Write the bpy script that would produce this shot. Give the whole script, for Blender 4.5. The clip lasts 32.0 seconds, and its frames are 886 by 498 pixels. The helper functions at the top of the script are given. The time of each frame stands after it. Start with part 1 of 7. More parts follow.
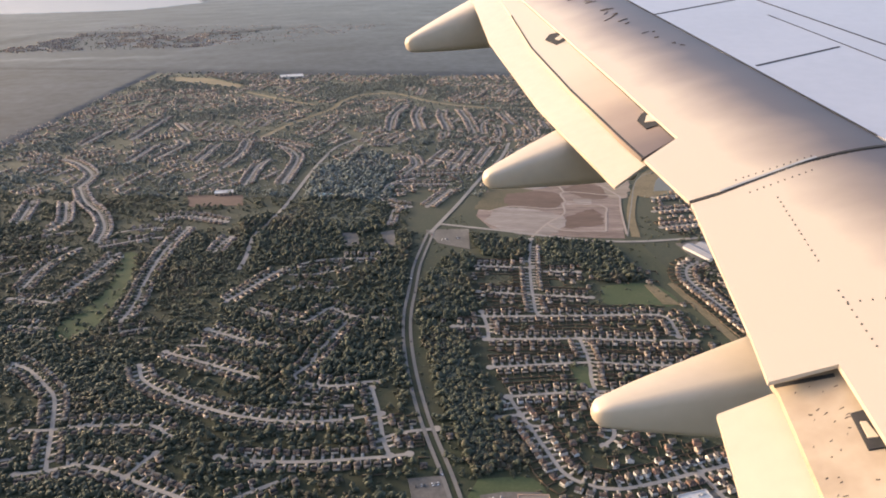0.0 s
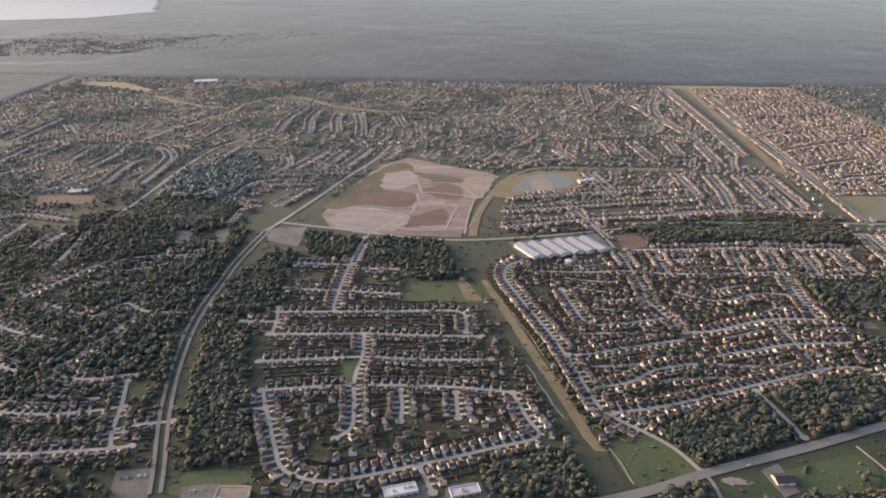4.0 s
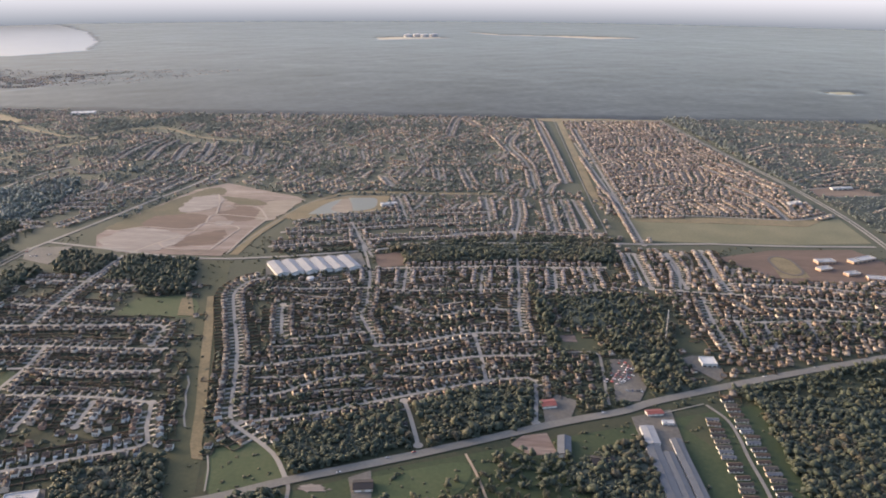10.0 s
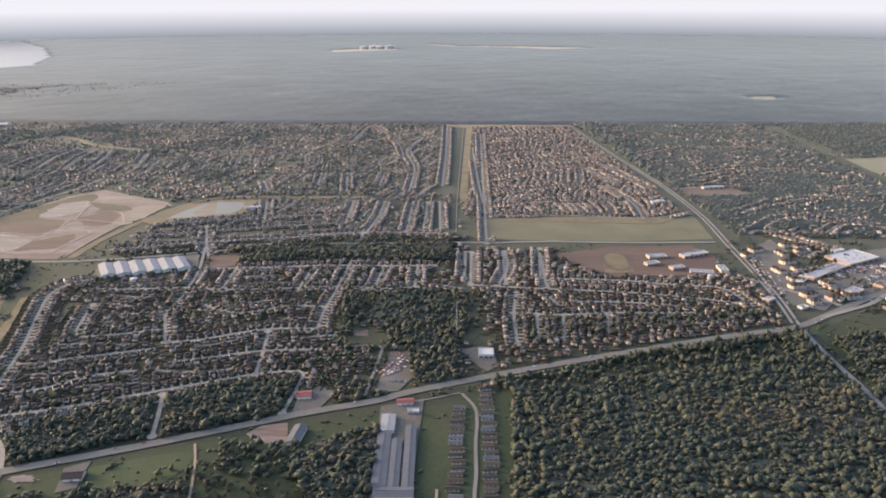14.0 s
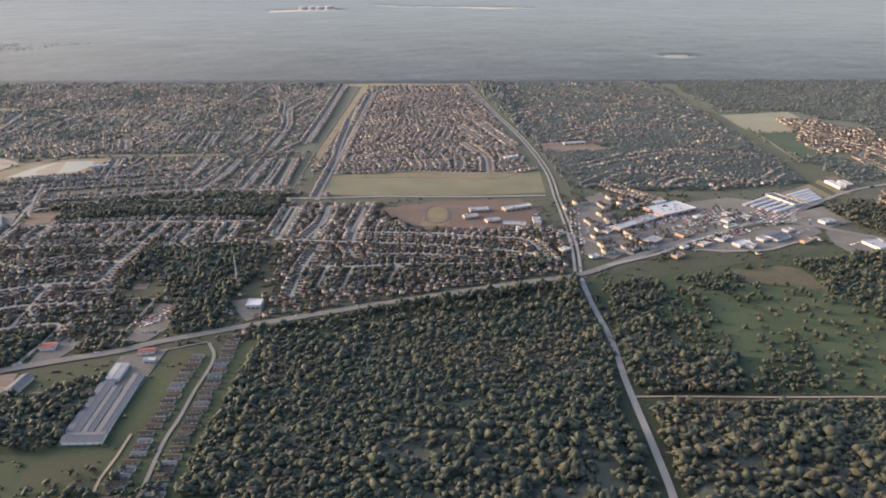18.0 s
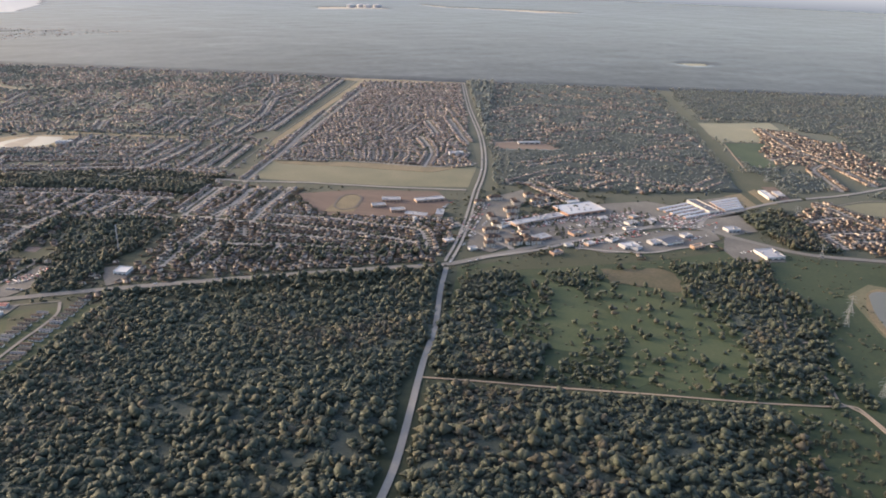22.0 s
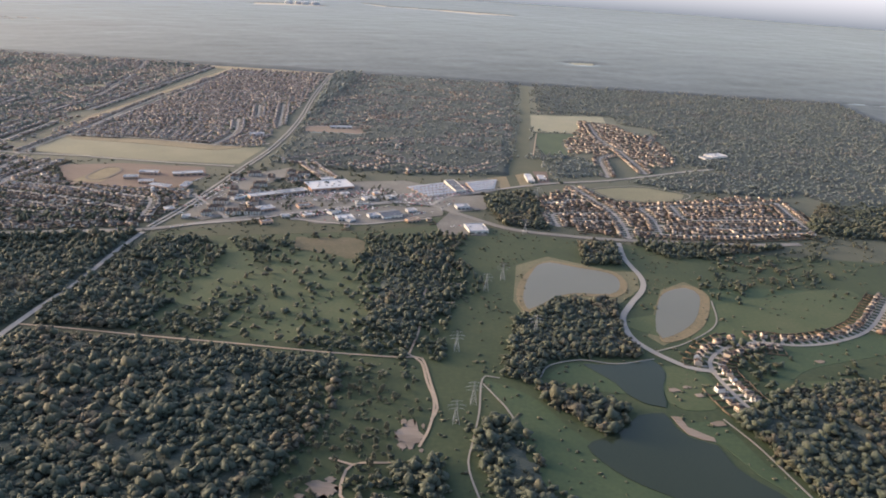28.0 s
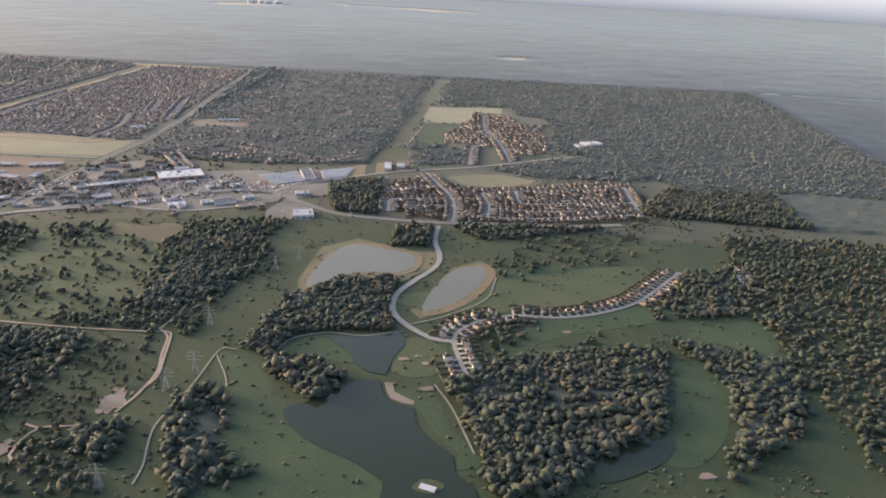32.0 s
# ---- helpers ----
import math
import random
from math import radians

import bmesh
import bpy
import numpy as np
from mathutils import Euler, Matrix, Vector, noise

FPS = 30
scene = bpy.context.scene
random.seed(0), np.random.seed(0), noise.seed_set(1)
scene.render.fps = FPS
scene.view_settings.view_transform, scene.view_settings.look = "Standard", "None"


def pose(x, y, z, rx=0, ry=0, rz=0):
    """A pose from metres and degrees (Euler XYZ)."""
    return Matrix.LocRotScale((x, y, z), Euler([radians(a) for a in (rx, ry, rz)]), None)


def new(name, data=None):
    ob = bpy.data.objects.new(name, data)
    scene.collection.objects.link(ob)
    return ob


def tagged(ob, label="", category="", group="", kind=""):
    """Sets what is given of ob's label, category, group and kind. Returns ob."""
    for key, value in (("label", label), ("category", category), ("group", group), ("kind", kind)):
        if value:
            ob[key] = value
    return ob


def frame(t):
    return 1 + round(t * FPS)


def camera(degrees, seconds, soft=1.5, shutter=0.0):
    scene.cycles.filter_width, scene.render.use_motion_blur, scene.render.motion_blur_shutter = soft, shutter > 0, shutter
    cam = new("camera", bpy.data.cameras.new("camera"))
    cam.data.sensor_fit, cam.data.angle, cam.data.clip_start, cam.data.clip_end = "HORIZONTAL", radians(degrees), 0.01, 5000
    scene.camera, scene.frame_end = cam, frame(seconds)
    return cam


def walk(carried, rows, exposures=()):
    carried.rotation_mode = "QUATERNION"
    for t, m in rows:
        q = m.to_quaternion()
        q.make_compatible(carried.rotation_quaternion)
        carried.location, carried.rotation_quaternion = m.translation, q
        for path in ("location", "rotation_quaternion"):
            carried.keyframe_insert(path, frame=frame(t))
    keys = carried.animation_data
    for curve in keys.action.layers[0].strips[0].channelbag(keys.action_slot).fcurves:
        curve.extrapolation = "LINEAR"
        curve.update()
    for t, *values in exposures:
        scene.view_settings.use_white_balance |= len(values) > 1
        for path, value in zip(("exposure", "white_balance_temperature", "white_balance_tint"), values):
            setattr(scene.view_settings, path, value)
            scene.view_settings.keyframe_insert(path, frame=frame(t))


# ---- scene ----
# Path of the aircraft's window seat: seconds, eye, yaw, pitch, roll.
cam = camera(60.0, 32.0, soft=1.85)
PATH = [
    (0, 0, -0, 259.01, 3.26, -23.79, -0.1),
    (0.5, 17.38, 1.69, 257.33, 3.27, -24.18, -0.1),
    (1, 34.72, 3.39, 255.63, 3.15, -23.86, 0.12),
    (1.5, 52.01, 4.88, 253.8, 3.03, -24.07, 0.12),
    (2, 69.24, 6.18, 251.9, 3.05, -24.02, 0.18),
    (2.5, 86.49, 7.13, 249.82, 2.99, -24.62, 0.02),
    (3, 103.77, 7.75, 247.62, 2.96, -24.01, 0),
    (3.5, 120.85, 8.39, 245.68, 2.98, -23.16, 0.22),
    (5.5, 187.82, 10.89, 238.82, 2.57, -22.3, 0.21),
    (6, 204.27, 11.72, 237.17, 2.47, -21.97, 0.54),
    (6.5, 220.65, 12.35, 235.33, 2.46, -22.09, 0.38),
    (7, 236.98, 12.9, 233.41, 2.32, -22.02, 0.17),
    (7.5, 253.17, 13.37, 231.38, 2.13, -21.25, 0.53),
    (8, 269.2, 13.84, 229.32, 2.24, -22.54, 0.5),
    (8.5, 285.07, 14.6, 227.52, 2.22, -23.12, 0.54),
    (9, 301.07, 15.39, 225.9, 2.11, -21.63, 0.39),
    (9.5, 317.43, 16, 224.33, 2, -20.61, 0.29),
    (10, 334.01, 16.48, 222.85, 2.3, -19.44, 0.5),
    (10.5, 350.69, 16.61, 221.34, 2.53, -20.44, 0.01),
    (11, 367.37, 16.7, 220.22, 2.13, -21.28, 0.54),
    (11.5, 384.12, 16.53, 219.21, 2.06, -19.74, 0.4),
    (12, 400.67, 16.07, 218.23, 1.78, -18.97, 0.56),
    (12.5, 417.05, 15.35, 217.23, 1.55, -19.6, 0.51),
    (13, 433.39, 14.47, 216.13, 2.14, -19.44, -0.42),
    (13.5, 449.71, 13.82, 215.07, 2, -18.53, -0.1),
    (14, 466.34, 13.23, 213.55, 1.63, -18.46, -0.08),
    (14.5, 483.15, 12.66, 211.56, 1.11, -18.17, -0.15),
    (15, 499.93, 12.11, 209.53, 0.7, -18.18, -0.24),
    (15.4, 513.02, 11.77, 208.51, 0.06, -19.49, -0.05),
    (17.6, 583.8, 10.09, 205.71, -0.36, -20.71, -0.37),
    (18, 596.63, 9.66, 205.4, -0.25, -21.05, -0.07),
    (18.5, 612.78, 8.87, 205.09, 0.86, -20.59, 0.17),
    (19, 629.25, 7.73, 204.71, 3.17, -21.11, 0.59),
    (19.5, 646.12, 6.2, 204.06, 4.18, -20.25, 0.55),
    (20, 663.21, 4.64, 203.45, 4.06, -18.77, 0.37),
    (20.5, 680.45, 3.05, 202.9, 6.05, -18.61, 1.04),
    (21, 697.71, 1.38, 202.34, 6.26, -17.97, 1.22),
    (21.5, 714.84, -0.37, 201.65, 5.27, -19.12, 1.55),
    (22, 731.94, -2.04, 200.97, 4.97, -20.88, 1.48),
    (22.5, 749.16, -3.62, 200.39, 4.94, -20.71, 1.14),
    (23, 766.58, -5.24, 199.87, 4.92, -20.71, 1.12),
    (23.5, 783.95, -6.64, 199.32, 5.06, -20.74, 1.32),
    (24, 801.21, -7.74, 198.71, 4.76, -20.59, 1.66),
    (24.5, 818.41, -8.59, 197.98, 4.12, -21.56, 2.54),
    (25, 835.51, -9.11, 197.11, 4.01, -21.46, 2.52),
    (25.5, 852.56, -9.21, 196.05, 3.82, -21.3, 2.85),
    (27.5, 919.74, -8.11, 191.1, 3.63, -20.1, 3.19),
    (28, 936.46, -7.94, 190.2, 3.6, -20.49, 3.17),
    (28.5, 953.22, -7.9, 189.63, 3.47, -20.62, 3.37),
    (29, 969.98, -8.26, 189.29, 3.43, -20.65, 3.18),
    (29.5, 986.8, -9.07, 189.21, 3.41, -20.86, 3.14),
    (30, 1003.67, -10.12, 189.3, 3.52, -21.02, 3.02),
    (30.5, 1020.51, -11.29, 189.42, 3.54, -20.73, 2.83),
    (31, 1037.17, -12.48, 189.54, 3.54, -20.49, 2.73),
    (31.5, 1053.75, -13.79, 189.58, 3.52, -20.51, 2.49),
    (32, 1070.3, -15.1, 189.7, 3.43, -20.51, 2.54),
]
walk(cam, [(t, pose(x, y, z, 90 + pitch, 0, yaw) @ pose(0, 0, 0, 0, 0, roll)) for t, x, y, z, yaw, pitch, roll in PATH],
     exposures=[(0.0, 2.07, 6320, 20.5), (8.0, 2.07, 6200, 20.5), (12.0, 2.09, 6100, 19), (32.0, 2.13, 6100, 19)])

# ---- light ----
SUN_AZ, SUN_EL = radians(-72), radians(12)   # azimuth from +y towards +x
to_sun = Vector((math.sin(SUN_AZ) * math.cos(SUN_EL), math.cos(SUN_AZ) * math.cos(SUN_EL), math.sin(SUN_EL)))
world = bpy.data.worlds.new("sky")
scene.world = world
world.use_nodes = True
wn = world.node_tree.nodes
sky = wn.new("ShaderNodeTexSky")
sky.sky_type = 'NISHITA'
sky.sun_disc = False
sky.sun_elevation, sky.sun_rotation = SUN_EL, SUN_AZ
sky.air_density, sky.dust_density, sky.ozone_density = 1.0, 6.0, 1.0
world.node_tree.links.new(sky.outputs[0], wn["Background"].inputs[0])
wn["Background"].inputs[1].default_value = 0.15
sun = new("sun", bpy.data.lights.new("sun", 'SUN'))
sun.data.energy, sun.data.angle, sun.data.color = .52, radians(2.5), (1.0, 0.76, 0.48)
sun.matrix_world = Matrix.Translation((0, 0, 600)) @ (-to_sun).to_track_quat("-Z", "Y").to_matrix().to_4x4()


# ---- materials ----
def material(name, colours, scale=1.0, rough=0.9, detail=6.0, bump=0.0, metal=0.0, island=0.0, objrand=0.0, scale2=0.0, spec=0.3, sheen=0.0, tint=(.80, .91, 1.0), fuzz=.24, leafy=0.0):
    """A node material: colours ramped by noise at a large and a small scale, with optional change from piece to piece."""
    m = bpy.data.materials.new(name)
    m.use_nodes = True
    n, l = m.node_tree.nodes, m.node_tree.links
    b = n["Principled BSDF"]
    b.inputs["Roughness"].default_value, b.inputs["Metallic"].default_value = rough, metal
    b.inputs["Specular IOR Level"].default_value = spec
    # sheen lays a pale bluish veil at grazing angles, in place of haze
    b.inputs["Sheen Weight"].default_value, b.inputs["Sheen Roughness"].default_value = sheen, fuzz
    b.inputs["Sheen Tint"].default_value = (*tint, 1)
    pos = n.new("ShaderNodeNewGeometry")
    big = n.new("ShaderNodeTexNoise")
    big.inputs["Scale"].default_value, big.inputs["Detail"].default_value = scale, detail
    l.new(pos.outputs["Position"], big.inputs["Vector"])
    fac = big.outputs["Fac"]
    small = n.new("ShaderNodeTexNoise")
    small.inputs["Scale"].default_value, small.inputs["Detail"].default_value = scale2 or scale * 9, 4
    l.new(pos.outputs["Position"], small.inputs["Vector"])
    mix = n.new("ShaderNodeMath")
    mix.operation = 'MULTIPLY_ADD'
    mix.inputs[1].default_value = 0.45
    l.new(small.outputs["Fac"], mix.inputs[0])
    half = n.new("ShaderNodeMath")
    half.operation = 'MULTIPLY'
    half.inputs[1].default_value = 0.55
    l.new(fac, half.inputs[0])
    l.new(half.outputs[0], mix.inputs[2])
    fac = mix.outputs[0]
    if island or objrand:
        if island:
            rnd = pos.outputs["Random Per Island"]
        else:
            rnd = n.new("ShaderNodeObjectInfo").outputs["Random"]
        mul = n.new("ShaderNodeMath")
        mul.operation = 'MULTIPLY_ADD'
        mul.inputs[1].default_value = island or objrand
        l.new(rnd, mul.inputs[0])
        sub = n.new("ShaderNodeMath")
        sub.operation = 'SUBTRACT'
        sub.inputs[1].default_value = (island or objrand) / 2
        l.new(fac, sub.inputs[0])
        l.new(sub.outputs[0], mul.inputs[2])
        fac = mul.outputs[0]
    ramp = n.new("ShaderNodeValToRGB")
    e = ramp.color_ramp.elements
    lo, hi = (0.30, 0.70) if not (island or objrand) else (0.12, 0.88)
    for i, c in enumerate(colours):
        p = lo + (hi - lo) * i / max(1, len(colours) - 1)
        el = e[i] if i < 2 else e.new(p)
        el.position = p
        el.color = (*c, 1)
    l.new(fac, ramp.inputs[0])
    l.new(ramp.outputs[0], b.inputs["Base Color"])
    if bump:
        bn = n.new("ShaderNodeBump")
        bn.inputs["Strength"].default_value, bn.inputs["Distance"].default_value = 0.6, bump
        l.new(small.outputs["Fac"], bn.inputs["Height"])
        l.new(bn.outputs[0], b.inputs["Normal"])
    if leafy:
        leaf, lift = n.new("ShaderNodeTexNoise"), n.new("ShaderNodeBump")
        leaf.inputs["Scale"].default_value, leaf.inputs["Detail"].default_value = 1.1, 3
        lift.inputs["Strength"].default_value, lift.inputs["Distance"].default_value = 1.0, leafy
        l.new(pos.outputs["Position"], leaf.inputs["Vector"])
        l.new(leaf.outputs["Fac"], lift.inputs["Height"])
        l.new(lift.outputs[0], b.inputs["Normal"])
    return m


GROUND = material("rough_grass_and_yards", [(.011, .017, .008), (.016, .023, .010), (.027, .029, .014), (.013, .020, .009)], .018, scale2=.35, sheen=.09, fuzz=.35)
# distance haze is painted into the woodland's bluish base and sheen
FAR = material("hazed_woodland", [(.012, .018, .0235), (.021, .0295, .038), (.033, .044, .055), (.052, .066, .080)], .0045, scale2=.06, sheen=.44, tint=(.54, .74, 1.0), fuzz=.15)
COVER = {
    "soil": material("bare_reddish_soil", [(.055, .039, .031), (.110, .080, .067), (.158, .121, .105), (.28, .235, .208)], .05, scale2=.35, sheen=.25),
    "fill": material("pale_sandy_fill", [(.100, .078, .058), (.150, .120, .094), (.210, .172, .138)], .06, scale2=.5, sheen=.25),
    "dry": material("dry_tan_grass", [(.066, .057, .031), (.100, .082, .045), (.142, .110, .062), (.050, .052, .026)], .05, scale2=.5, sheen=.10),
    "meadow": material("green_meadow", [(0.027, 0.042, 0.018), (0.040, 0.055, 0.023), (0.060, 0.066, 0.032)], .04, scale2=.5, sheen=.06),
    "hay": material("pale_hayfield", [(.052, .054, .028), (.080, .076, .040), (.118, .100, .057)], .03, scale2=.5, sheen=.25),
    "clay": material("brown_clay", [(.052, .033, .025), (.080, .052, .040), (.120, .082, .063)], .04, scale2=.5, sheen=.15),
    "weeds": material("weeds_over_earth", [(.040, .040, .020), (.062, .054, .029), (.095, .075, .045)], .05, scale2=.4, sheen=.12),
    "marl": material("pale_graded_earth", [(.112, .093, .082), (.165, .142, .127), (.25, .222, .20)], .09, scale2=.5, sheen=.15),
    "verge": material("mown_verge_grass", [(.024, .030, .015), (.033, .038, .019), (.050, .049, .026)], .03, scale2=.5, sheen=.10),
    "fairway": material("mown_fairway_grass", [(0.018, 0.034, 0.017), (0.028, 0.047, 0.021), (0.044, 0.060, 0.027)], .03, scale2=.5, sheen=.05),
    "concrete": material("worn_concrete_paving", [(.056, .053, .048), (.084, .078, .070), (.128, .118, .104)], .05, scale2=.5, sheen=.25),
    "pond": material("murky_tan_water", [(.085, .082, .058), (.105, .10, .072)], .02, rough=.35, scale2=1.5, spec=.25),
    "grass": material("rough_green_grass", [(0.016, 0.027, 0.0125), (0.025, 0.038, 0.016), (0.042, 0.049, 0.022)], .03, scale2=.4, sheen=.03),
    "water": material("still_murky_water", [(.017, .024, .016), (.024, .031, .020)], .02, rough=.10, scale2=1.5, spec=.12),
}
for kind in ("soil", "fill", "clay", "marl"):
    nt = COVER[kind].node_tree
    where = next(q for q in nt.nodes if q.type == 'NEW_GEOMETRY')
    drag = nt.nodes.new("ShaderNodeMapping")     # graded ground shows long streaks
    drag.inputs["Rotation"].default_value, drag.inputs["Scale"].default_value = (0, 0, .5), (.22, 1.5, 1)
    nt.links.new(where.outputs["Position"], drag.inputs["Vector"])
    for q in nt.nodes:
        if q.type == 'TEX_NOISE':
            nt.links.new(drag.outputs[0], q.inputs["Vector"])
ROADS = {
    "highway": (8.4, .46, material("grey_highway_asphalt", [(.100, .095, .087), (.145, .138, .124)], .05, scale2=.8)),
    "avenue": (2.1, .45, material("avenue_asphalt", [(.098, .093, .086), (.14, .133, .122)], .05, scale2=.8)),
    "main": (3.7, .44, material("main_road_asphalt", [(.15, .143, .13), (.215, .203, .183)], .05, scale2=.8)),
    "street": (2.35, .42, material("pale_street_concrete", [(.165, .153, .136), (.230, .213, .188)], .06, scale2=.9)),
    "lane": (1.8, .42, material("worn_lane_asphalt", [(.120, .112, .101), (.165, .154, .139)], .06, scale2=.9)),
    "dirt": (1.2, .40, material("sandy_track", [(.20, .155, .112), (.29, .23, .17)], .06, scale2=.9)),
    "haul": (2.0, .40, material("worn_haul_road", [(.18, .15, .125), (.26, .222, .19)], .06, scale2=.9)),
    "creek": (1.1, .38, material("grey_creek_bed", [(.11, .11, .10), (.17, .165, .15)], .1, scale2=.9)),
    "bank": (7.5, .33, COVER["dry"]),
    "forest": (3.4, .44, material("forest_road_asphalt", [(.15, .143, .13), (.21, .20, .18)], .05, scale2=.8)),
    "parkway": (2.1, .45, material("parkway_asphalt", [(.16, .153, .14), (.21, .20, .18)], .05, scale2=.8)),
    "path": (.8, .43, material("concrete_path", [(.15, .142, .125), (.21, .195, .17)], .06, scale2=.9)),
}
LEAF = material("leaves", [(.0155, .0220, .0135), (.021, .0295, .0170), (.0285, .036, .0200), (.039, .043, .0225)], .03, rough=.8, scale2=.22, island=.34, sheen=.06, fuzz=.8, tint=(.84, .90, .84), leafy=.5)
# canopy of the far woods, with haze painted in by bluish sheen
QUARTER = material("hazed_canopy", [(.014, .020, .0185), (.022, .030, .027), (.034, .043, .037)], .02, rough=.9, scale2=.2, sheen=.26, fuzz=.15, tint=(.62, .80, 1.0))
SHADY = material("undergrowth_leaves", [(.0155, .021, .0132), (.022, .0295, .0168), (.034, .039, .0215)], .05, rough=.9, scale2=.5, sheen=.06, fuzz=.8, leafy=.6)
LEAF_OLIVE = material("olive_leaves", [(.025, .029, .0155), (.036, .0375, .019), (.052, .048, .0235)], .03, rough=.8, scale2=.22, island=.36, sheen=.06, fuzz=.8, tint=(.84, .90, .84), leafy=.5)
LEAF_RUSSET = material("russet_leaves", [(.029, .0265, .017), (.041, .0355, .0215), (.055, .046, .0275)], .03, rough=.8, scale2=.22, island=.34, sheen=.06, fuzz=.8, tint=(.84, .90, .84), leafy=.5)
# paler copies of the three leaf materials, haze painted in for far trees
HAZED_LEAF = material("hazed_yard_leaves", [(.020, .027, .014), (.030, .038, .019), (.044, .050, .024), (.064, .064, .030)], .03, rough=.9, scale2=.22, island=.3, sheen=.28, fuzz=.8, tint=(.78, .88, .98), leafy=.5)
HAZED_OLIVE = material("hazed_olive_leaves", [(.034, .036, .018), (.052, .050, .024), (.078, .068, .031)], .03, rough=.9, scale2=.22, island=.3, sheen=.28, fuzz=.8, tint=(.78, .88, .98), leafy=.5)
HAZED_RUSSET = material("hazed_russet_leaves", [(.038, .034, .021), (.054, .046, .027), (.075, .060, .034)], .03, rough=.9, scale2=.22, island=.3, sheen=.28, fuzz=.8, tint=(.78, .88, .98), leafy=.5)
BARK = material("bark", [(.07, .055, .04), (.12, .10, .08)], 1.5, bump=.05)
# shingles for distant houses, greyed by haze put into colour and sheen
ROOF = material("hazed_shingles", [(.029, .025, .0245), (.041, .035, .0335), (.057, .047, .043), (.10, .077, .064)], .4, scale2=4, island=.7, sheen=.30, fuzz=.7, tint=(.94, .90, .94))
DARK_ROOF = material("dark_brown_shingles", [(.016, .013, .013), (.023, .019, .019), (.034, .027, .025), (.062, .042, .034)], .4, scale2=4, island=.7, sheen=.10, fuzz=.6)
WALL = material("brick_and_siding", [(.115, .078, .058), (.21, .155, .115), (.34, .275, .215), (.54, .47, .39)], .4, scale2=4, island=.7, sheen=.08, fuzz=.6)
DRIVE = material("driveway_concrete", [(.18, .166, .146), (.27, .25, .22)], .3, scale2=2, island=.5)
FENCE = material("weathered_fence_boards", [(.075, .055, .038), (.13, .10, .072)], .5, scale2=4)
WHITE = material("white_metal_sheet", [(.30, .30, .305), (.42, .42, .415)], .3, rough=.6, scale2=3)
GREYROOF = material("grey_membrane_roof", [(.22, .22, .23), (.31, .31, .315)], .2, rough=.7, scale2=2)
GLASS = material("dark_window_glass", [(.03, .035, .04), (.05, .055, .06)], 1, rough=.08, spec=.6)
DOORW = material("painted_garage_door", [(.55, .52, .47), (.68, .65, .60)], .8, rough=.5, objrand=.6)
BRICK = material("tan_brick", [(.34, .22, .15), (.46, .33, .24)], .6, scale2=6)
STEEL = material("galvanised_steel", [(.22, .23, .235), (.32, .33, .335)], .8, rough=.6, metal=.3)
SHEET = material("galvanised_sheet", [(.17, .174, .184), (.24, .244, .255)], .4, rough=.7, scale2=3)
WALLS = [(material("red_brick", [(.20, .13, .10), (.28, .18, .14)], .6, scale2=6), "red brick"), (material("tan_brick_wall", [(.34, .28, .22), (.44, .37, .30)], .6, scale2=6), "tan brick"),
         (material("cream_siding", [(.42, .395, .345), (.55, .52, .46)], .6, scale2=6), "cream sided"), (material("grey_siding", [(.38, .38, .37), (.50, .50, .49)], .6, scale2=6), "grey sided")]
SHINGLES = [(material("charcoal_shingles", [(.022, .020, .021), (.036, .032, .032)], .5, scale2=5, objrand=.3, sheen=.20), "charcoal"), (material("brown_shingles", [(.040, .028, .023), (.066, .047, .037)], .5, scale2=5, objrand=.3, sheen=.20), "brown"),
            (material("weathered_shingles", [(.045, .040, .037), (.070, .062, .056)], .5, scale2=5, objrand=.3, sheen=.20), "weathered grey")]
PAINTS = [(material("white_car_paint", [(.70, .70, .70), (.80, .80, .80)], .5, rough=.25), "white"), (material("silver_car_paint", [(.42, .43, .44), (.52, .53, .54)], .5, rough=.25, metal=.5), "silver"),
          (material("black_car_paint", [(.02, .02, .022), (.04, .04, .042)], .5, rough=.25), "black"), (material("red_car_paint", [(.30, .03, .025), (.38, .05, .04)], .5, rough=.25), "red"), (material("blue_car_paint", [(.04, .07, .18), (.06, .10, .24)], .5, rough=.25), "blue")]
RUBBER = material("black_rubber", [(.02, .02, .02), (.035, .035, .035)], 1)
REDROOF = material("red_metal_roof", [(.15, .045, .036), (.21, .070, .055)], .4, rough=.5)
BLUEGREY = material("blue_grey_sheet_roof", [(.062, .068, .080), (.092, .100, .114)], .3, rough=.75)
POOL = material("pool_water", [(.06, .30, .36), (.09, .38, .44)], .8, rough=.1)
RUSTWALL = material("terracotta_panels", [(.30, .17, .11), (.38, .23, .155)], .5, scale2=3)
# horizon haze painted as emission that pales with height
HAZE = bpy.data.materials.new("glowing_haze")
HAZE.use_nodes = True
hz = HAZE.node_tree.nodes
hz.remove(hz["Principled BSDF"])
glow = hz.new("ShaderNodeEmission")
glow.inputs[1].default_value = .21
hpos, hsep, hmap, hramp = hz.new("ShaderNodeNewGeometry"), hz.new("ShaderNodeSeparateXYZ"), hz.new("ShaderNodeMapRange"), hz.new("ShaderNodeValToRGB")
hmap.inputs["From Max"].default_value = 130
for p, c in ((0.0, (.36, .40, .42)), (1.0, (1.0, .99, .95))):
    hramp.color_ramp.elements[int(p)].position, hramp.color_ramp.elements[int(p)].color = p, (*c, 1)
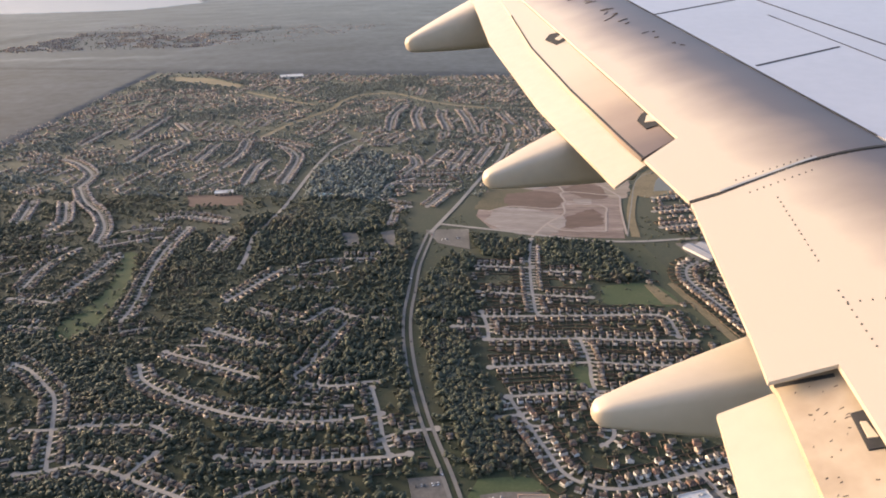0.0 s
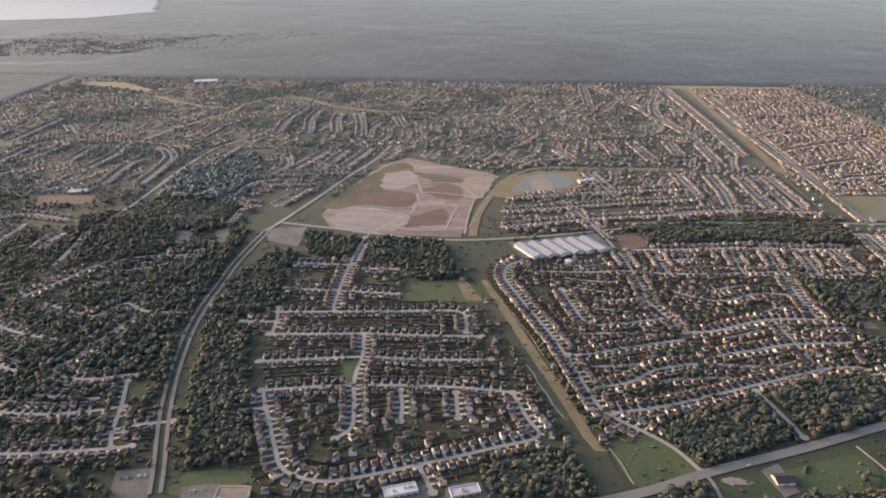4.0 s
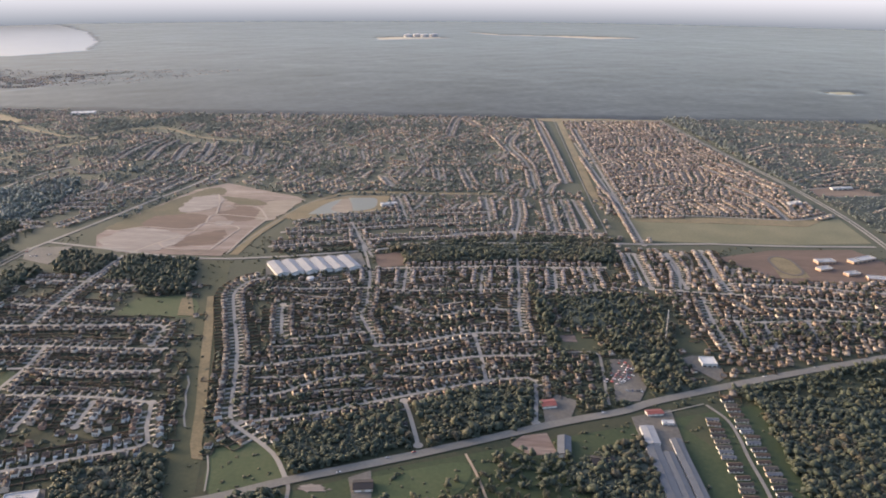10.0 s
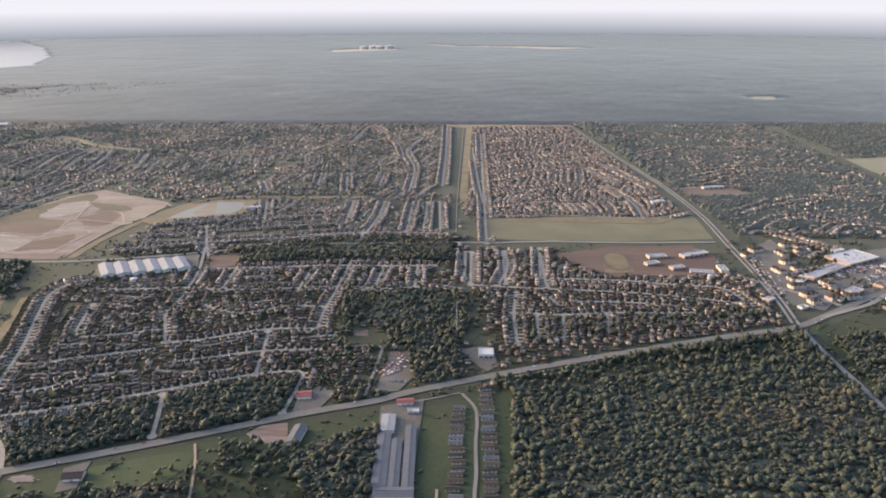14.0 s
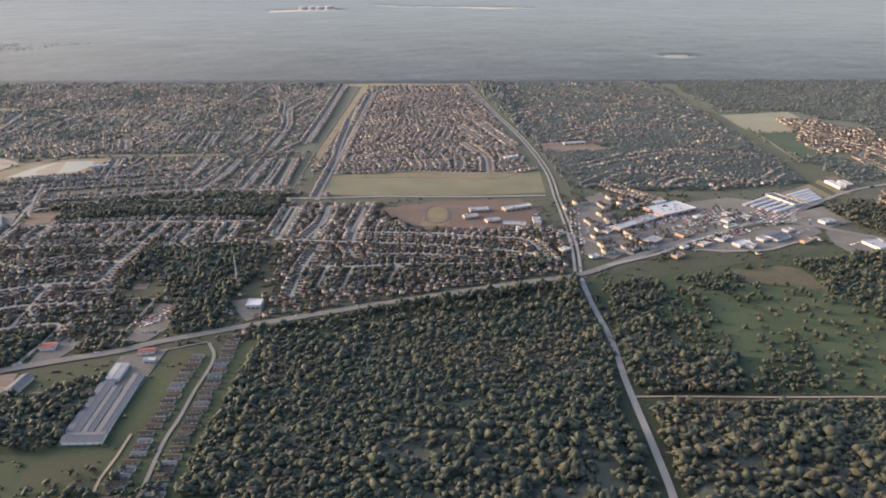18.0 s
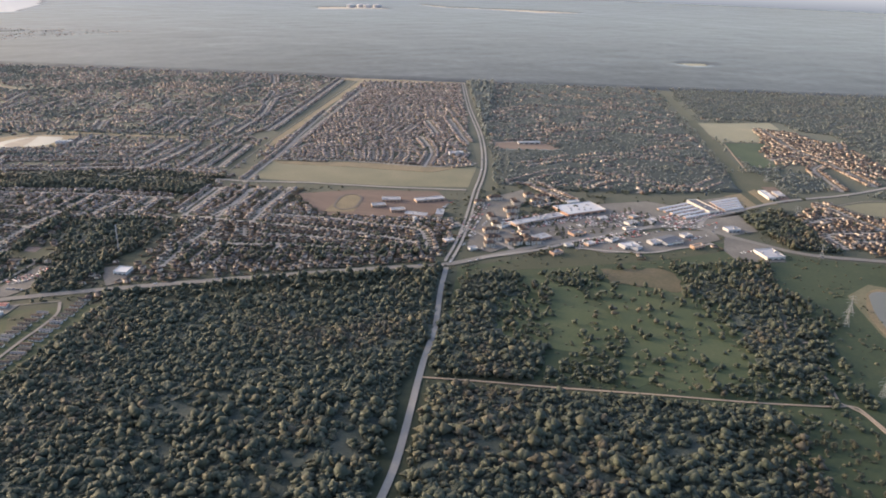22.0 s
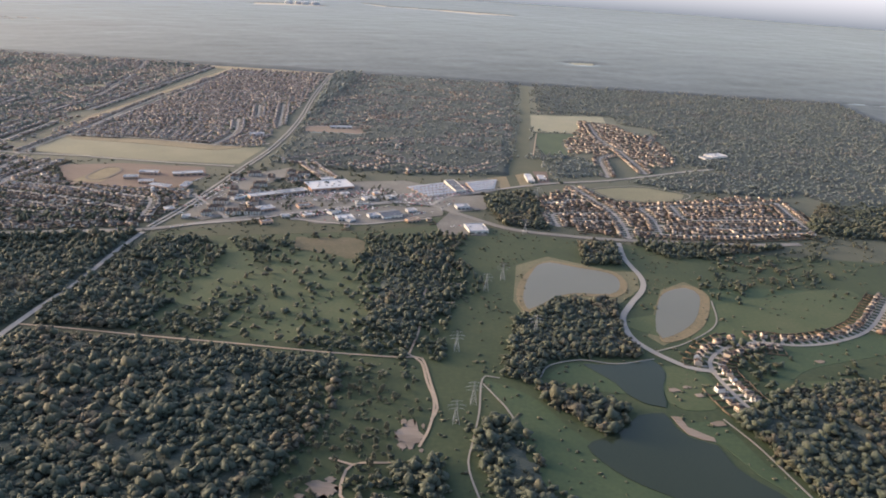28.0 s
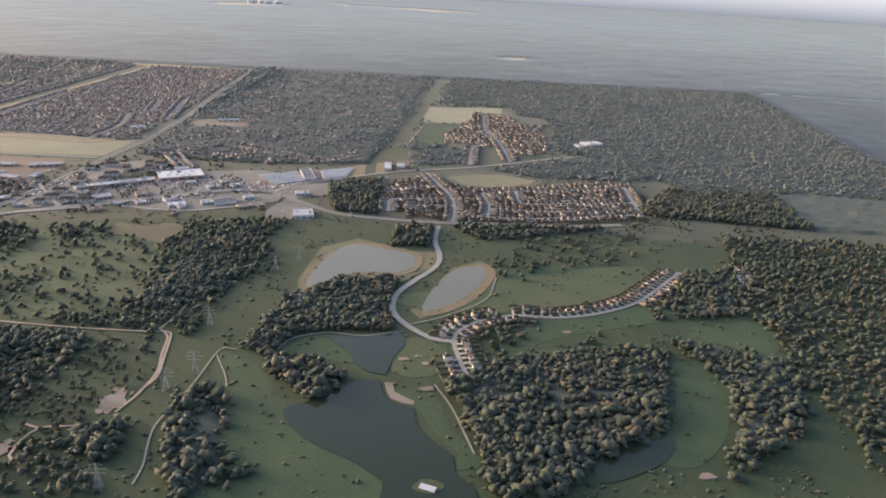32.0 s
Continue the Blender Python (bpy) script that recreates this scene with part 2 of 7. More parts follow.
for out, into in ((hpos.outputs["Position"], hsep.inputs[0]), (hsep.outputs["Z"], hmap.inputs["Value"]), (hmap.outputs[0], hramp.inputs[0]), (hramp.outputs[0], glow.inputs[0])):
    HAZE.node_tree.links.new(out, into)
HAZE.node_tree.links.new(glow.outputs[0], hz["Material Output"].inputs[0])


# ---- building tools ----
def part(name, bm, mat, parent=None, label="", at=None):
    """Link a bmesh as one mesh object, under a thing or on its own."""
    me = bpy.data.meshes.new(name)
    bm.to_mesh(me)
    bm.free()
    me.materials.append(mat)
    ob = new(name, me)
    if parent:
        ob.parent = parent
    if at is not None:
        ob.matrix_basis = at
    if label:
        ob["label"] = label
    return ob


def piece(name, me, parent, m=None, label=""):
    """One more object on a mesh that already exists."""
    ob = new(name, me)
    ob.parent = parent
    if m is not None:
        ob.matrix_basis = m
    if label:
        ob["label"] = label
    return ob


def box(bm, x0, y0, z0, x1, y1, z1):
    v = [bm.verts.new(p) for p in ((x0, y0, z0), (x1, y0, z0), (x1, y1, z0), (x0, y1, z0), (x0, y0, z1), (x1, y0, z1), (x1, y1, z1), (x0, y1, z1))]
    for f in ((0, 3, 2, 1), (4, 5, 6, 7), (0, 1, 5, 4), (1, 2, 6, 5), (2, 3, 7, 6), (3, 0, 4, 7)):
        bm.faces.new([v[i] for i in f])
    return v


def prism(bm, outline, z0, z1):
    """An upright prism over a plan outline."""
    area = sum(a[0] * b[1] - b[0] * a[1] for a, b in zip(outline, outline[1:] + outline[:1]))
    pts = outline if area > 0 else outline[::-1]
    lo = [bm.verts.new((x, y, z0)) for x, y in pts]
    hi = [bm.verts.new((x, y, z1)) for x, y in pts]
    top = bm.faces.new(hi)
    for i in range(len(pts)):
        j = (i + 1) % len(pts)
        bm.faces.new((lo[i], lo[j], hi[j], hi[i]))
    bmesh.ops.triangulate(bm, faces=[top])


def smooth_line(pts, step=6.0):
    """A rounded line through plan points, at about even steps."""
    p = [Vector((x, y)) for x, y in pts]
    q = [2 * p[0] - p[1]] + p + [2 * p[-1] - p[-2]]
    out = []
    for i in range(1, len(q) - 2):
        a, b, c, d = q[i - 1:i + 3]
        n = max(1, int((c - b).length / step))
        for k in range(n):
            t = k / n
            ta, tb = (c - a) * .5, (d - b) * .5
            lim = (c - b).length * 1.2
            ta = ta if ta.length < lim else ta.normalized() * lim
            tb = tb if tb.length < lim else tb.normalized() * lim
            h = 2 * t ** 3 - 3 * t ** 2 + 1, t ** 3 - 2 * t ** 2 + t, -2 * t ** 3 + 3 * t ** 2, t ** 3 - t ** 2
            out.append(h[0] * b + h[1] * ta + h[2] * c + h[3] * tb)
    out.append(p[-1])
    return out


def sides(line, off):
    """The line moved to its left by off."""
    out = []
    for i, p in enumerate(line):
        d = line[min(i + 1, len(line) - 1)] - line[max(i - 1, 0)]
        d = d.normalized() if d.length > 1e-6 else Vector((1, 0))
        out.append(p + Vector((-d.y, d.x)) * off)
    return out


def ribbon(bm, line, width, z):
    a, b = sides(line, width / 2), sides(line, -width / 2)
    rows = []
    for p, q in zip(a, b):
        rows.append([bm.verts.new((p.x, p.y, z - .1)), bm.verts.new((p.x, p.y, z)), bm.verts.new((q.x, q.y, z)), bm.verts.new((q.x, q.y, z - .1))])
    for r, s in zip(rows, rows[1:]):
        for k in range(3):
            bm.faces.new((r[k], r[k + 1], s[k + 1], s[k]))


class Batch:
    """Many copies of small triangle meshes joined into one."""

    def __init__(self):
        self.v, self.f, self.m, self.n = [], [], [], 0

    def add(self, verts, tris, mats, places):
        """places: rows of x, y, z, turn, sx, sy, sz."""
        pl = np.asarray(places, float).reshape(-1, 7)
        if not len(pl):
            return
        c, s = np.cos(pl[:, 3])[:, None], np.sin(pl[:, 3])[:, None]
        v = verts[None] * pl[:, None, 4:7]
        x = v[..., 0] * c - v[..., 1] * s + pl[:, 0:1]
        y = v[..., 0] * s + v[..., 1] * c + pl[:, 1:2]
        z = v[..., 2] + pl[:, 2:3]
        k = len(verts)
        base = self.n + np.arange(len(pl))[:, None, None] * k
        self.v.append(np.stack([x, y, z], -1).reshape(-1, 3))
        self.f.append((tris[None] + base).reshape(-1, 3))
        self.m.append(np.tile(mats, len(pl)))
        self.n += k * len(pl)

    def link(self, name, materials, smooth=False):
        v, f, m = np.concatenate(self.v).astype(np.float32), np.concatenate(self.f).astype(np.int32), np.concatenate(self.m).astype(np.int32)
        me = bpy.data.meshes.new(name)
        me.vertices.add(len(v))
        me.vertices.foreach_set("co", v.ravel())
        me.loops.add(f.size)
        me.loops.foreach_set("vertex_index", f.ravel())
        me.polygons.add(len(f))
        me.polygons.foreach_set("loop_start", np.arange(0, f.size, 3, dtype=np.int32))
        me.polygons.foreach_set("loop_total", np.full(len(f), 3, dtype=np.int32))
        me.polygons.foreach_set("material_index", m)
        for mat in materials:
            me.materials.append(mat)
        me.update(calc_edges=True)
        if smooth:
            me.polygons.foreach_set("use_smooth", np.ones(len(f), dtype=bool))
        return new(name, me)


def arrays(bm):
    """A bmesh as arrays of vertices, triangles and material numbers."""
    bmesh.ops.triangulate(bm, faces=bm.faces[:])
    bm.verts.index_update()
    out = (np.array([v.co[:] for v in bm.verts]), np.array([[v.index for v in f.verts] for f in bm.faces]), np.array([f.material_index for f in bm.faces]))
    bm.free()
    return out


class Map:
    """A coarse grid over the plan that tells what covers a place."""

    def __init__(self, x0, y0, x1, y1, cell):
        self.o, self.c = (x0, y0), cell
        self.a = np.zeros((int((x1 - x0) / cell) + 1, int((y1 - y0) / cell) + 1), np.float32)

    def paint(self, outline, value):
        p = np.array(outline, float)
        lo = np.maximum(((p.min(0) - self.o) / self.c).astype(int), 0)
        hi = np.minimum(((p.max(0) - self.o) / self.c).astype(int) + 1, self.a.shape)
        if (hi <= lo).any():
            return
        xs = self.o[0] + (np.arange(lo[0], hi[0]) + .5) * self.c
        ys = self.o[1] + (np.arange(lo[1], hi[1]) + .5) * self.c
        gx, gy = np.meshgrid(xs, ys, indexing="ij")
        inside = np.zeros(gx.shape, bool)
        for (ax, ay), (bx, by) in zip(p, np.roll(p, -1, 0)):
            if ay != by:
                inside ^= ((ay > gy) != (by > gy)) & (gx < (bx - ax) * (gy - ay) / (by - ay) + ax)
        self.a[lo[0]:hi[0], lo[1]:hi[1]][inside] = value

    def stroke(self, line, half, value):
        for a, b in zip(line, line[1:]):
            n = max(1, int((b - a).length / self.c * 1.5))
            for k in range(n + 1):
                q = a.lerp(b, k / n)
                self.disc(q.x, q.y, half, value)

    def disc(self, x, y, r, value):
        i, j, k = int((x - self.o[0]) / self.c), int((y - self.o[1]) / self.c), int(math.ceil(r / self.c))
        if i - k < 0 or j - k < 0 or i + k >= self.a.shape[0] or j + k >= self.a.shape[1]:
            return
        g = np.hypot(*np.mgrid[-k:k + 1, -k:k + 1]) * self.c <= r
        self.a[i - k:i + k + 1, j - k:j + k + 1][g] = value

    def at(self, x, y):
        i = np.clip(((np.asarray(x) - self.o[0]) / self.c).astype(int), 0, self.a.shape[0] - 1)
        j = np.clip(((np.asarray(y) - self.o[1]) / self.c).astype(int), 0, self.a.shape[1] - 1)
        return self.a[i, j]


# ---- ground and plan ----
bm = bmesh.new()
v = [bm.verts.new(p) for p in ((-9000, -3000, 0), (9000, -3000, 0), (9000, 9000, 0), (-9000, 9000, 0))]
bm.faces.new(v)
tagged(part("ground", bm, GROUND), "flat ground of dark grass and yards", "ground", kind="structure")

PLAN = -700, 150, 1500, 1900
blocked = Map(*PLAN, 1.0)     # roads, water, paving: nothing grows or stands
covered = Map(*PLAN, 1.0)     # open covers: no houses, few trees
woody = Map(*PLAN, 2.0)       # density of woods
LEVEL = {"grass": .02, "hay": .05, "verge": .052, "meadow": .104, "fairway": .106, "soil": .158, "clay": .212, "dry": .265, "weeds": .20, "marl": .30, "fill": .318, "concrete": .3205, "water": .323, "pond": .3255}
STREETS, WATERS = [], []
LABELS = {
    "weeds": ("olive brown weeds over cleared earth", "weeds"), "marl": ("pale grey graded earth of a building lot", "bare earth"), "haul": ("pale worn haul road on a building site", "track"),
    "soil": ("bare reddish earth of a cleared building site", "bare earth"), "fill": ("pale sandy fill scraped level", "sand"),
    "dry": ("strip of dry tan grass along a ditch bank", "dry grass"), "meadow": ("patch of green meadow grass", "meadow"),
    "verge": ("mown green verge of a ditch or road", "grass verge"), "fairway": ("mown dark green golf fairway", "fairway"),
    "concrete": ("worn grey concrete parking area", "parking lot"), "water": ("still dark murky water of a pond", "pond"),
    "highway": ("grey asphalt highway with two carriageways", "road"), "avenue": ("divided avenue with a grass median", "road"),
    "main": ("grey asphalt main road", "road"), "forest": ("grey asphalt road through the woods", "road"), "parkway": ("divided road with a narrow grass median", "road"), "bank": ("long dry tan grass bank of a ditch", "grass bank"), "hay": ("wide pale olive hayfield", "field"), "clay": ("brown clay ground worn bare", "bare earth"), "grass": ("rough green grassland between woods", "grass"), "pond": ("still murky tan pond water", "pond"), "street": ("pale concrete residential street", "road"),
    "lane": ("worn narrow asphalt lane between mobile homes", "road"), "dirt": ("pale sandy dirt track", "track"), "creek": ("shallow pale muddy ditch channel", "ditch"), "path": ("narrow pale concrete path", "path"),
}


def road(kind, pts):
    width, z, mat = ROADS[kind]
    line = smooth_line(pts, 4.0 if kind in ("street", "path", "dirt", "lane") else 6.0)
    z += .004 * (len(STREETS) % 9)
    if kind == "highway":
        for off in (1.47, -1.47):
            bm = bmesh.new()
            ribbon(bm, sides(line, off), 2.9, z)
            tagged(part("highway", bm, mat), *LABELS[kind], kind="structure")
        blocked.stroke(line, 4.4, 1)
    elif kind in ("avenue", "parkway"):
        gap = 2.5 if kind == "avenue" else 2.0
        for off in (gap, -gap):
            bm = bmesh.new()
            ribbon(bm, sides(line, off), width, z)
            tagged(part(kind, bm, mat), *LABELS[kind], kind="structure")
        blocked.stroke(line, 3.4, 1)
    else:
        bm = bmesh.new()
        ribbon(bm, line, width, z)
        if kind == "street":
            for end in (line[0], line[-1]):   # turning bulb or rounded corner
                ring = [(end.x + 2.6 * math.cos(a * .6283), end.y + 2.6 * math.sin(a * .6283)) for a in range(10)]
                prism(bm, ring, z - .1, z + .002)
        tagged(part(kind + ("" if kind in ("street", "path", "bank", "lane") else "_road" if kind in ("main", "forest") else "_bed" if kind == "creek" else "_track"), bm, mat), *LABELS[kind], kind="structure")
        blocked.stroke(line, width / 2 + (1.4 if kind == "forest" or kind == "street" and line[0].x < -40 else .6), 1)
    STREETS.append((kind, line))


def cover(kind, pts, soft=False):
    bm = bmesh.new()
    line = smooth_line(pts + pts[:1], 5.0)[:-1] if soft or kind in ("water", "pond", "fairway", "fill", "meadow") else [Vector(p) for p in pts]
    prism(bm, [(p.x, p.y) for p in line], -.3, LEVEL[kind] + .005 * (len(WATERS) % 11))
    WATERS.append(kind)
    tagged(part({"water": "pond", "concrete": "parking_lot", "soil": "bare_earth", "fill": "sand_patch", "marl": "graded_earth", "dry": "dry_grass"}.get(kind, kind), bm, COVER[kind]), *LABELS[kind], kind="structure")
    (blocked if kind in ("water", "pond", "concrete", "soil", "clay", "fill", "marl") else Map(0, 0, 9, 9, 9) if kind == "grass" else covered).paint([(p.x, p.y) for p in line], 1)


def ragged(kind, x, y, rx, ry, seed):
    """A worn patch with a torn outline and scraps of bare ground round it."""
    g = np.random.default_rng(seed)
    for k in range(6):
        f = 1 if k == 0 else g.uniform(.14, .36)
        cx, cy = (x, y) if k == 0 else (x + rx * g.uniform(-1.1, 1.1), y + ry * g.uniform(-1.1, 1.1))
        cover(kind, [(cx + rx * f * g.uniform(.5, 1.15) * math.cos(a * .2618), cy + ry * f * g.uniform(.5, 1.15) * math.sin(a * .2618)) for a in range(24)])


def torn(kind, pts, seed):
    """A patch of ground whose edge is frayed by machines and weather."""
    g = np.random.default_rng(seed)
    line = smooth_line(pts + pts[:1], 4.0)[:-1]
    edge = []
    for k, p in enumerate(line):
        along = (line[(k + 1) % len(line)] - line[k - 1]).normalized()
        edge.append((p.x - along.y * g.normal(0, 1.3), p.y + along.x * g.normal(0, 1.3)))
    bm = bmesh.new()
    prism(bm, edge, -.3, LEVEL[kind] + .005 * (len(WATERS) % 11))
    WATERS.append(kind)
    tagged(part({"marl": "graded_earth", "clay": "clay_patch", "fill": "sand_patch"}.get(kind, kind), bm, COVER[kind]), *LABELS[kind], kind="structure")
    blocked.paint(edge, 1)


# open grassland round the golf course and in the wood clearings
cover("grass", [(860, 185), (1520, 185), (1520, 545), (1040, 538), (960, 545), (880, 575), (700, 490), (700, 350), (860, 330)])
cover("grass", [(140, 255), (500, 250), (500, 400), (440, 380), (300, 330)])


def wood(density, pts):
    woody.paint(pts, density)


# Plan: centre lines of roads and outlines of ground covers, in metres.
road("highway", [(148, 281), (182, 289), (218, 301), (252, 317), (308, 340), (380, 372), (419, 387), (436, 397), (487, 419), (535, 438), (594, 460), (649, 479), (690, 492), (723, 515), (783, 559), (832, 589), (857, 601), (886, 601), (918, 577), (953, 554), (997, 548), (1036, 548), (1105, 557), (1131, 558), (1176, 570)])
road("avenue", [(-10, 287), (-16, 307), (-25, 334), (-33, 361), (-42, 399), (-49, 440), (-52, 475), (-52, 511), (-52, 556), (-46, 622)])
road("main", [(-46, 622), (-25, 694), (-3, 777), (18, 846), (29, 910)])
road("main", [(-41, 642), (7, 631), (100, 610), (176, 619), (272, 649), (276, 659), (449, 671), (490, 671), (551, 676), (558, 675), (624, 674), (693, 677)])
road("main", [(886, 601), (900, 632), (927, 652), (981, 692), (1052, 726), (1136, 783), (1166, 800)])
road("main", [(-192, 537), (-193, 558), (-199, 606), (-195, 633), (-190, 684), (-188, 762), (-185, 822), (-178, 880), (-159, 919)])
road("main", [(1033, 541), (1033, 507), (1039, 475), (1037, 454), (1026, 429), (1018, 407), (1019, 384), (1028, 368), (1044, 353), (1056, 351)])
road("main", [(715, 509), (758, 533), (783, 554), (814, 573), (851, 602)])
road("forest", [(685, 187), (687, 229), (691, 268), (692, 352), (694, 395), (692, 446), (692, 487)])
road("parkway", [(692, 498), (697, 542), (700, 600), (702, 669), (705, 766), (695, 904), (669, 1093), (642, 1339)])
road("street", [(-90, 467), (-101, 429), (-107, 402), (-113, 390), (-102, 382), (-84, 381), (-69, 386), (-60, 387)])
road("street", [(-64, 380), (-57, 357), (-51, 332), (-46, 319)])
road("street", [(-212, 396), (-202, 380), (-176, 364), (-144, 351), (-120, 346), (-97, 345), (-73, 349), (-55, 355)])
road("street", [(-135, 313), (-113, 311), (-87, 312), (-48, 318), (-36, 321)])
road("street", [(-185, 443), (-153, 430), (-127, 424)])
road("street", [(-164, 473), (-141, 464), (-123, 457), (-114, 467), (-107, 478), (-91, 467), (-63, 466)])
road("street", [(-202, 413), (-176, 403), (-150, 393), (-136, 387)])
road("street", [(-185, 484), (-175, 503), (-164, 528), (-154, 544), (-126, 560), (-81, 565)])
road("street", [(-206, 303), (-191, 301), (-176, 295), (-161, 289), (-137, 280)])
road("street", [(-176, 295), (-171, 309), (-168, 314)])
road("street", [(-216, 335), (-179, 337), (-167, 328)])
road("street", [(-248, 451), (-250, 480), (-257, 513), (-264, 566), (-263, 622)])
road("street", [(-309, 473), (-306, 505), (-302, 530), (-301, 563)])
road("street", [(-52, 333), (-40, 339), (-23, 343)])
road("street", [(-413, 721), (-386, 680), (-359, 651), (-338, 617), (-329, 585)])
road("street", [(-507, 802), (-475, 815), (-423, 767), (-413, 721)])
road("street", [(-400, 809), (-399, 849), (-398, 878)])
road("street", [(-288, 795), (-284, 850), (-291, 910)])
road("street", [(-247, 740), (-251, 808), (-245, 829)])
road("street", [(-209, 742), (-213, 831), (-229, 865), (-249, 888)])
road("street", [(-376, 821), (-364, 880), (-378, 905)])
road("street", [(-324, 814), (-324, 883)])
road("street", [(-405, 679), (-381, 628), (-385, 608)])
road("street", [(-222, 568), (-221, 592), (-218, 602)])
road("street", [(-123, 961), (-127, 1036), (-116, 1105)])
road("street", [(-83, 964), (-96, 1038), (-94, 1089)])
road("street", [(-47, 966), (-61, 1040), (-60, 1074)])
road("street", [(-14, 954), (-25, 1027), (-36, 1075)])
road("street", [(36, 1000), (20, 1062)])
road("street", [(-70, 684), (-90, 691), (-101, 706), (-101, 740), (-92, 758), (-75, 769)])
road("street", [(-119, 776), (-65, 785), (-5, 796)])
road("street", [(-54, 685), (-41, 718), (-34, 735)])
road("street", [(-104, 838), (-86, 850), (-76, 818), (-84, 787)])
road("street", [(-62, 809), (-43, 876)])
road("street", [(-36, 800), (-20, 882)])
road("street", [(-12, 808), (7, 891)])
road("street", [(-85, 750), (-35, 753)])
road("street", [(-353, 906), (-291, 910), (-252, 900), (-205, 878)])
road("street", [(-361, 560), (-349, 572)])
road("street", [(-292, 394), (-278, 388), (-258, 371), (-247, 360), (-236, 338), (-226, 315), (-218, 297)])
road("street", [(-254, 329), (-235, 330), (-216, 335)])
road("street", [(-232, 294), (-217, 298), (-206, 303)])
road("street", [(-343, 492), (-348, 532), (-344, 559), (-338, 571)])
road("street", [(-344, 479), (-317, 476), (-309, 473)])
road("street", [(-320, 440), (-296, 438)])
road("street", [(-439, 680), (-421, 624)])
road("street", [(-437, 901), (-436, 1017)])
road("street", [(-486, 873), (-484, 939)])
road("street", [(-406, 981), (-380, 945)])
road("street", [(-113, 896), (-140, 894)])
road("street", [(-300, 640), (-275, 649), (-233, 637)])
road("street", [(41, 611), (38, 572), (37, 528), (38, 481), (40, 474)])
road("street", [(65, 444), (68, 415), (67, 397), (68, 383), (71, 364), (73, 343), (66, 333)])
road("street", [(-7, 554), (39, 553)])
road("street", [(50, 547), (75, 547)])
road("street", [(-3, 509), (43, 506), (80, 504)])
road("street", [(2, 471), (44, 474), (83, 477), (125, 479), (131, 461), (131, 450)])
road("street", [(-19, 456), (4, 457)])
road("street", [(0, 478), (4, 457), (5, 440)])
road("street", [(3, 440), (35, 442), (64, 444), (105, 444), (141, 445)])
road("street", [(6, 406), (32, 410), (69, 415), (111, 414), (147, 417)])
road("street", [(16, 375), (43, 380), (68, 383), (104, 385), (136, 384), (159, 381)])
road("street", [(17, 375), (23, 359), (37, 324), (44, 309), (55, 302), (69, 300), (89, 306), (109, 314), (129, 322), (150, 331), (171, 341), (166, 357), (159, 381)])
road("street", [(95, 380), (98, 363), (98, 350)])
road("street", [(127, 379), (128, 365), (129, 355)])
road("street", [(27, 348), (38, 348)])
road("street", [(111, 314), (119, 295)])
road("street", [(9, 355), (23, 358)])
road("street", [(173, 570), (162, 560), (158, 537), (170, 497), (187, 447), (198, 404), (207, 368), (215, 358), (229, 346), (240, 334), (249, 317)])
road("street", [(199, 519), (205, 490), (213, 466), (233, 468), (262, 476)])
road("street", [(195, 425), (210, 427), (226, 434), (270, 448)])
road("street", [(208, 389), (228, 396), (245, 410), (270, 419)])
road("street", [(213, 364), (235, 370), (257, 378), (293, 394), (318, 405), (344, 416), (357, 419), (372, 418), (370, 372)])
road("street", [(274, 458), (293, 461), (322, 475), (344, 481), (371, 481)])
road("street", [(236, 659), (252, 590), (259, 523), (258, 503), (268, 476), (274, 458)])
road("street", [(289, 430), (316, 439), (341, 447), (376, 450)])
road("street", [(337, 476), (341, 448), (344, 416)])
road("street", [(178, 550), (217, 550), (251, 554), (285, 551), (320, 553), (375, 560), (405, 555), (431, 560)])
road("street", [(258, 597), (300, 600), (355, 607), (410, 607), (443, 609)])
road("street", [(281, 598), (283, 551)])
road("street", [(371, 709), (373, 653), (370, 551), (368, 510), (369, 482)])
road("street", [(298, 391), (303, 374), (309, 348)])
road("street", [(343, 596), (341, 549)])
road("street", [(429, 608), (429, 560)])
road("street", [(401, 606), (399, 558)])
road("street", [(227, 501), (257, 508)])
road("street", [(280, 519), (309, 506), (341, 520), (365, 519)])
road("street", [(468, 645), (467, 579)])
road("street", [(502, 647), (502, 606), (493, 564)])
road("street", [(533, 656), (527, 583)])
road("street", [(500, 644), (499, 568)])
road("street", [(473, 644), (472, 568)])
road("street", [(532, 644), (530, 561)])
road("street", [(472, 565), (530, 558), (585, 553), (638, 542), (664, 533)])
road("street", [(506, 550), (502, 511), (501, 460)])
road("street", [(501, 511), (536, 509), (568, 513), (627, 514)])
road("street", [(518, 509), (515, 469)])
road("street", [(536, 509), (532, 469)])
road("street", [(567, 509), (562, 478)])
road("street", [(549, 533), (582, 533), (622, 527)])
road("street", [(639, 568), (664, 561), (676, 517)])
road("street", [(594, 506), (624, 497), (644, 501)])
road("street", [(536, 580), (589, 578), (631, 568)])
road("street", [(159, 683), (219, 699), (261, 711), (352, 731)])
road("street", [(158, 643), (234, 667), (310, 683), (373, 698)])
road("street", [(166, 722), (224, 739), (353, 764)])
road("street", [(250, 623), (234, 667), (218, 717)])
road("street", [(270, 732), (253, 813)])
road("street", [(351, 732), (347, 815)])
road("street", [(381, 752), (381, 812)])
road("street", [(412, 703), (412, 812)])
road("street", [(428, 707), (427, 812)])
road("street", [(444, 712), (440, 812)])
road("street", [(317, 689), (373, 700), (450, 699)])
road("street", [(372, 672), (381, 752)])
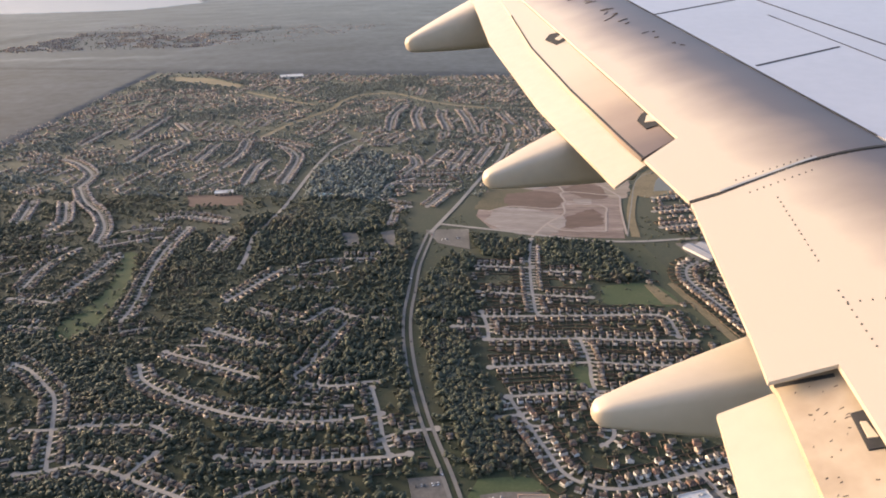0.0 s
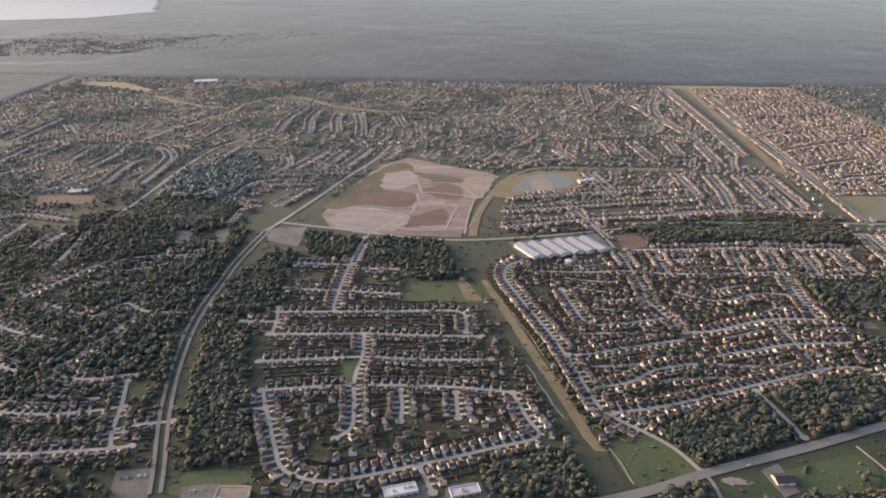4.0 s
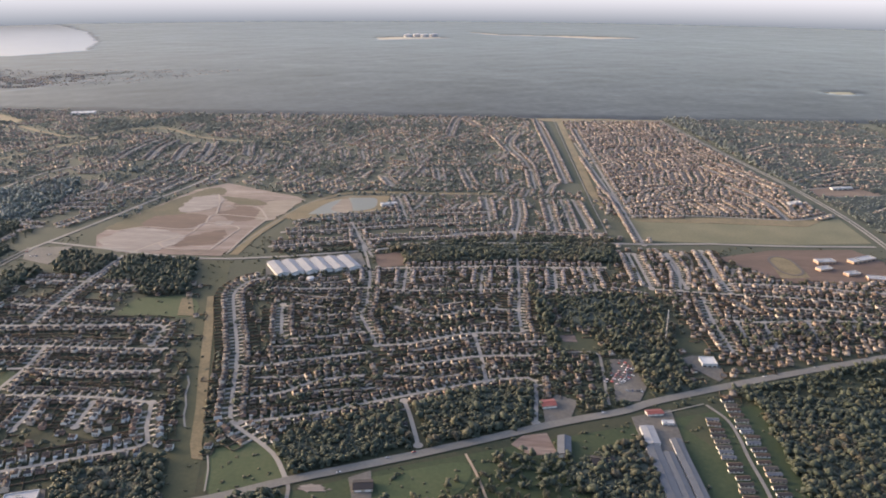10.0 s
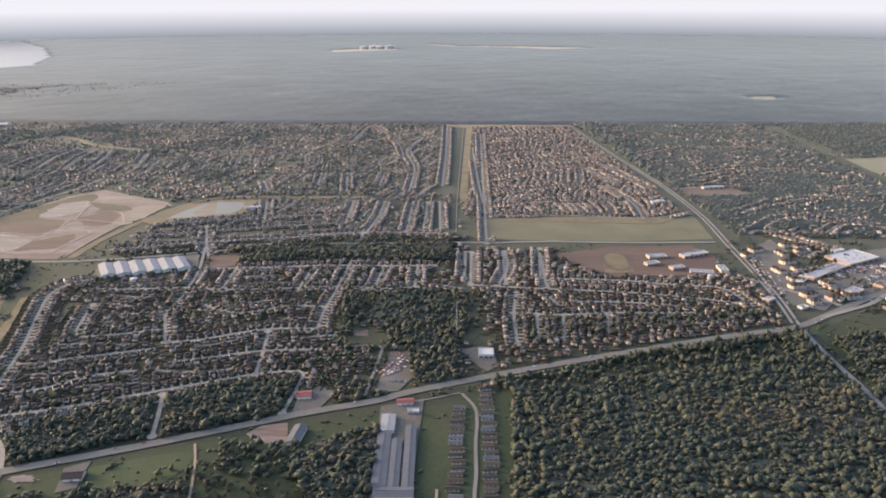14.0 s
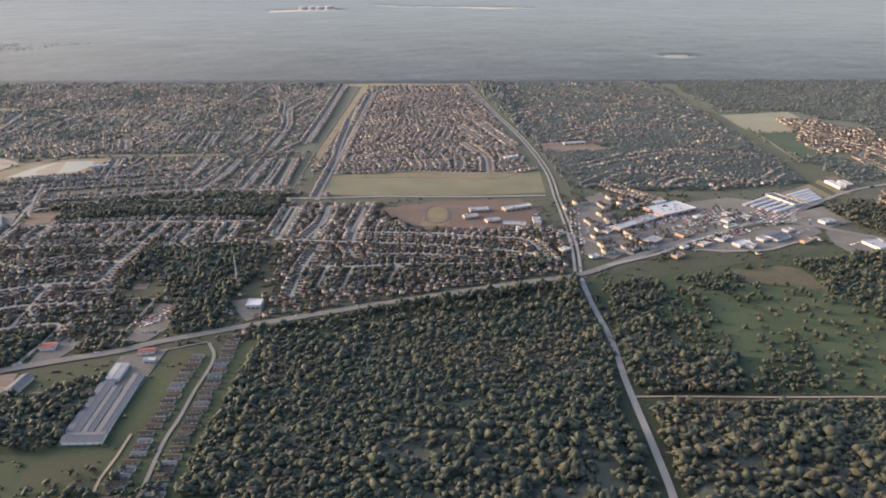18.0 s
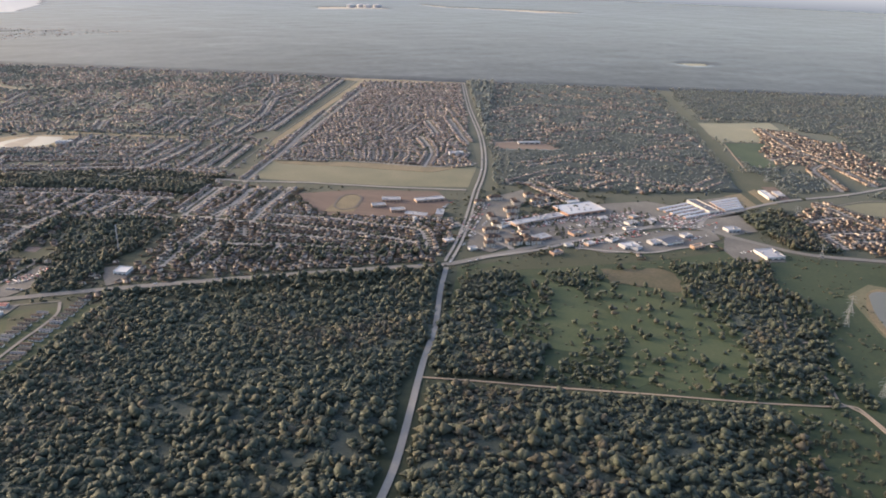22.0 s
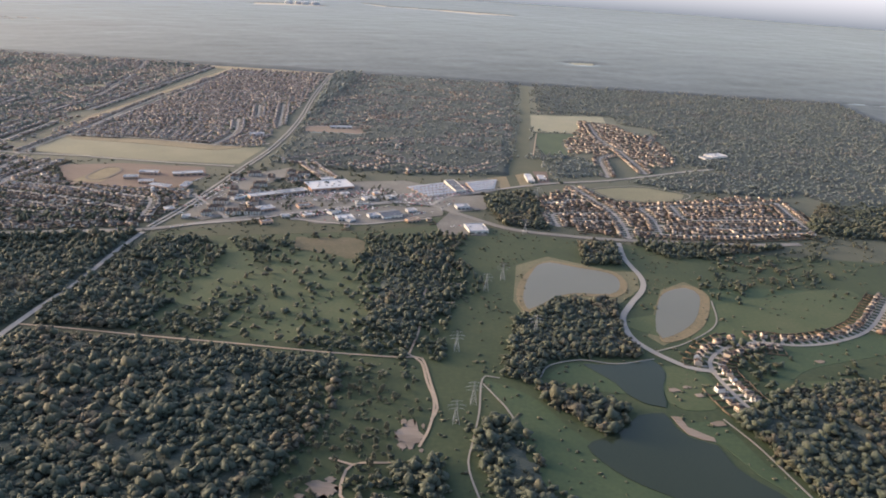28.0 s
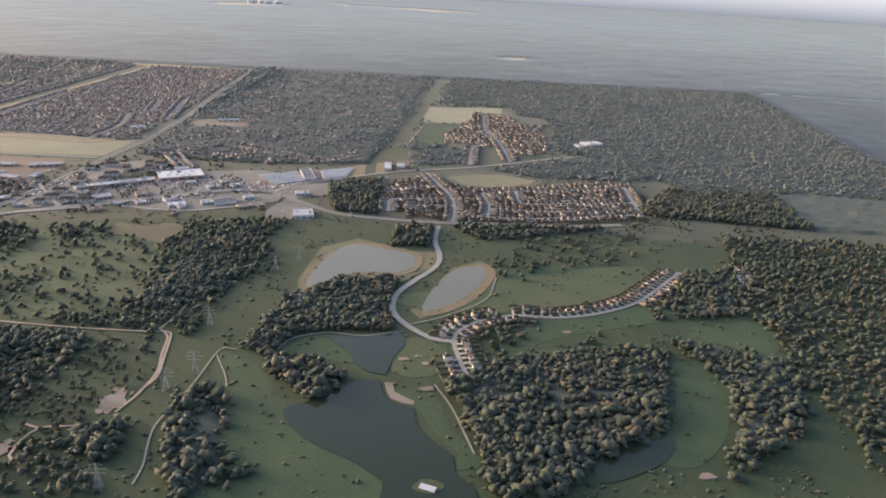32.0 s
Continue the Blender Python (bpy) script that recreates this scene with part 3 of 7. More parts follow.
road("street", [(487, 668), (488, 831), (489, 977), (491, 1230)])
road("street", [(362, 978), (402, 945)])
road("street", [(404, 857), (402, 978), (384, 1091), (396, 1181)])
road("street", [(441, 885), (440, 1090), (436, 1345)])
road("street", [(333, 858), (321, 945)])
road("street", [(295, 885), (289, 945)])
road("street", [(224, 979), (264, 962), (326, 978)])
road("street", [(368, 885), (367, 945)])
road("street", [(243, 858), (228, 900)])
road("street", [(335, 1181), (364, 1157), (384, 1050)])
road("street", [(296, 1158), (308, 1316), (342, 1232)])
road("street", [(486, 812), (482, 943), (478, 1117)])
road("street", [(492, 794), (573, 823), (639, 817)])
road("street", [(488, 843), (571, 883), (625, 889)])
road("street", [(487, 908), (555, 949), (616, 974)])
road("street", [(485, 983), (565, 1031), (646, 1021)])
road("street", [(483, 1069), (548, 1110), (649, 1111)])
road("street", [(485, 1156), (565, 1194), (650, 1199)])
road("street", [(625, 889), (645, 818), (645, 754)])
road("street", [(621, 987), (643, 909)])
road("street", [(649, 1002), (681, 869)])
road("street", [(493, 760), (565, 762), (651, 755), (695, 776)])
road("street", [(1056, 351), (1058, 363), (1069, 378), (1089, 389), (1114, 390), (1139, 400), (1165, 421), (1200, 473)])
road("street", [(1056, 351), (1060, 333), (1065, 317), (1069, 309)])
road("street", [(1242, 491), (1239, 460), (1249, 453)])
# the two estates, fields and woods beyond the fork of the highway
road("street", [(1010, 692), (1037, 620), (1043, 577), (1043, 555)])
road("street", [(990, 571), (987, 599), (1001, 607), (1039, 615)])
road("street", [(986, 632), (1004, 646), (1024, 652)])
road("street", [(1063, 636), (1070, 606), (1070, 569)])
road("street", [(1093, 648), (1100, 613), (1142, 622), (1194, 634)])
road("street", [(1194, 683), (1195, 633), (1197, 604)])
road("street", [(1063, 636), (1093, 648), (1118, 655), (1168, 671), (1193, 681)])
road("street", [(1044, 577), (1071, 569), (1114, 574), (1196, 602)])
road("street", [(1074, 591), (1120, 594), (1160, 604), (1192, 616)])
road("street", [(1004, 588), (1041, 594)])
road("street", [(1055, 1007), (1060, 908), (1075, 855), (1084, 798), (1089, 760)])
road("street", [(1048, 736), (1049, 813), (1066, 838)])
road("street", [(1018, 852), (1048, 872), (1068, 885)])
road("street", [(1062, 905), (1094, 916), (1122, 905)])
road("street", [(1075, 858), (1100, 866), (1128, 862)])
road("street", [(1056, 955), (1082, 968), (1102, 950)])
road("street", [(1084, 815), (1106, 822), (1128, 812)])
road("path", [(1025, 685), (1053, 702), (1081, 708), (1116, 693), (1109, 674), (1081, 656), (1044, 659), (1025, 685)])
cover("hay", [(1027, 685), (1054, 700), (1081, 706), (1113, 692), (1107, 675), (1081, 658), (1045, 661)])
cover("hay", [(969, 1046), (1080, 1072), (1079, 1027), (1043, 1024), (1035, 943), (983, 935)])
cover("fairway", [(980, 927), (1034, 932), (1012, 885), (1013, 820), (986, 825)])
cover("verge", [(955, 790), (966, 1000), (969, 1250), (972, 1430), (984, 1400), (981, 1173), (979, 1004), (972, 800)])
cover("verge", [(930, 655), (930, 712), (955, 790), (985, 792), (990, 700), (965, 668)])
cover("dry", [(930, 700), (948, 711), (953, 670), (939, 661)])
cover("dry", [(957, 719), (965, 728), (973, 681), (962, 677)])
cover("clay", [(974, 738), (988, 741), (990, 694), (980, 688)])
road("dirt", [(984, 925), (980, 860), (976, 795)])
cover("clay", [(712, 846), (714, 884), (764, 896), (790, 862), (780, 848)])
cover("concrete", [(902, 562), (909, 572), (911, 543), (902, 537)])
wood(0.8, [(924, 633), (972, 666), (976, 590), (983, 560), (947, 563)])
wood(0.9, [(989, 781), (1029, 808), (1044, 775), (1040, 734), (992, 716)])
wood(0.85, [(1062, 722), (1156, 786), (1200, 796), (1262, 769), (1215, 706), (1118, 699)])
wood(0.75, [(1136, 1000), (1140, 806), (1165, 806), (1240, 700), (1500, 700), (1500, 1346), (990, 1346), (990, 1080), (1092, 1076), (1096, 1020)])
wood(0.85, [(984, 820), (990, 788), (1028, 812), (1012, 824)])
road("street", [(708, 875), (760, 893), (787, 886)])
road("street", [(732, 705), (785, 759), (836, 746)])
road("street", [(743, 774), (801, 824)])
road("street", [(688, 1053), (756, 1114)])
road("street", [(799, 703), (839, 738), (897, 716), (936, 750)])
road("street", [(787, 807), (843, 837), (910, 825)])
road("street", [(745, 933), (822, 976), (913, 964)])
road("street", [(752, 1121), (837, 1123), (921, 1126)])
road("street", [(749, 715), (789, 657)])
road("street", [(786, 540), (813, 537), (839, 539), (863, 552), (888, 565)])
road("street", [(692, 582), (736, 532)])
road("street", [(739, 586), (765, 539)])
road("street", [(792, 591), (827, 605), (853, 624)])
road("lane", [(466, 396), (473, 381), (474, 364), (473, 346), (473, 321), (472, 301), (474, 272), (475, 253)])
road("lane", [(249, 318), (252, 309), (253, 295), (255, 276)])
road("dirt", [(455, 308), (455, 291), (454, 276), (455, 267)])
road("dirt", [(693, 338), (720, 338), (762, 337), (808, 337), (853, 336), (890, 337), (899, 338), (907, 338), (914, 314), (919, 293), (917, 283)])
road("dirt", [(899, 342), (907, 334), (912, 315), (917, 298), (917, 278), (914, 262)])
road("dirt", [(900, 342), (902, 370), (900, 405), (902, 432), (921, 439)])
wood(0.0, [(897, 342), (904, 342), (905, 404), (920, 404), (922, 441), (898, 434), (896, 400)])
road("dirt", [(902, 405), (919, 410)])
road("dirt", [(895, 220), (888, 227), (887, 233), (889, 246), (905, 250)])
road("dirt", [(879, 249), (889, 246)])
road("dirt", [(346, 295), (339, 324), (333, 342)])
road("path", [(943, 216), (942, 227), (937, 244), (935, 255), (936, 268), (938, 292), (938, 318), (940, 326), (947, 325)])
road("path", [(939, 318), (950, 299), (954, 289)])
road("path", [(967, 329), (972, 342), (989, 351), (1007, 350), (1028, 359)])
road("path", [(1050, 305), (1059, 287), (1066, 267), (1071, 252)])
road("path", [(1031, 368), (1050, 382), (1072, 409), (1078, 444)])
road("path", [(206, 334), (210, 323), (214, 306)])
road("path", [(438, 385), (465, 397)])
road("lane", [(390, 455), (413, 456), (415, 442), (413, 413), (412, 393)])
road("creek", [(168, 412), (172, 403), (174, 392), (179, 379), (181, 370), (186, 358)])
road("creek", [(125, 622), (140, 694), (160, 777), (190, 808), (250, 819), (360, 827)])
road("creek", [(459, 703), (459, 831), (465, 1320)])
road("creek", [(-279, 919), (-255, 985), (-218, 1057), (-208, 1129), (-171, 1162), (-118, 1150), (-63, 1108), (68, 1085)])
road("bank", [(132, 620), (137, 677), (154, 748), (178, 805), (211, 828), (286, 829), (360, 832)])
road("bank", [(-373, 1177), (-312, 1133), (-251, 1096)])
road("bank", [(-279, 919), (-256, 991), (-221, 1070), (-212, 1125), (-189, 1165), (-139, 1176), (-81, 1125), (-13, 1094), (68, 1092)])
cover("verge", [(419, 284), (428, 294), (448, 292), (454, 270), (422, 270)])
cover("verge", [(110, 606), (134, 607), (154, 521), (176, 445), (191, 380), (203, 334), (210, 304), (197, 296), (189, 329), (173, 385), (151, 471), (132, 540)])
cover("verge", [(456, 676), (459, 844), (466, 1332), (456, 1333), (455, 844), (453, 676)])
cover("verge", [(704, 480), (784, 540), (830, 530), (888, 561), (891, 548), (830, 519), (727, 486)])
cover("verge", [(443, 397), (487, 417), (534, 432), (593, 454), (682, 487), (674, 473), (590, 442), (507, 416)])
cover("verge", [(448, 372), (459, 387), (465, 378), (459, 354)])
cover("dry", [(147, 730), (169, 789), (201, 815), (244, 816), (244, 762), (201, 742), (160, 722)])
cover("dry", [(140, 530), (144, 532), (162, 476), (179, 417), (191, 377), (200, 343), (205, 330), (199, 331), (194, 343), (185, 377), (173, 416), (156, 475)])
cover("dry", [(122, 527), (129, 529), (142, 496), (130, 496)])
cover("dry", [(469, 762), (470, 844), (479, 1308), (470, 1308), (461, 844)])
cover("dry", [(487, 751), (567, 757), (680, 756), (655, 733), (572, 739), (501, 739)])
cover("dry", [(580, 594), (585, 642), (599, 648), (606, 624), (604, 597)])
cover("dry", [(331, 1378), (451, 1361), (645, 1360), (646, 1306), (469, 1289), (340, 1351)])
cover("dry", [(-541, 1288), (-471, 1283), (-394, 1227), (-396, 1205), (-463, 1236), (-529, 1260)])
cover("soil", [(-7, 664), (2, 732), (28, 825), (54, 857), (89, 837), (146, 805), (157, 792), (134, 729), (122, 617), (40, 619), (6, 635)])
# graded lots, weeds and haul roads of the building site
torn("weeds", [(-9, 682), (2, 732), (20, 785), (40, 832), (56, 835), (64, 809), (50, 765), (48, 725), (25, 680)], 1)
torn("weeds", [(62, 802), (104, 791), (120, 773), (94, 771)], 2)
torn("marl", [(2, 650), (4, 664), (21, 688), (72, 668), (66, 628), (44, 621), (18, 628)], 3)
torn("marl", [(34, 794), (60, 806), (72, 779), (66, 750), (40, 742)], 4)
torn("fill", [(119, 785), (152, 791), (140, 720), (123, 723)], 5)
torn("clay", [(21, 691), (23, 723), (59, 736), (77, 720), (68, 690)], 6)
torn("clay", [(76, 666), (105, 687), (108, 650), (72, 640)], 7)
torn("clay", [(76, 743), (108, 760), (130, 731), (106, 715)], 8)
torn("clay", [(84, 775), (110, 770), (104, 755), (88, 762)], 9)
torn("marl", [(86, 714), (104, 712), (102, 700), (88, 702)], 10)
for worn in ([(42, 615), (57, 647), (75, 674), (79, 705), (114, 695), (113, 671), (108, 632)], [(79, 705), (80, 734), (134, 724)], [(57, 647), (71, 632), (108, 632)], [(134, 724), (129, 684), (125, 626)], [(80, 734), (72, 770), (60, 806)], [(80, 764), (112, 764), (134, 724)], [(4, 676), (26, 690), (62, 686), (76, 690)]):
    road("haul", worn)
ragged("marl", 263, 311, 7, 3.5, 11)
cover("soil", [(356, 352), (362, 360), (375, 363), (379, 344), (365, 343)])
ragged("fill", 909, 270, 6.5, 11, 5)
ragged("fill", 880, 230, 7, 6, 8)
cover("soil", [(716, 862), (767, 888), (781, 861), (731, 837)])
cover("concrete", [(737, 591), (806, 652), (855, 670), (935, 634), (851, 595), (783, 561), (762, 546)])
cover("concrete", [(784, 544), (850, 589), (897, 597), (898, 576), (848, 541), (805, 533)])
cover("concrete", [(895, 553), (903, 586), (928, 569), (935, 535), (900, 530)])
cover("concrete", [(867, 646), (888, 672), (935, 699), (937, 655), (900, 627), (928, 643), (933, 601), (907, 587), (876, 604)])
cover("concrete", [(703, 530), (712, 653), (745, 687), (748, 650), (729, 597), (746, 550), (722, 521)])
cover("concrete", [(416, 396), (418, 411), (421, 448), (434, 449), (437, 414), (430, 398)])
cover("concrete", [(465, 451), (474, 456), (486, 452), (488, 430), (481, 423), (472, 436)])
cover("concrete", [(422, 381), (445, 390), (444, 342), (444, 299), (425, 299)])
cover("concrete", [(375, 390), (384, 403), (395, 396), (388, 375), (375, 372)])
cover("concrete", [(163, 608), (239, 633), (250, 593), (173, 570)])
cover("concrete", [(-51, 627), (-13, 632), (-11, 587), (-38, 598)])
cover("concrete", [(-125, 617), (-110, 618), (-105, 593), (-115, 586)])
cover("concrete", [(-90, 619), (-79, 626), (-73, 589), (-82, 588)])
cover("concrete", [(-35, 302), (-19, 305), (-10, 277), (-30, 281)])
cover("concrete", [(1, 292), (12, 295), (31, 296), (35, 280), (4, 278)])
cover("concrete", [(93, 299), (115, 302), (120, 284), (96, 283)])
cover("concrete", [(125, 301), (141, 304), (146, 292), (125, 291)])
cover("concrete", [(278, 320), (288, 326), (291, 305), (283, 301)])
cover("concrete", [(182, 285), (197, 290), (199, 281), (184, 277)])
cover("concrete", [(212, 290), (221, 297), (224, 295), (218, 288), (216, 281), (212, 282)])
cover("clay", [(541, 639), (595, 662), (668, 668), (681, 638), (668, 594), (584, 584)])
cover("clay", [(-295, 705), (-240, 709), (-231, 680), (-282, 674)])
cover("clay", [(250, 628), (274, 638), (279, 605), (259, 597)])
cover("meadow", [(89, 524), (128, 529), (140, 496), (91, 493)])
cover("meadow", [(207, 334), (216, 344), (233, 345), (244, 332), (247, 319), (216, 306)])
cover("meadow", [(0, 304), (27, 306), (32, 289), (-3, 287)])
cover("verge", [(390, 483), (416, 484), (417, 460), (393, 459)])
cover("soil", [(393, 480), (403, 481), (404, 471), (395, 471)])
cover("verge", [(466, 481), (492, 481), (491, 462), (466, 460)])
cover("meadow", [(55, 409), (67, 410), (69, 387), (60, 387)])
cover("meadow", [(-276, 419), (-289, 441), (-282, 470), (-283, 511), (-296, 564), (-285, 564), (-265, 498), (-263, 442)])
cover("meadow", [(754, 381), (755, 416), (767, 439), (789, 438), (802, 419), (797, 395), (776, 377)])
cover("meadow", [(729, 472), (752, 477), (768, 468), (763, 448), (740, 453)])
cover("meadow", [(801, 388), (817, 383), (808, 347), (793, 345)])
torn("weeds", [(799, 500), (845, 505), (848, 470), (826, 474), (804, 478)], 21)
cover("meadow", [(783, 485), (800, 430), (815, 346), (868, 370), (872, 450), (850, 470), (810, 474)])
cover("meadow", [(727, 440), (777, 466), (786, 411), (776, 384), (732, 389)])
cover("meadow", [(208, 341), (225, 344), (241, 333), (248, 317), (217, 304)])
cover("meadow", [(289, 321), (333, 335), (329, 310), (300, 303)])
cover("meadow", [(1009, 401), (1170, 481), (1155, 424), (1051, 386)])
cover("meadow", [(1027, 350), (1037, 353), (1052, 342), (1053, 319), (1041, 311), (1028, 315)])
cover("meadow", [(1086, 344), (1120, 352), (1118, 339), (1094, 333)])
cover("pond", [(170, 741), (180, 777), (195, 799), (201, 776), (209, 758), (195, 747)])
cover("pond", [(201, 804), (227, 806), (233, 795), (232, 768), (211, 758)])
cover("pond", [(970, 481), (979, 489), (999, 483), (1020, 476), (1023, 457), (1015, 442), (993, 439), (980, 430), (969, 415), (963, 409), (960, 425), (963, 454)])
cover("pond", [(1035, 393), (1039, 417), (1049, 449), (1066, 462), (1072, 450), (1062, 415), (1049, 395), (1037, 385)])
cover("fill", [(195, 799), (202, 800), (212, 760), (206, 750), (190, 759)])
cover("fill", [(1026, 304), (1030, 304), (1032, 296), (1042, 289), (1042, 286), (1031, 290)])
cover("hay", [(485, 682), (487, 751), (567, 757), (680, 756), (698, 765), (694, 687), (622, 679), (557, 679)])
for bank in ([(970, 484), (980, 493), (999, 487), (1023, 480), (1028, 457), (1018, 438), (994, 435), (982, 426), (970, 411), (962, 404), (956, 424), (959, 455)], [(1036, 397), (1039, 417), (1049, 452), (1067, 467), (1078, 452), (1067, 411), (1052, 389), (1037, 380)]):
    cover("dry", bank, True)
cover("hay", [(956, 479), (978, 501), (1022, 482), (1038, 485), (1035, 454), (1019, 428), (994, 432), (971, 406), (960, 400), (954, 420)])
cover("hay", [(1040, 426), (1049, 456), (1067, 473), (1080, 457), (1066, 404), (1050, 390), (1036, 376), (1029, 386)])
cover("fairway", [(938, 323), (949, 319), (965, 308), (978, 287), (988, 276), (997, 262), (1009, 252), (1021, 245), (1031, 238), (1040, 230), (1040, 205), (975, 205), (966, 240), (957, 285)])
cover("fairway", [(1035, 343), (1048, 355), (1054, 338), (1046, 318), (1031, 316)])
cover("fairway", [(1029, 298), (1048, 301), (1061, 269), (1073, 253), (1073, 243), (1064, 241), (1064, 253), (1054, 265), (1044, 284), (1033, 289)])
cover("fairway", [(1171, 347), (1196, 345), (1183, 286), (1161, 255), (1140, 264), (1160, 292)])
cover("fairway", [(1105, 391), (1189, 421), (1196, 406), (1110, 363), (1085, 334), (1086, 359)])
cover("fairway", [(1097, 436), (1171, 455), (1152, 427), (1100, 414)])
cover("fairway", [(1189, 390), (1237, 401), (1222, 355), (1187, 369)])
cover("fairway", [(1077, 464), (1147, 473), (1154, 444), (1094, 413), (1074, 421)])
cover("fairway", [(970, 330), (979, 344), (989, 348), (998, 342), (1006, 331), (1009, 321), (991, 322)])
cover("water", [(989, 347), (1007, 349), (1026, 357), (1031, 344), (1027, 330), (1025, 311), (1016, 313), (1008, 321), (1004, 330), (995, 340)])
cover("water", [(1011, 302), (1023, 306), (1026, 295), (1032, 287), (1042, 283), (1045, 270), (1053, 259), (1062, 250), (1064, 238), (1072, 230), (1072, 205), (1040, 205), (1036, 230), (1029, 236), (1019, 243), (1007, 249), (995, 258), (985, 274), (998, 285)])
cover("water", [(1119, 249), (1136, 267), (1156, 276), (1151, 259), (1132, 244), (1121, 240)])
wood(1.0, [(-47, 471), (-15, 448), (10, 369), (27, 319), (-1, 304), (-24, 373)])
wood(1.0, [(45, 610), (106, 605), (125, 534), (88, 529), (77, 558), (51, 556)])
wood(0.9, [(140, 323), (185, 331), (194, 307), (197, 295), (146, 292)])
wood(1.0, [(252, 321), (235, 344), (254, 363), (294, 385), (306, 348)])
wood(1.0, [(304, 388), (325, 399), (344, 409), (370, 411), (367, 369), (343, 360), (315, 348)])
wood(1.0, [(262, 653), (367, 684), (464, 682), (452, 637), (365, 621), (271, 607)])
wood(0.9, [(271, 652), (378, 668), (459, 671), (457, 621), (282, 618)])
wood(0.30, [(383, 551), (489, 553), (474, 484), (435, 486), (382, 487)])
wood(0.9, [(418, 484), (462, 500), (466, 480), (462, 420), (440, 408), (436, 450), (424, 462)])
wood(1.0, [(431, 464), (455, 473), (464, 410), (448, 403), (433, 424)])
wood(0.8, [(383, 482), (377, 567), (386, 567), (394, 447)])
wood(0.5, [(341, 339), (357, 349), (418, 334), (423, 298), (355, 298)])
wood(0.45, [(257, 295), (290, 300), (350, 333), (428, 337), (420, 294), (246, 286)])
wood(1.0, [(495, 412), (535, 430), (604, 458), (693, 485), (698, 429), (674, 262), (489, 264)])
wood(1.0, [(485, 413), (584, 440), (674, 473), (685, 454), (682, 364), (682, 228), (614, 219)])
wood(0.85, [(706, 473), (739, 484), (765, 457), (762, 390), (749, 341), (701, 343), (703, 448)])
wood(0.55, [(751, 486), (922, 536), (905, 440), (898, 345), (817, 342), (749, 341), (776, 377), (807, 428)])
wood(0.40, [(783, 485), (850, 506), (872, 450), (868, 370), (815, 346), (797, 414)])
wood(0.95, [(699, 328), (751, 331), (808, 330), (872, 330), (859, 250), (695, 229)])
wood(0.9, [(882, 208), (883, 240), (908, 247), (924, 258), (930, 214)])
wood(1.0, [(955, 387), (980, 425), (1015, 432), (1017, 383), (1025, 360), (989, 354), (971, 345), (963, 322), (949, 329)])
wood(1.0, [(963, 322), (988, 318), (1005, 308), (1009, 284), (991, 286), (971, 302)])
wood(0.7, [(938, 260), (956, 280), (973, 249), (989, 223), (956, 218)])
wood(1.0, [(1056, 307), (1085, 334), (1130, 353), (1170, 359), (1155, 282), (1120, 253), (1107, 229), (1079, 226), (1073, 255)])
wood(0.8, [(1175, 367), (1203, 371), (1238, 351), (1220, 291), (1172, 245), (1194, 317)])
wood(0.9, [(1002, 530), (1031, 543), (1030, 495), (1003, 489)])
wood(0.8, [(1043, 543), (1175, 562), (1176, 543), (1066, 515)])
wood(0.18, [(1092, 519), (1197, 580), (1173, 492), (1083, 445)])
wood(0.7, [(1203, 468), (1264, 500), (1237, 413), (1167, 394)])
wood(0.5, [(507, 417), (681, 473), (676, 448), (509, 397)])
wood(0.8, [(-186, 801), (-123, 871), (-96, 787), (-87, 626), (-125, 598), (-174, 648)])
wood(0.75, [(-28, 576), (-9, 578), (-8, 520), (-3, 478), (-18, 463), (-46, 469), (-47, 518)])
wood(0.4, [(-156, 531), (-114, 580), (-63, 584), (-53, 498), (-52, 431), (-41, 372), (-50, 354)])
wood(0.9, [(-15, 624), (39, 606), (41, 573), (26, 566), (-2, 576)])
wood(0.9, [(-223, 638), (-182, 677), (-108, 564), (-165, 538)])
wood(0.7, [(-258, 533), (-205, 526), (-178, 455), (-197, 410), (-228, 452)])
wood(0.8, [(-94, 543), (-62, 566), (-58, 487), (-77, 461), (-105, 512)])
wood(0.6, [(-178, 316), (-125, 343), (-113, 319), (-150, 279)])
wood(0.7, [(-94, 428), (-59, 438), (-41, 390), (-44, 344)])
wood(0.9, [(691, 406), (705, 404), (715, 349), (697, 346)])
wood(1.0, [(512, 195), (684, 195), (684, 330), (505, 330)])
wood(1.0, [(699, 195), (850, 195), (875, 300), (880, 330), (700, 330)])
wood(0.35, [(850, 195), (900, 195), (905, 260), (875, 300)])
wood(0.5, [(1240, 190), (1500, 190), (1500, 560), (1250, 560), (1230, 420)])
wood(0.8, [(1190, 600), (1500, 570), (1500, 700), (1240, 700)])
wood(0.52, [(767, 410), (859, 481), (901, 515), (939, 441), (918, 392), (918, 333), (810, 343)])
wood(0.55, [(833, 307), (866, 315), (876, 275), (870, 252), (858, 262)])
wood(0.20, [(866, 330), (899, 336), (909, 329), (915, 282), (900, 261), (880, 262), (871, 295)])
wood(0.8, [(934, 279), (948, 291), (972, 249), (988, 214), (960, 210), (946, 237)])
wood(0.55, [(883, 229), (901, 247), (940, 208), (900, 203)])
wood(0.5, [(1078, 467), (1124, 475), (1100, 441), (1075, 437)])
wood(0.6, [(1063, 384), (1086, 388), (1101, 362), (1085, 334), (1070, 357)])
wood(0.6, [(422, 276), (435, 279), (452, 282), (481, 284), (487, 250), (440, 247)])
wood(0.8, [(379, 330), (403, 350), (425, 361), (429, 324), (426, 300), (400, 298)])
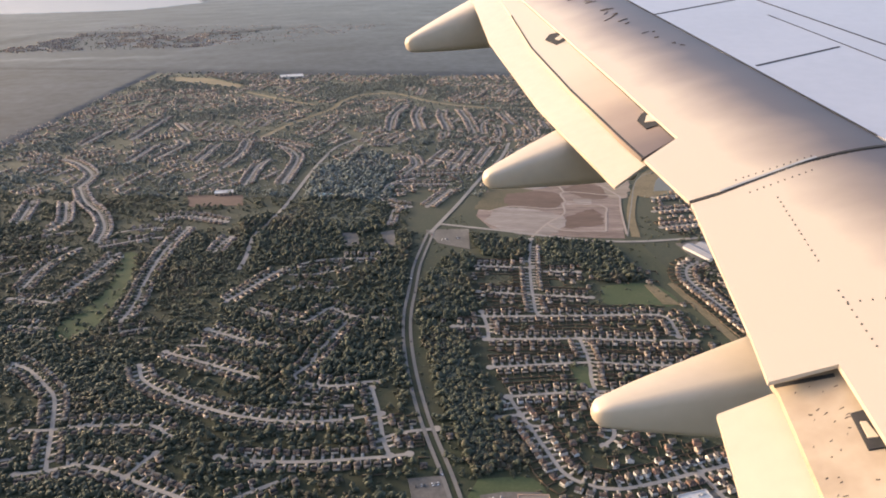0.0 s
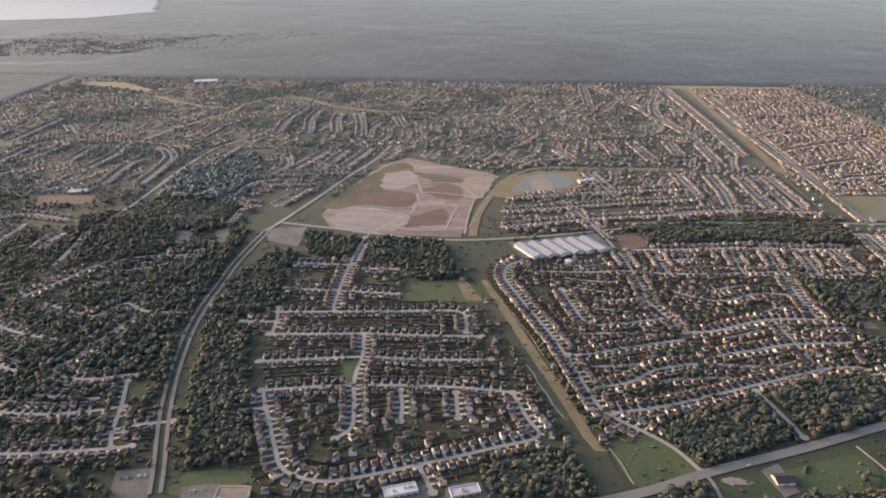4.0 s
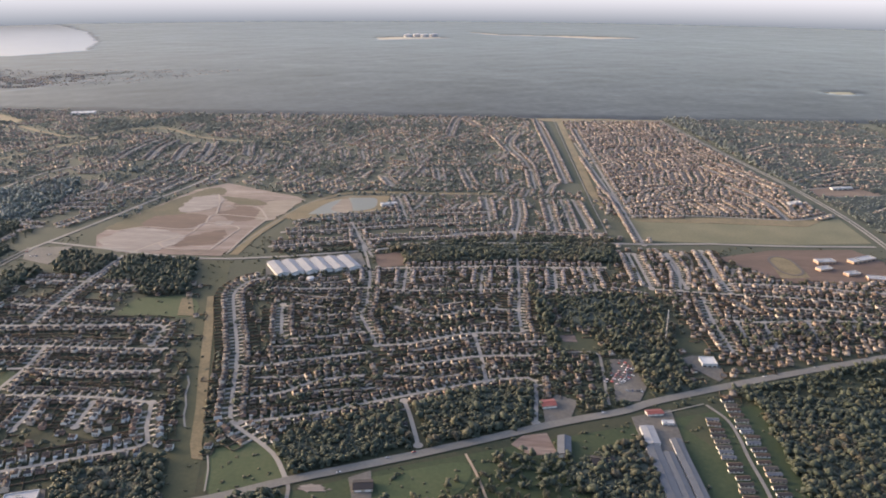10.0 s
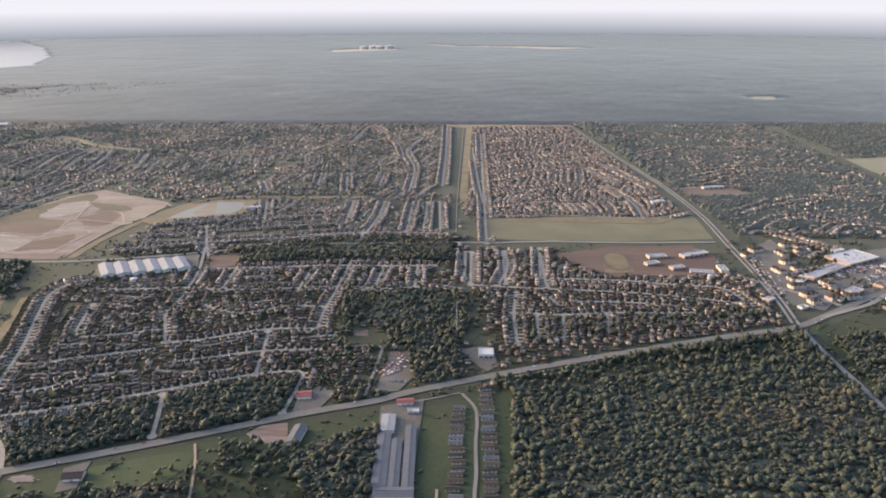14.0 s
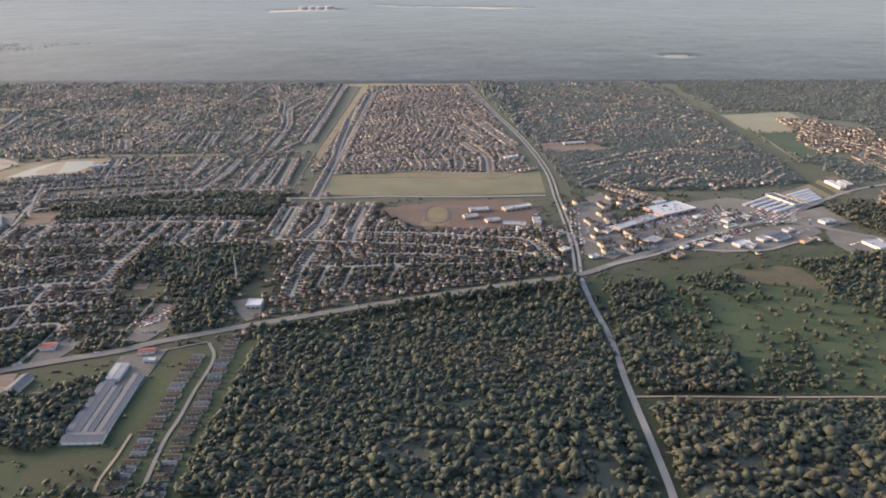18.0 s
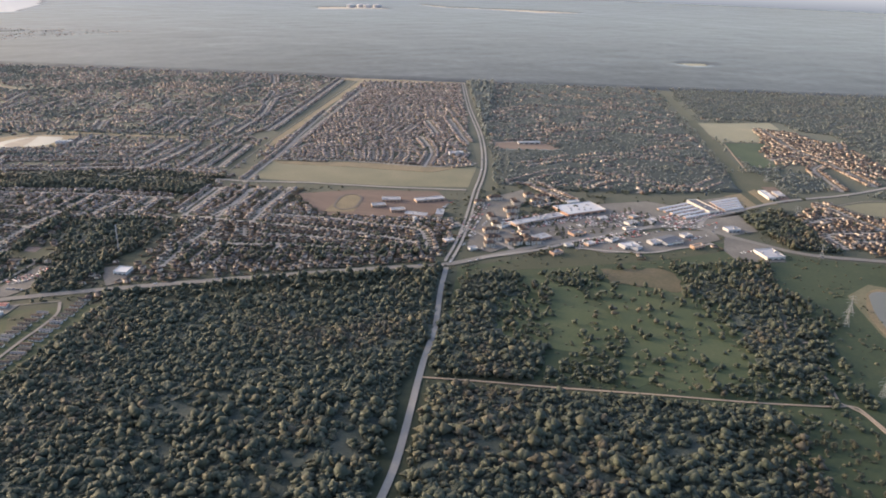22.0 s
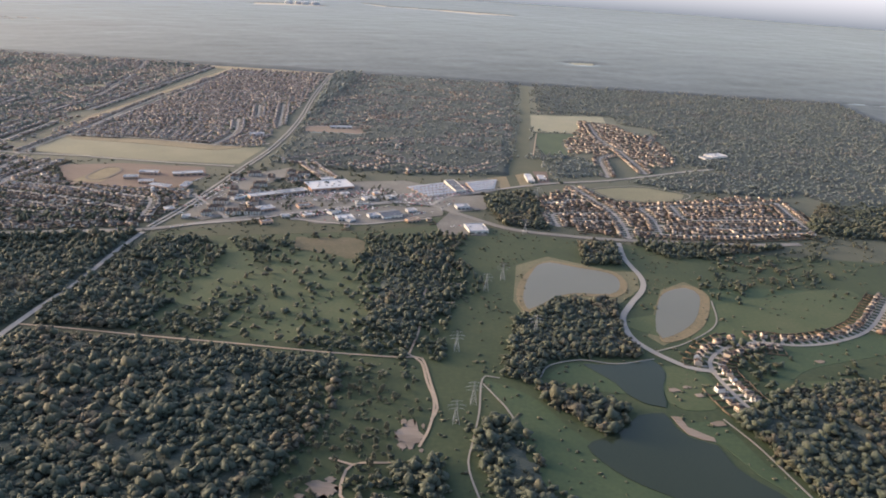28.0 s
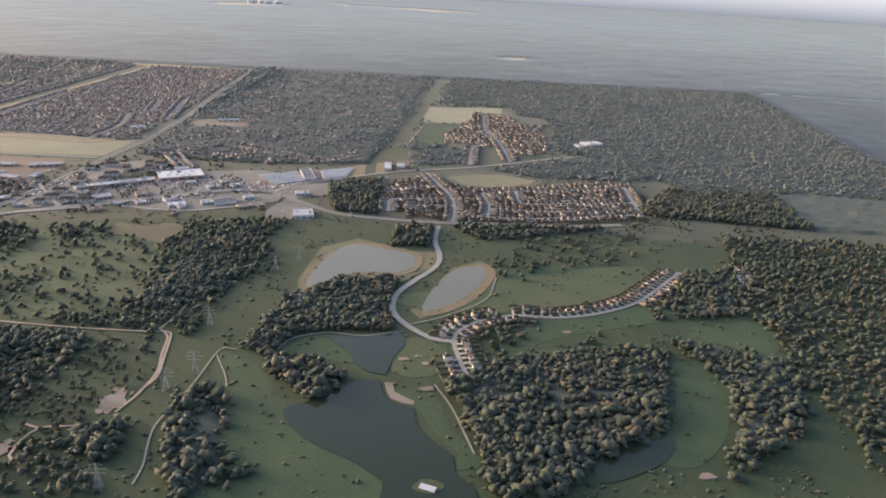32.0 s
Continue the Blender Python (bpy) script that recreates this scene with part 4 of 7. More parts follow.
wood(0.45, [(513, 463), (641, 494), (684, 511), (669, 531), (637, 512), (492, 496)])
wood(0.75, [(842, 482), (914, 513), (914, 402), (896, 358), (872, 367), (859, 416)])
wood(0.62, [(399, 548), (460, 552), (457, 505), (430, 492), (399, 488)])
wood(1.0, [(224, 302), (239, 309), (247, 308), (251, 279), (229, 277)])
wood(0.8, [(257, 298), (278, 300), (280, 280), (258, 279)])
wood(0.8, [(290, 302), (322, 309), (340, 306), (336, 283), (289, 281)])

NEAR_HOUSES = 200

# ---- houses ----
def house_shape(w, d, h, rise, wing, hip):
    """Plan size, wall height, roof rise; wing: how far a garage wing stands forward. Front faces -y. Returns wall and roof bmeshes."""
    walls, roof = bmesh.new(), bmesh.new()
    box(walls, -w / 2, -d / 2, 0, w / 2, d / 2, h)

    def hipped(x0, y0, x1, y1, z, up, inset, e=.13):
        x0, y0, x1, y1 = x0 - e, y0 - e, x1 + e, y1 + e
        lo = [roof.verts.new(p) for p in ((x0, y0, z), (x1, y0, z), (x1, y1, z), (x0, y1, z))]
        if x1 - x0 >= y1 - y0:
            m = (y0 + y1) / 2
            r = [roof.verts.new((x0 + inset, m, z + up)), roof.verts.new((x1 - inset, m, z + up))]
            fs = ((lo[0], lo[1], r[1], r[0]), (lo[1], lo[2], r[1]), (lo[2], lo[3], r[0], r[1]), (lo[3], lo[0], r[0]))
        else:
            m = (x0 + x1) / 2
            r = [roof.verts.new((m, y0 + inset, z + up)), roof.verts.new((m, y1 - inset, z + up))]
            fs = ((lo[1], lo[2], r[1], r[0]), (lo[2], lo[3], r[1]), (lo[3], lo[0], r[0], r[1]), (lo[0], lo[1], r[0]))
        for f in fs:
            if len(f) == 3 and inset < .4:      # a steep gable end, built as wall
                walls.faces.new([walls.verts.new(v.co) for v in f])
            else:
                roof.faces.new(f)
        roof.faces.new(lo[::-1])

    hipped(-w / 2, -d / 2, w / 2, d / 2, h, rise, hip * d / 2)
    if wing:
        box(walls, -w / 2 + .02, -d / 2 - wing, 0, -w / 2 + w * .45, -d / 2 + .1, h * .97)
        hipped(-w / 2 + .02, -d / 2 - wing, -w / 2 + w * .45, d * .1, h * .97, rise * .75, hip * w * .2)
    return walls, roof


KINDS = [(3.6, 2.9, 1.45, .8, .8, 1.0), (3.3, 3.1, 1.45, .9, .7, .16), (3.8, 2.8, 1.4, .75, .9, .7), (3.2, 3.0, 2.3, .8, .7, .16), (3.7, 3.0, 1.45, .85, 0, .14), (3.1, 3.3, 2.4, .8, .8, .8)]
SHAPES = []
for k in KINDS:
    wb, rb = house_shape(*k)
    joint = bmesh.new()
    for src, mi in ((wb, 0), (rb, 1)):
        for f in src.faces:
            nf = joint.faces.new([joint.verts.new(v.co) for v in f.verts])
            nf.material_index = mi
    wb.free(), rb.free()
    bmesh.ops.remove_doubles(joint, verts=joint.verts[:], dist=.0005)
    # lift the roof apart from the walls so each is a surface of its own
    bmesh.ops.split(joint, geom=[f for f in joint.faces if f.material_index == 1])
    SHAPES.append(arrays(joint))

rng = np.random.default_rng(7)
taken = {}


def free_spot(x, y, r):
    i, j = int(x // 6), int(y // 6)
    for a in (-1, 0, 1):
        for b in (-1, 0, 1):
            for (px, py, pr) in taken.get((i + a, j + b), ()):
                if (px - x) ** 2 + (py - y) ** 2 < (r + pr) ** 2:
                    return False
    return True


def take(x, y, r):
    taken.setdefault((int(x // 6), int(y // 6)), []).append((x, y, r))


HOUSES, DRIVES = [], []
for kind, line in STREETS:
    if kind != "street":
        continue
    lengths = [(b - a).length for a, b in zip(line, line[1:])]
    total = sum(lengths)
    for side in (1, -1):
        s = 3.0 + rng.random() * 2
        while s < total - 1.5:
            rest, i = s, 0
            while rest > lengths[i] and i < len(lengths) - 1:
                rest -= lengths[i]
                i += 1
            a, b = line[i], line[i + 1]
            p, d = a.lerp(b, min(1, rest / max(lengths[i], 1e-6))), (b - a).normalized()
            nrm = Vector((-d.y, d.x)) * side
            setback = 6.2 + rng.random() * .8
            c = p + nrm * setback
            ok = blocked.at(c.x, c.y) == 0 and covered.at(c.x, c.y) == 0 and woody.at(c.x, c.y) < .65 and free_spot(c.x, c.y, 2.25)
            for q in (c + d * 2.2, c - d * 2.2, c + nrm * 2, c - nrm * 2.2):
                ok = ok and blocked.at(q.x, q.y) == 0
            if ok:
                take(c.x, c.y, 2.25)
                turn = math.atan2(nrm.y, nrm.x) - math.pi / 2 + rng.normal(0, .03)
                k = int(rng.integers(len(KINDS)))
                HOUSES.append((c.x, c.y, turn, k, 1 if rng.random() < .5 else -1))
                m = p + nrm * (setback / 2 + .3) - d * side * 1.2
                DRIVES.append((m.x, m.y, turn, setback - 2.0))
            s += 4.9 + rng.random() * .7 if ok else 1.5


def suburb(outline, across, keep, trees, turn, wild=.22, back=5.4):
    """A loose quarter: winding parallel streets in broken lengths, houses on both sides, wooded patches and yard trees between."""
    SUBURBS.append((outline, trees))
    p = np.array(outline, float)
    lo, hi = p.min(0), p.max(0)
    m = Map(lo[0], lo[1], hi[0], hi[1], 4.0)
    m.paint(outline, 1)
    mid, reach = (lo + hi) / 2, float(np.hypot(*(hi - lo))) / 2
    cu, su = math.cos(math.radians(turn)), math.sin(math.radians(turn))
    lines, v = [], -reach
    while v < reach:
        u, run = -reach, []
        left = rng.uniform(30, 120)
        while u < reach:
            b = v + 12 * math.sin(u * .022 + v * .006) + 6 * math.sin(u * .05 + v * .03)
            q = Vector((mid[0] + cu * u - su * b, mid[1] + su * u + cu * b))
            fine = left > 0 and lo[0] < q.x < hi[0] and lo[1] < q.y < hi[1] and m.at(q.x, q.y) > 0 and wooded(q.x, q.y) < wild
            for a in ((0, 0), (8, 0), (-8, 0), (0, 8), (0, -8), (5, 5), (-5, -5)):
                fine = fine and blocked.at(q.x + a[0], q.y + a[1]) == 0 and covered.at(q.x + a[0], q.y + a[1]) == 0 and woody.at(q.x, q.y) < .5
            if fine:
                run.append(q)
            elif run:
                if len(run) > 6:
                    lines.append(run)
                run = []
            left -= 4
            if left < -rng.uniform(8, 30):
                left = rng.uniform(30, 120)
            u += 4
        if len(run) > 6:
            lines.append(run)
        v += across * rng.uniform(.9, 1.25)
    bm = bmesh.new()
    for run in lines:
        ribbon(bm, run, 2.5, .40)
    for run in lines:
        blocked.stroke(run, 1.6, 1)
    tagged(part("street", bm, ROADS["street"][2]), "pale winding streets of a residential quarter", "road", kind="structure")
    for run in lines:
        for side in (1, -1):
            s = rng.uniform(1, 4)
            while s < 4 * (len(run) - 1):
                k = int(s / 4)
                d = (run[k + 1] - run[k]).normalized()
                nrm = Vector((-d.y, d.x)) * side
                c = run[k].lerp(run[k + 1], s / 4 - k) + nrm * rng.uniform(back, back + .7)
                if rng.random() < keep and blocked.at(c.x, c.y) == 0 and covered.at(c.x, c.y) == 0 and woody.at(c.x, c.y) < .5 and free_spot(c.x, c.y, 2.35):
                    take(c.x, c.y, 2.35)
                    a = math.atan2(nrm.y, nrm.x) - math.pi / 2 + rng.normal(0, .05)
                    HOUSES.append((c.x, c.y, a, int(rng.integers(len(KINDS))), 1))
                    e = c - nrm * 3.2 - d * side * 1.2
                    DRIVES.append((e.x, e.y, a, 4.2))
                s += rng.uniform(5.2, 6.4)


def wooded(x, y):
    """Where the loose quarters keep patches of wood, from -1 to 1."""
    return noise.noise((x * .011, y * .011, 21)) + .4 * noise.noise((x * .03, y * .03, 5))


SUBURBS = []
suburb([(-620, 620), (-70, 620), (-60, 1320), (-560, 1330)], 18, .66, .034, 62)
suburb([(-60, 720), (430, 700), (440, 1330), (-60, 1330)], 18, .70, .032, 74)
suburb([(470, 760), (690, 760), (650, 1310), (480, 1310)], 14.6, 1.0, .004, 80, 2, 4.4)
suburb([(720, 690), (1000, 700), (1020, 960), (1230, 1330), (680, 1330)], 25, .6, .026, 20)
suburb([(-520, 280), (-60, 280), (-60, 620), (-560, 620)], 24, .6, .13, 20)
suburb([(-1000, 1500), (-420, 1640), (-240, 1950), (-900, 1900)], 24, .8, .004, 10)
suburb([(700, 540), (860, 610), (800, 690), (705, 690)], 22, .7, .014, 10)
suburb([(1060, 760), (1235, 720), (1240, 1000), (1080, 960)], 22, .9, .012, 75)
suburb([(155, 330), (300, 345), (470, 400), (470, 655), (170, 640)], 16.5, .95, .050, 4, 2, 5.0)
suburb([(480, 460), (690, 505), (690, 585), (480, 660)], 17, .9, .045, 80, 2, 5.0)


def crowd(outline, turn, tries, gap):
    """Fill what is left between the streets of a dense estate with more houses."""
    p = np.array(outline, float)
    lo, hi = p.min(0), p.max(0)
    m = Map(lo[0], lo[1], hi[0], hi[1], 3.0)
    m.paint(outline, 1)
    for x, y in zip(rng.uniform(lo[0], hi[0], tries), rng.uniform(lo[1], hi[1], tries)):
        if m.at(x, y) and covered.at(x, y) == 0 and woody.at(x, y) < .5 and free_spot(x, y, gap) and max(blocked.at(x + a, y + b) for a in (-2.6, 0, 2.6) for b in (-2.6, 0, 2.6)) == 0:
            take(x, y, gap)
            HOUSES.append((x, y, math.radians(turn + 90 * int(rng.integers(4))), int(rng.integers(len(KINDS))), 1))


crowd([(-40, 290), (160, 290), (150, 560), (-30, 560)], 3, 500, 2.5)
crowd([(20, 372), (46, 314), (68, 304), (166, 343), (156, 378)], -70, 110, 2.6)
crowd([(979, 590), (981, 648), (1004, 684), (1025, 659), (1081, 650), (1171, 698), (1200, 698), (1201, 598), (1113, 563), (1044, 557), (985, 569)], 12, 2600, 2.35)
crowd([(1014, 883), (1043, 1020), (1080, 1010), (1130, 915), (1130, 795), (1095, 792), (1065, 834), (1016, 832)], 20, 2200, 2.4)
crowd([(470, 760), (690, 760), (650, 1310), (480, 1310)], 80, 9000, 2.3)
crowd([(160, 655), (470, 640), (470, 850), (160, 850)], 0, 900, 2.6)
crowd([(480, 400), (690, 470), (690, 590), (480, 660)], 80, 4000, 2.5)
crowd([(155, 330), (300, 345), (470, 400), (470, 655), (170, 640)], 4, 1800, 2.6)
crowd([(-60, 720), (430, 850), (440, 1330), (-60, 1330)], 74, 1500, 2.6)
SUBURBS += [([(-40, 290), (150, 290), (150, 560), (-30, 560)], .022), ([(690, 520), (800, 520), (960, 600), (950, 700), (800, 680), (690, 660)], .020), ([(1000, 560), (1300, 560), (1300, 720), (1000, 720)], .006), ([(1050, 330), (1250, 330), (1250, 480), (1050, 480)], .008), ([(150, 660), (480, 660), (480, 850), (150, 850)], .0015)]

order = sorted(range(len(HOUSES)), key=lambda i: HOUSES[i][1])
near = set([i for i in order if 0 < HOUSES[i][0] < 1200][:NEAR_HOUSES])
for name, y0, y1, roofs, text in (("suburban_houses", 0, 560, DARK_ROOF, "many small suburban houses with dark brown shingle roofs"), ("distant_houses", 560, 9999, ROOF, "many small distant houses with shingle roofs paled by painted haze")):
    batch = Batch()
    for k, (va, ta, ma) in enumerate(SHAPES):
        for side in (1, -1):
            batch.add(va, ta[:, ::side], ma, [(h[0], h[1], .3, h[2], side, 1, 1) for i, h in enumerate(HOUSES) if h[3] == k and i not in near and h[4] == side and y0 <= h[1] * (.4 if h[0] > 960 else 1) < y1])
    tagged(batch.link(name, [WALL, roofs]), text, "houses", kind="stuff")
for h in HOUSES:
    blocked.disc(h[0], h[1], 2.0, 1)
# woods that close in round the streets of the looser quarters
wood(0.80, [(718, 700), (790, 690), (860, 690), (945, 720), (958, 790), (958, 1330), (650, 1330), (690, 1000), (712, 800)])
wood(0.30, [(-150, 270), (-22, 270), (-58, 420), (-60, 600), (-150, 560)])
wood(0.22, [(-560, 300), (-150, 270), (-150, 560), (-560, 600)])

bm = bmesh.new()
box(bm, -.85, -.5, 0, .85, .5, .40)
dv, dt, dm = arrays(bm)
batch = Batch()
batch.add(dv, dt, dm, [(x, y, 0, a, 1, ln, 1) for x, y, a, ln in DRIVES])
tagged(batch.link("driveways", [DRIVE]), "short pale concrete driveways in front of houses", "driveways", kind="stuff")

# back fences round the yards of the nearer quarters
bm = bmesh.new()
box(bm, -3.1, 7.0, 0, 3.1, 7.06, .95)
box(bm, -3.1, 1.0, 0, -3.04, 7.0, .95)
fv, ft, fm = arrays(bm)
batch = Batch()
batch.add(fv, ft, fm, [(h[0], h[1], 0, h[2], 1, 1, 1) for h in HOUSES if h[1] < 660 and h[0] > -60])
tagged(batch.link("yard_fences", [FENCE]), "weathered wooden fences between back yards", "fences", kind="stuff")

# ---- trees ----
def clump(verts, faces, centre, r, seed, squash=.8):
    """A rough eight-sided ball of leaves."""
    g = np.random.default_rng(seed)
    base = np.array([(1, 0, 0), (0, 1, 0), (-1, 0, 0), (0, -1, 0), (0, 0, 1), (0, 0, -1)], float)
    base += g.normal(0, .30, base.shape)
    a = g.random() * 6.28
    rot = np.array([[math.cos(a), -math.sin(a), 0], [math.sin(a), math.cos(a), 0], [0, 0, 1]])
    p = (base @ rot.T) * r * np.array([1, 1, squash]) + centre
    n = len(verts)
    verts.extend(p.tolist())
    for t in ((0, 1, 4), (1, 2, 4), (2, 3, 4), (3, 0, 4), (1, 0, 5), (2, 1, 5), (3, 2, 5), (0, 3, 5)):
        faces.append([n + i for i in t])


def crown(n, seed, size=(.28, .46)):
    """A crown about 1 across on a stem, reaching from .25 to 1.1 in height."""
    g = np.random.default_rng(seed)
    vs, fs = [], []
    for i in range(n):
        u, a = g.random(), g.random() * 6.283
        z = .34 + .66 * g.random() ** 1.1
        reach = .40 * math.sqrt(u) * math.sqrt(max(.1, 1 - ((z - .58) / .62) ** 2))
        clump(vs, fs, (reach * math.cos(a), reach * math.sin(a), z), g.uniform(*size) * .5 * (1 if n > 6 else 1.5), seed * 99 + i)
    return np.array(vs), np.array(fs), np.zeros(len(fs), int)


FINE = [crown(4, s, (.46, .66)) for s in range(8)]
MID = [crown(4, 20 + s, (.38, .54)) for s in range(6)]
LOW = [crown(2, 40 + s, (.58, .74)) for s in range(5)]

TREES = []
xs, ys = np.meshgrid(np.arange(PLAN[0], PLAN[2], 3.7), np.arange(PLAN[1], PLAN[3], 3.7), indexing="ij")
px, py = (xs + rng.uniform(-1.9, 1.9, xs.shape)).ravel(), (ys + rng.uniform(-1.9, 1.9, ys.shape)).ravel()
dens = woody.at(px, py)
far_off = (py > 690) & (px > 700)
open_wood = (dens < .7) | (py > 690)
ok = open_wood & (rng.random(px.shape) < np.where(dens < .7, dens * 1.35, dens * .97) * np.where(far_off, .72, 1)) & (blocked.at(px, py) == 0) & ((covered.at(px, py) == 0) | (dens > .85) | (rng.random(px.shape) < .28))
TREES += [(x, y, s * (.60 if y > 690 and x > 700 and q > .5 else 1 if q > .7 else .66)) for x, y, s, q in zip(px[ok], py[ok], rng.uniform(2.8, 5.5, ok.sum()), dens[ok])]
# closed woods on this side of the town: many slim crowns
xs, ys = np.meshgrid(np.arange(-560, 1330, 2.35), np.arange(188, 690, 2.35), indexing="ij")
px, py = (xs + rng.uniform(-1.1, 1.1, xs.shape)).ravel(), (ys + rng.uniform(-1.1, 1.1, ys.shape)).ravel()
dens = woody.at(px, py)
gaps = np.array([noise.noise((x * .035, y * .035, 41)) for x, y in zip(px, py)])
old = (py < 310) & (px > 560)        # older woods: larger crowns, with glades of undergrowth
ok = (dens >= .7) & (rng.random(px.shape) < dens * .97 * np.where(old, np.where(gaps < -.2, .25, .72), 1)) & (blocked.at(px, py) == 0) & ((covered.at(px, py) == 0) | (dens > .85) | (rng.random(px.shape) < .28))
TREES += [(x, y, s * (1.04 + .25 * noise.noise((x * .04, y * .04, 17))) * (1.32 if y < 310 and x > 560 else 1)) for x, y, s in zip(px[ok], py[ok], 1.9 + 1.9 * rng.random(ok.sum()) ** 1.6)]
for outline, density in SUBURBS:
    p = np.array(outline, float)
    lo, hi = p.min(0), p.max(0)
    n = int((hi[0] - lo[0]) * (hi[1] - lo[1]) * density)
    m = Map(lo[0], lo[1], hi[0], hi[1], 4.0)
    m.paint(outline, 1)
    qx, qy = rng.uniform(lo[0], hi[0], n * 2), rng.uniform(lo[1], hi[1], n * 2)
    patch = np.array([wooded(x, y) for x, y in zip(qx, qy)])
    good = (rng.random(n * 2) < np.clip(.40 + 1.6 * patch, .15, 1)) & (m.at(qx, qy) > 0) & (blocked.at(qx, qy) == 0) & (covered.at(qx, qy) == 0) & (woody.at(qx, qy) < .5)
    for x, y, s in zip(qx[good], qy[good], 1.4 + 2.3 * rng.random(good.sum()) ** 1.4):
        if free_spot(x, y, .8):
            TREES.append((x, y, s))
qx, qy = rng.uniform(PLAN[0], PLAN[2], 5200), rng.uniform(PLAN[1], 620, 5200)
good = (blocked.at(qx, qy) == 0) & (covered.at(qx, qy) == 1) & (rng.random(5200) < .12)
TREES += [(x, y, s) for x, y, s in zip(qx[good], qy[good], rng.uniform(1.5, 3.2, good.sum()))]

def plant(name, trees, shapes, mat, label, low=.8, high=1.25, wide=1.0, smooth=False):
    batch = Batch()
    k = rng.integers(len(shapes), size=len(trees))
    for i, (va, ta, ma) in enumerate(shapes):
        batch.add(va, ta, ma, [(x, y, -.15 * s, rng.random() * 6.28, s * wide * rng.uniform(.85, 1.2), s * wide * rng.uniform(.85, 1.2), s * rng.uniform(low, high)) for (x, y, s), q in zip(trees, k) if q == i])
    return tagged(batch.link(name, [mat], smooth), label, "trees", kind="stuff")


TREES.sort(key=lambda t: t[1])
alone = [i for i, t in enumerate(TREES) if 0 < t[0] < 1200 and woody.at(t[0], t[1]) < .5][:220]
LONE = [TREES[i] for i in alone]
keep = set(alone)
TREES = [t for i, t in enumerate(TREES) if i not in keep]
hue = [1.3 * noise.noise((x * .02, y * .02, 3)) + .26 * rng.normal() for x, y, s in TREES]
for low, high, mat, town, word in ((-9, .25, LEAF, HAZED_LEAF, "dark green"), (.25, .62, LEAF_OLIVE, HAZED_OLIVE, "olive green"), (.62, 9, LEAF_RUSSET, HAZED_RUSSET, "russet brown")):
    mine = [t for t, h in zip(TREES, hue) if low <= h < high]
    wild = [t for t in mine if t[1] < 640 and woody.at(t[0], t[1]) >= .3]
    yard = [t for t in mine if t[1] >= 640 or woody.at(t[0], t[1]) < .3]
    plant("near_woodland", [t for t in wild if t[1] < 430], FINE, mat, f"dense {word} broadleaf woodland canopy", .85, 1.35, 1.15, True)
    plant("middle_woodland", [t for t in wild if t[1] >= 430], LOW, mat, f"{word} woodland belt behind the nearer woods", 1.0, 1.5, 1.15, True)
    plant("yard_trees", [t for t in yard if t[1] < 430], MID, mat, f"{word} yard trees between houses", .8, 1.1, 1.15)
    plant("middle_trees", [t for t in yard if 430 <= t[1] < 700], MID, mat if word != "dark green" else LEAF, f"{word} trees among houses and in belts", .8, 1.2, 1.15)
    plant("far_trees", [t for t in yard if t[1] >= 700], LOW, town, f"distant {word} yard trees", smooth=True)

# ---- undergrowth that closes the gaps between the crowns ----
step = 5.0
gx, gy = np.meshgrid(np.arange(PLAN[0] + 10, PLAN[2] - 10, step), np.arange(PLAN[1] + 5, 1345, step), indexing="ij")
gx, gy = gx + rng.uniform(-.3, .3, gx.shape) * step, gy + rng.uniform(-.3, .3, gx.shape) * step
full = (blocked.at(gx, gy) == 0) & (covered.at(gx, gy) == 0)
for ox, oy in ((0, 0), (5, 0), (-5, 0), (0, 5), (0, -5)):
    full = full & (woody.at(np.clip(gx + ox, PLAN[0], PLAN[2] - 3), np.clip(gy + oy, PLAN[1], PLAN[3] - 3)) > .6)
tall = np.where((gy > 690) & (gx > 700), .75, np.where(gy < 430, 1.0, .95))
gz = np.where(full, rng.uniform(.9, 2.1, gx.shape) * tall, -.4)
idx = np.arange(gx.size).reshape(gx.shape)
a, b, c, d = idx[:-1, :-1], idx[1:, :-1], idx[1:, 1:], idx[:-1, 1:]
some = full[:-1, :-1] | full[1:, :-1] | full[1:, 1:] | full[:-1, 1:]
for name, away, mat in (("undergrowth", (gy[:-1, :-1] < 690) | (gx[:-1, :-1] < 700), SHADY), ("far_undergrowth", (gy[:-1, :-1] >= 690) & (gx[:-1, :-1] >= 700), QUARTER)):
    use = some & away
    batch = Batch()
    batch.v.append(np.stack([gx.ravel(), gy.ravel(), gz.ravel()], -1))
    batch.f.append(np.concatenate([np.stack([a[use], b[use], c[use]], -1), np.stack([a[use], c[use], d[use]], -1)]))
    batch.m.append(np.zeros(len(batch.f[0]), int))
    tagged(batch.link(name, [mat], True), "dense green undergrowth between woodland crowns", "undergrowth", kind="stuff")

# ---- shrubs and rough growth over open ground ----
SHRUB = []
for s_ in range(4):
    vs, fs = [], []
    for q in range(2):
        clump(vs, fs, (.45 * q, .2 * q, .3 - .08 * q), .55 - .15 * q, 700 + s_ * 5 + q, .7)
    SHRUB.append((np.array(vs), np.array(fs), np.zeros(len(fs), int)))
qx, qy = rng.uniform(-420, 1320, 42000), 200 + 470 * rng.random(42000) ** 1.2
patch = np.array([noise.noise((x * .03, y * .03, 9)) for x, y in zip(qx, qy)])
good = (blocked.at(qx, qy) == 0) & (rng.random(42000) < np.where(covered.at(qx, qy) > 0, .24, .35 + 1.2 * patch))
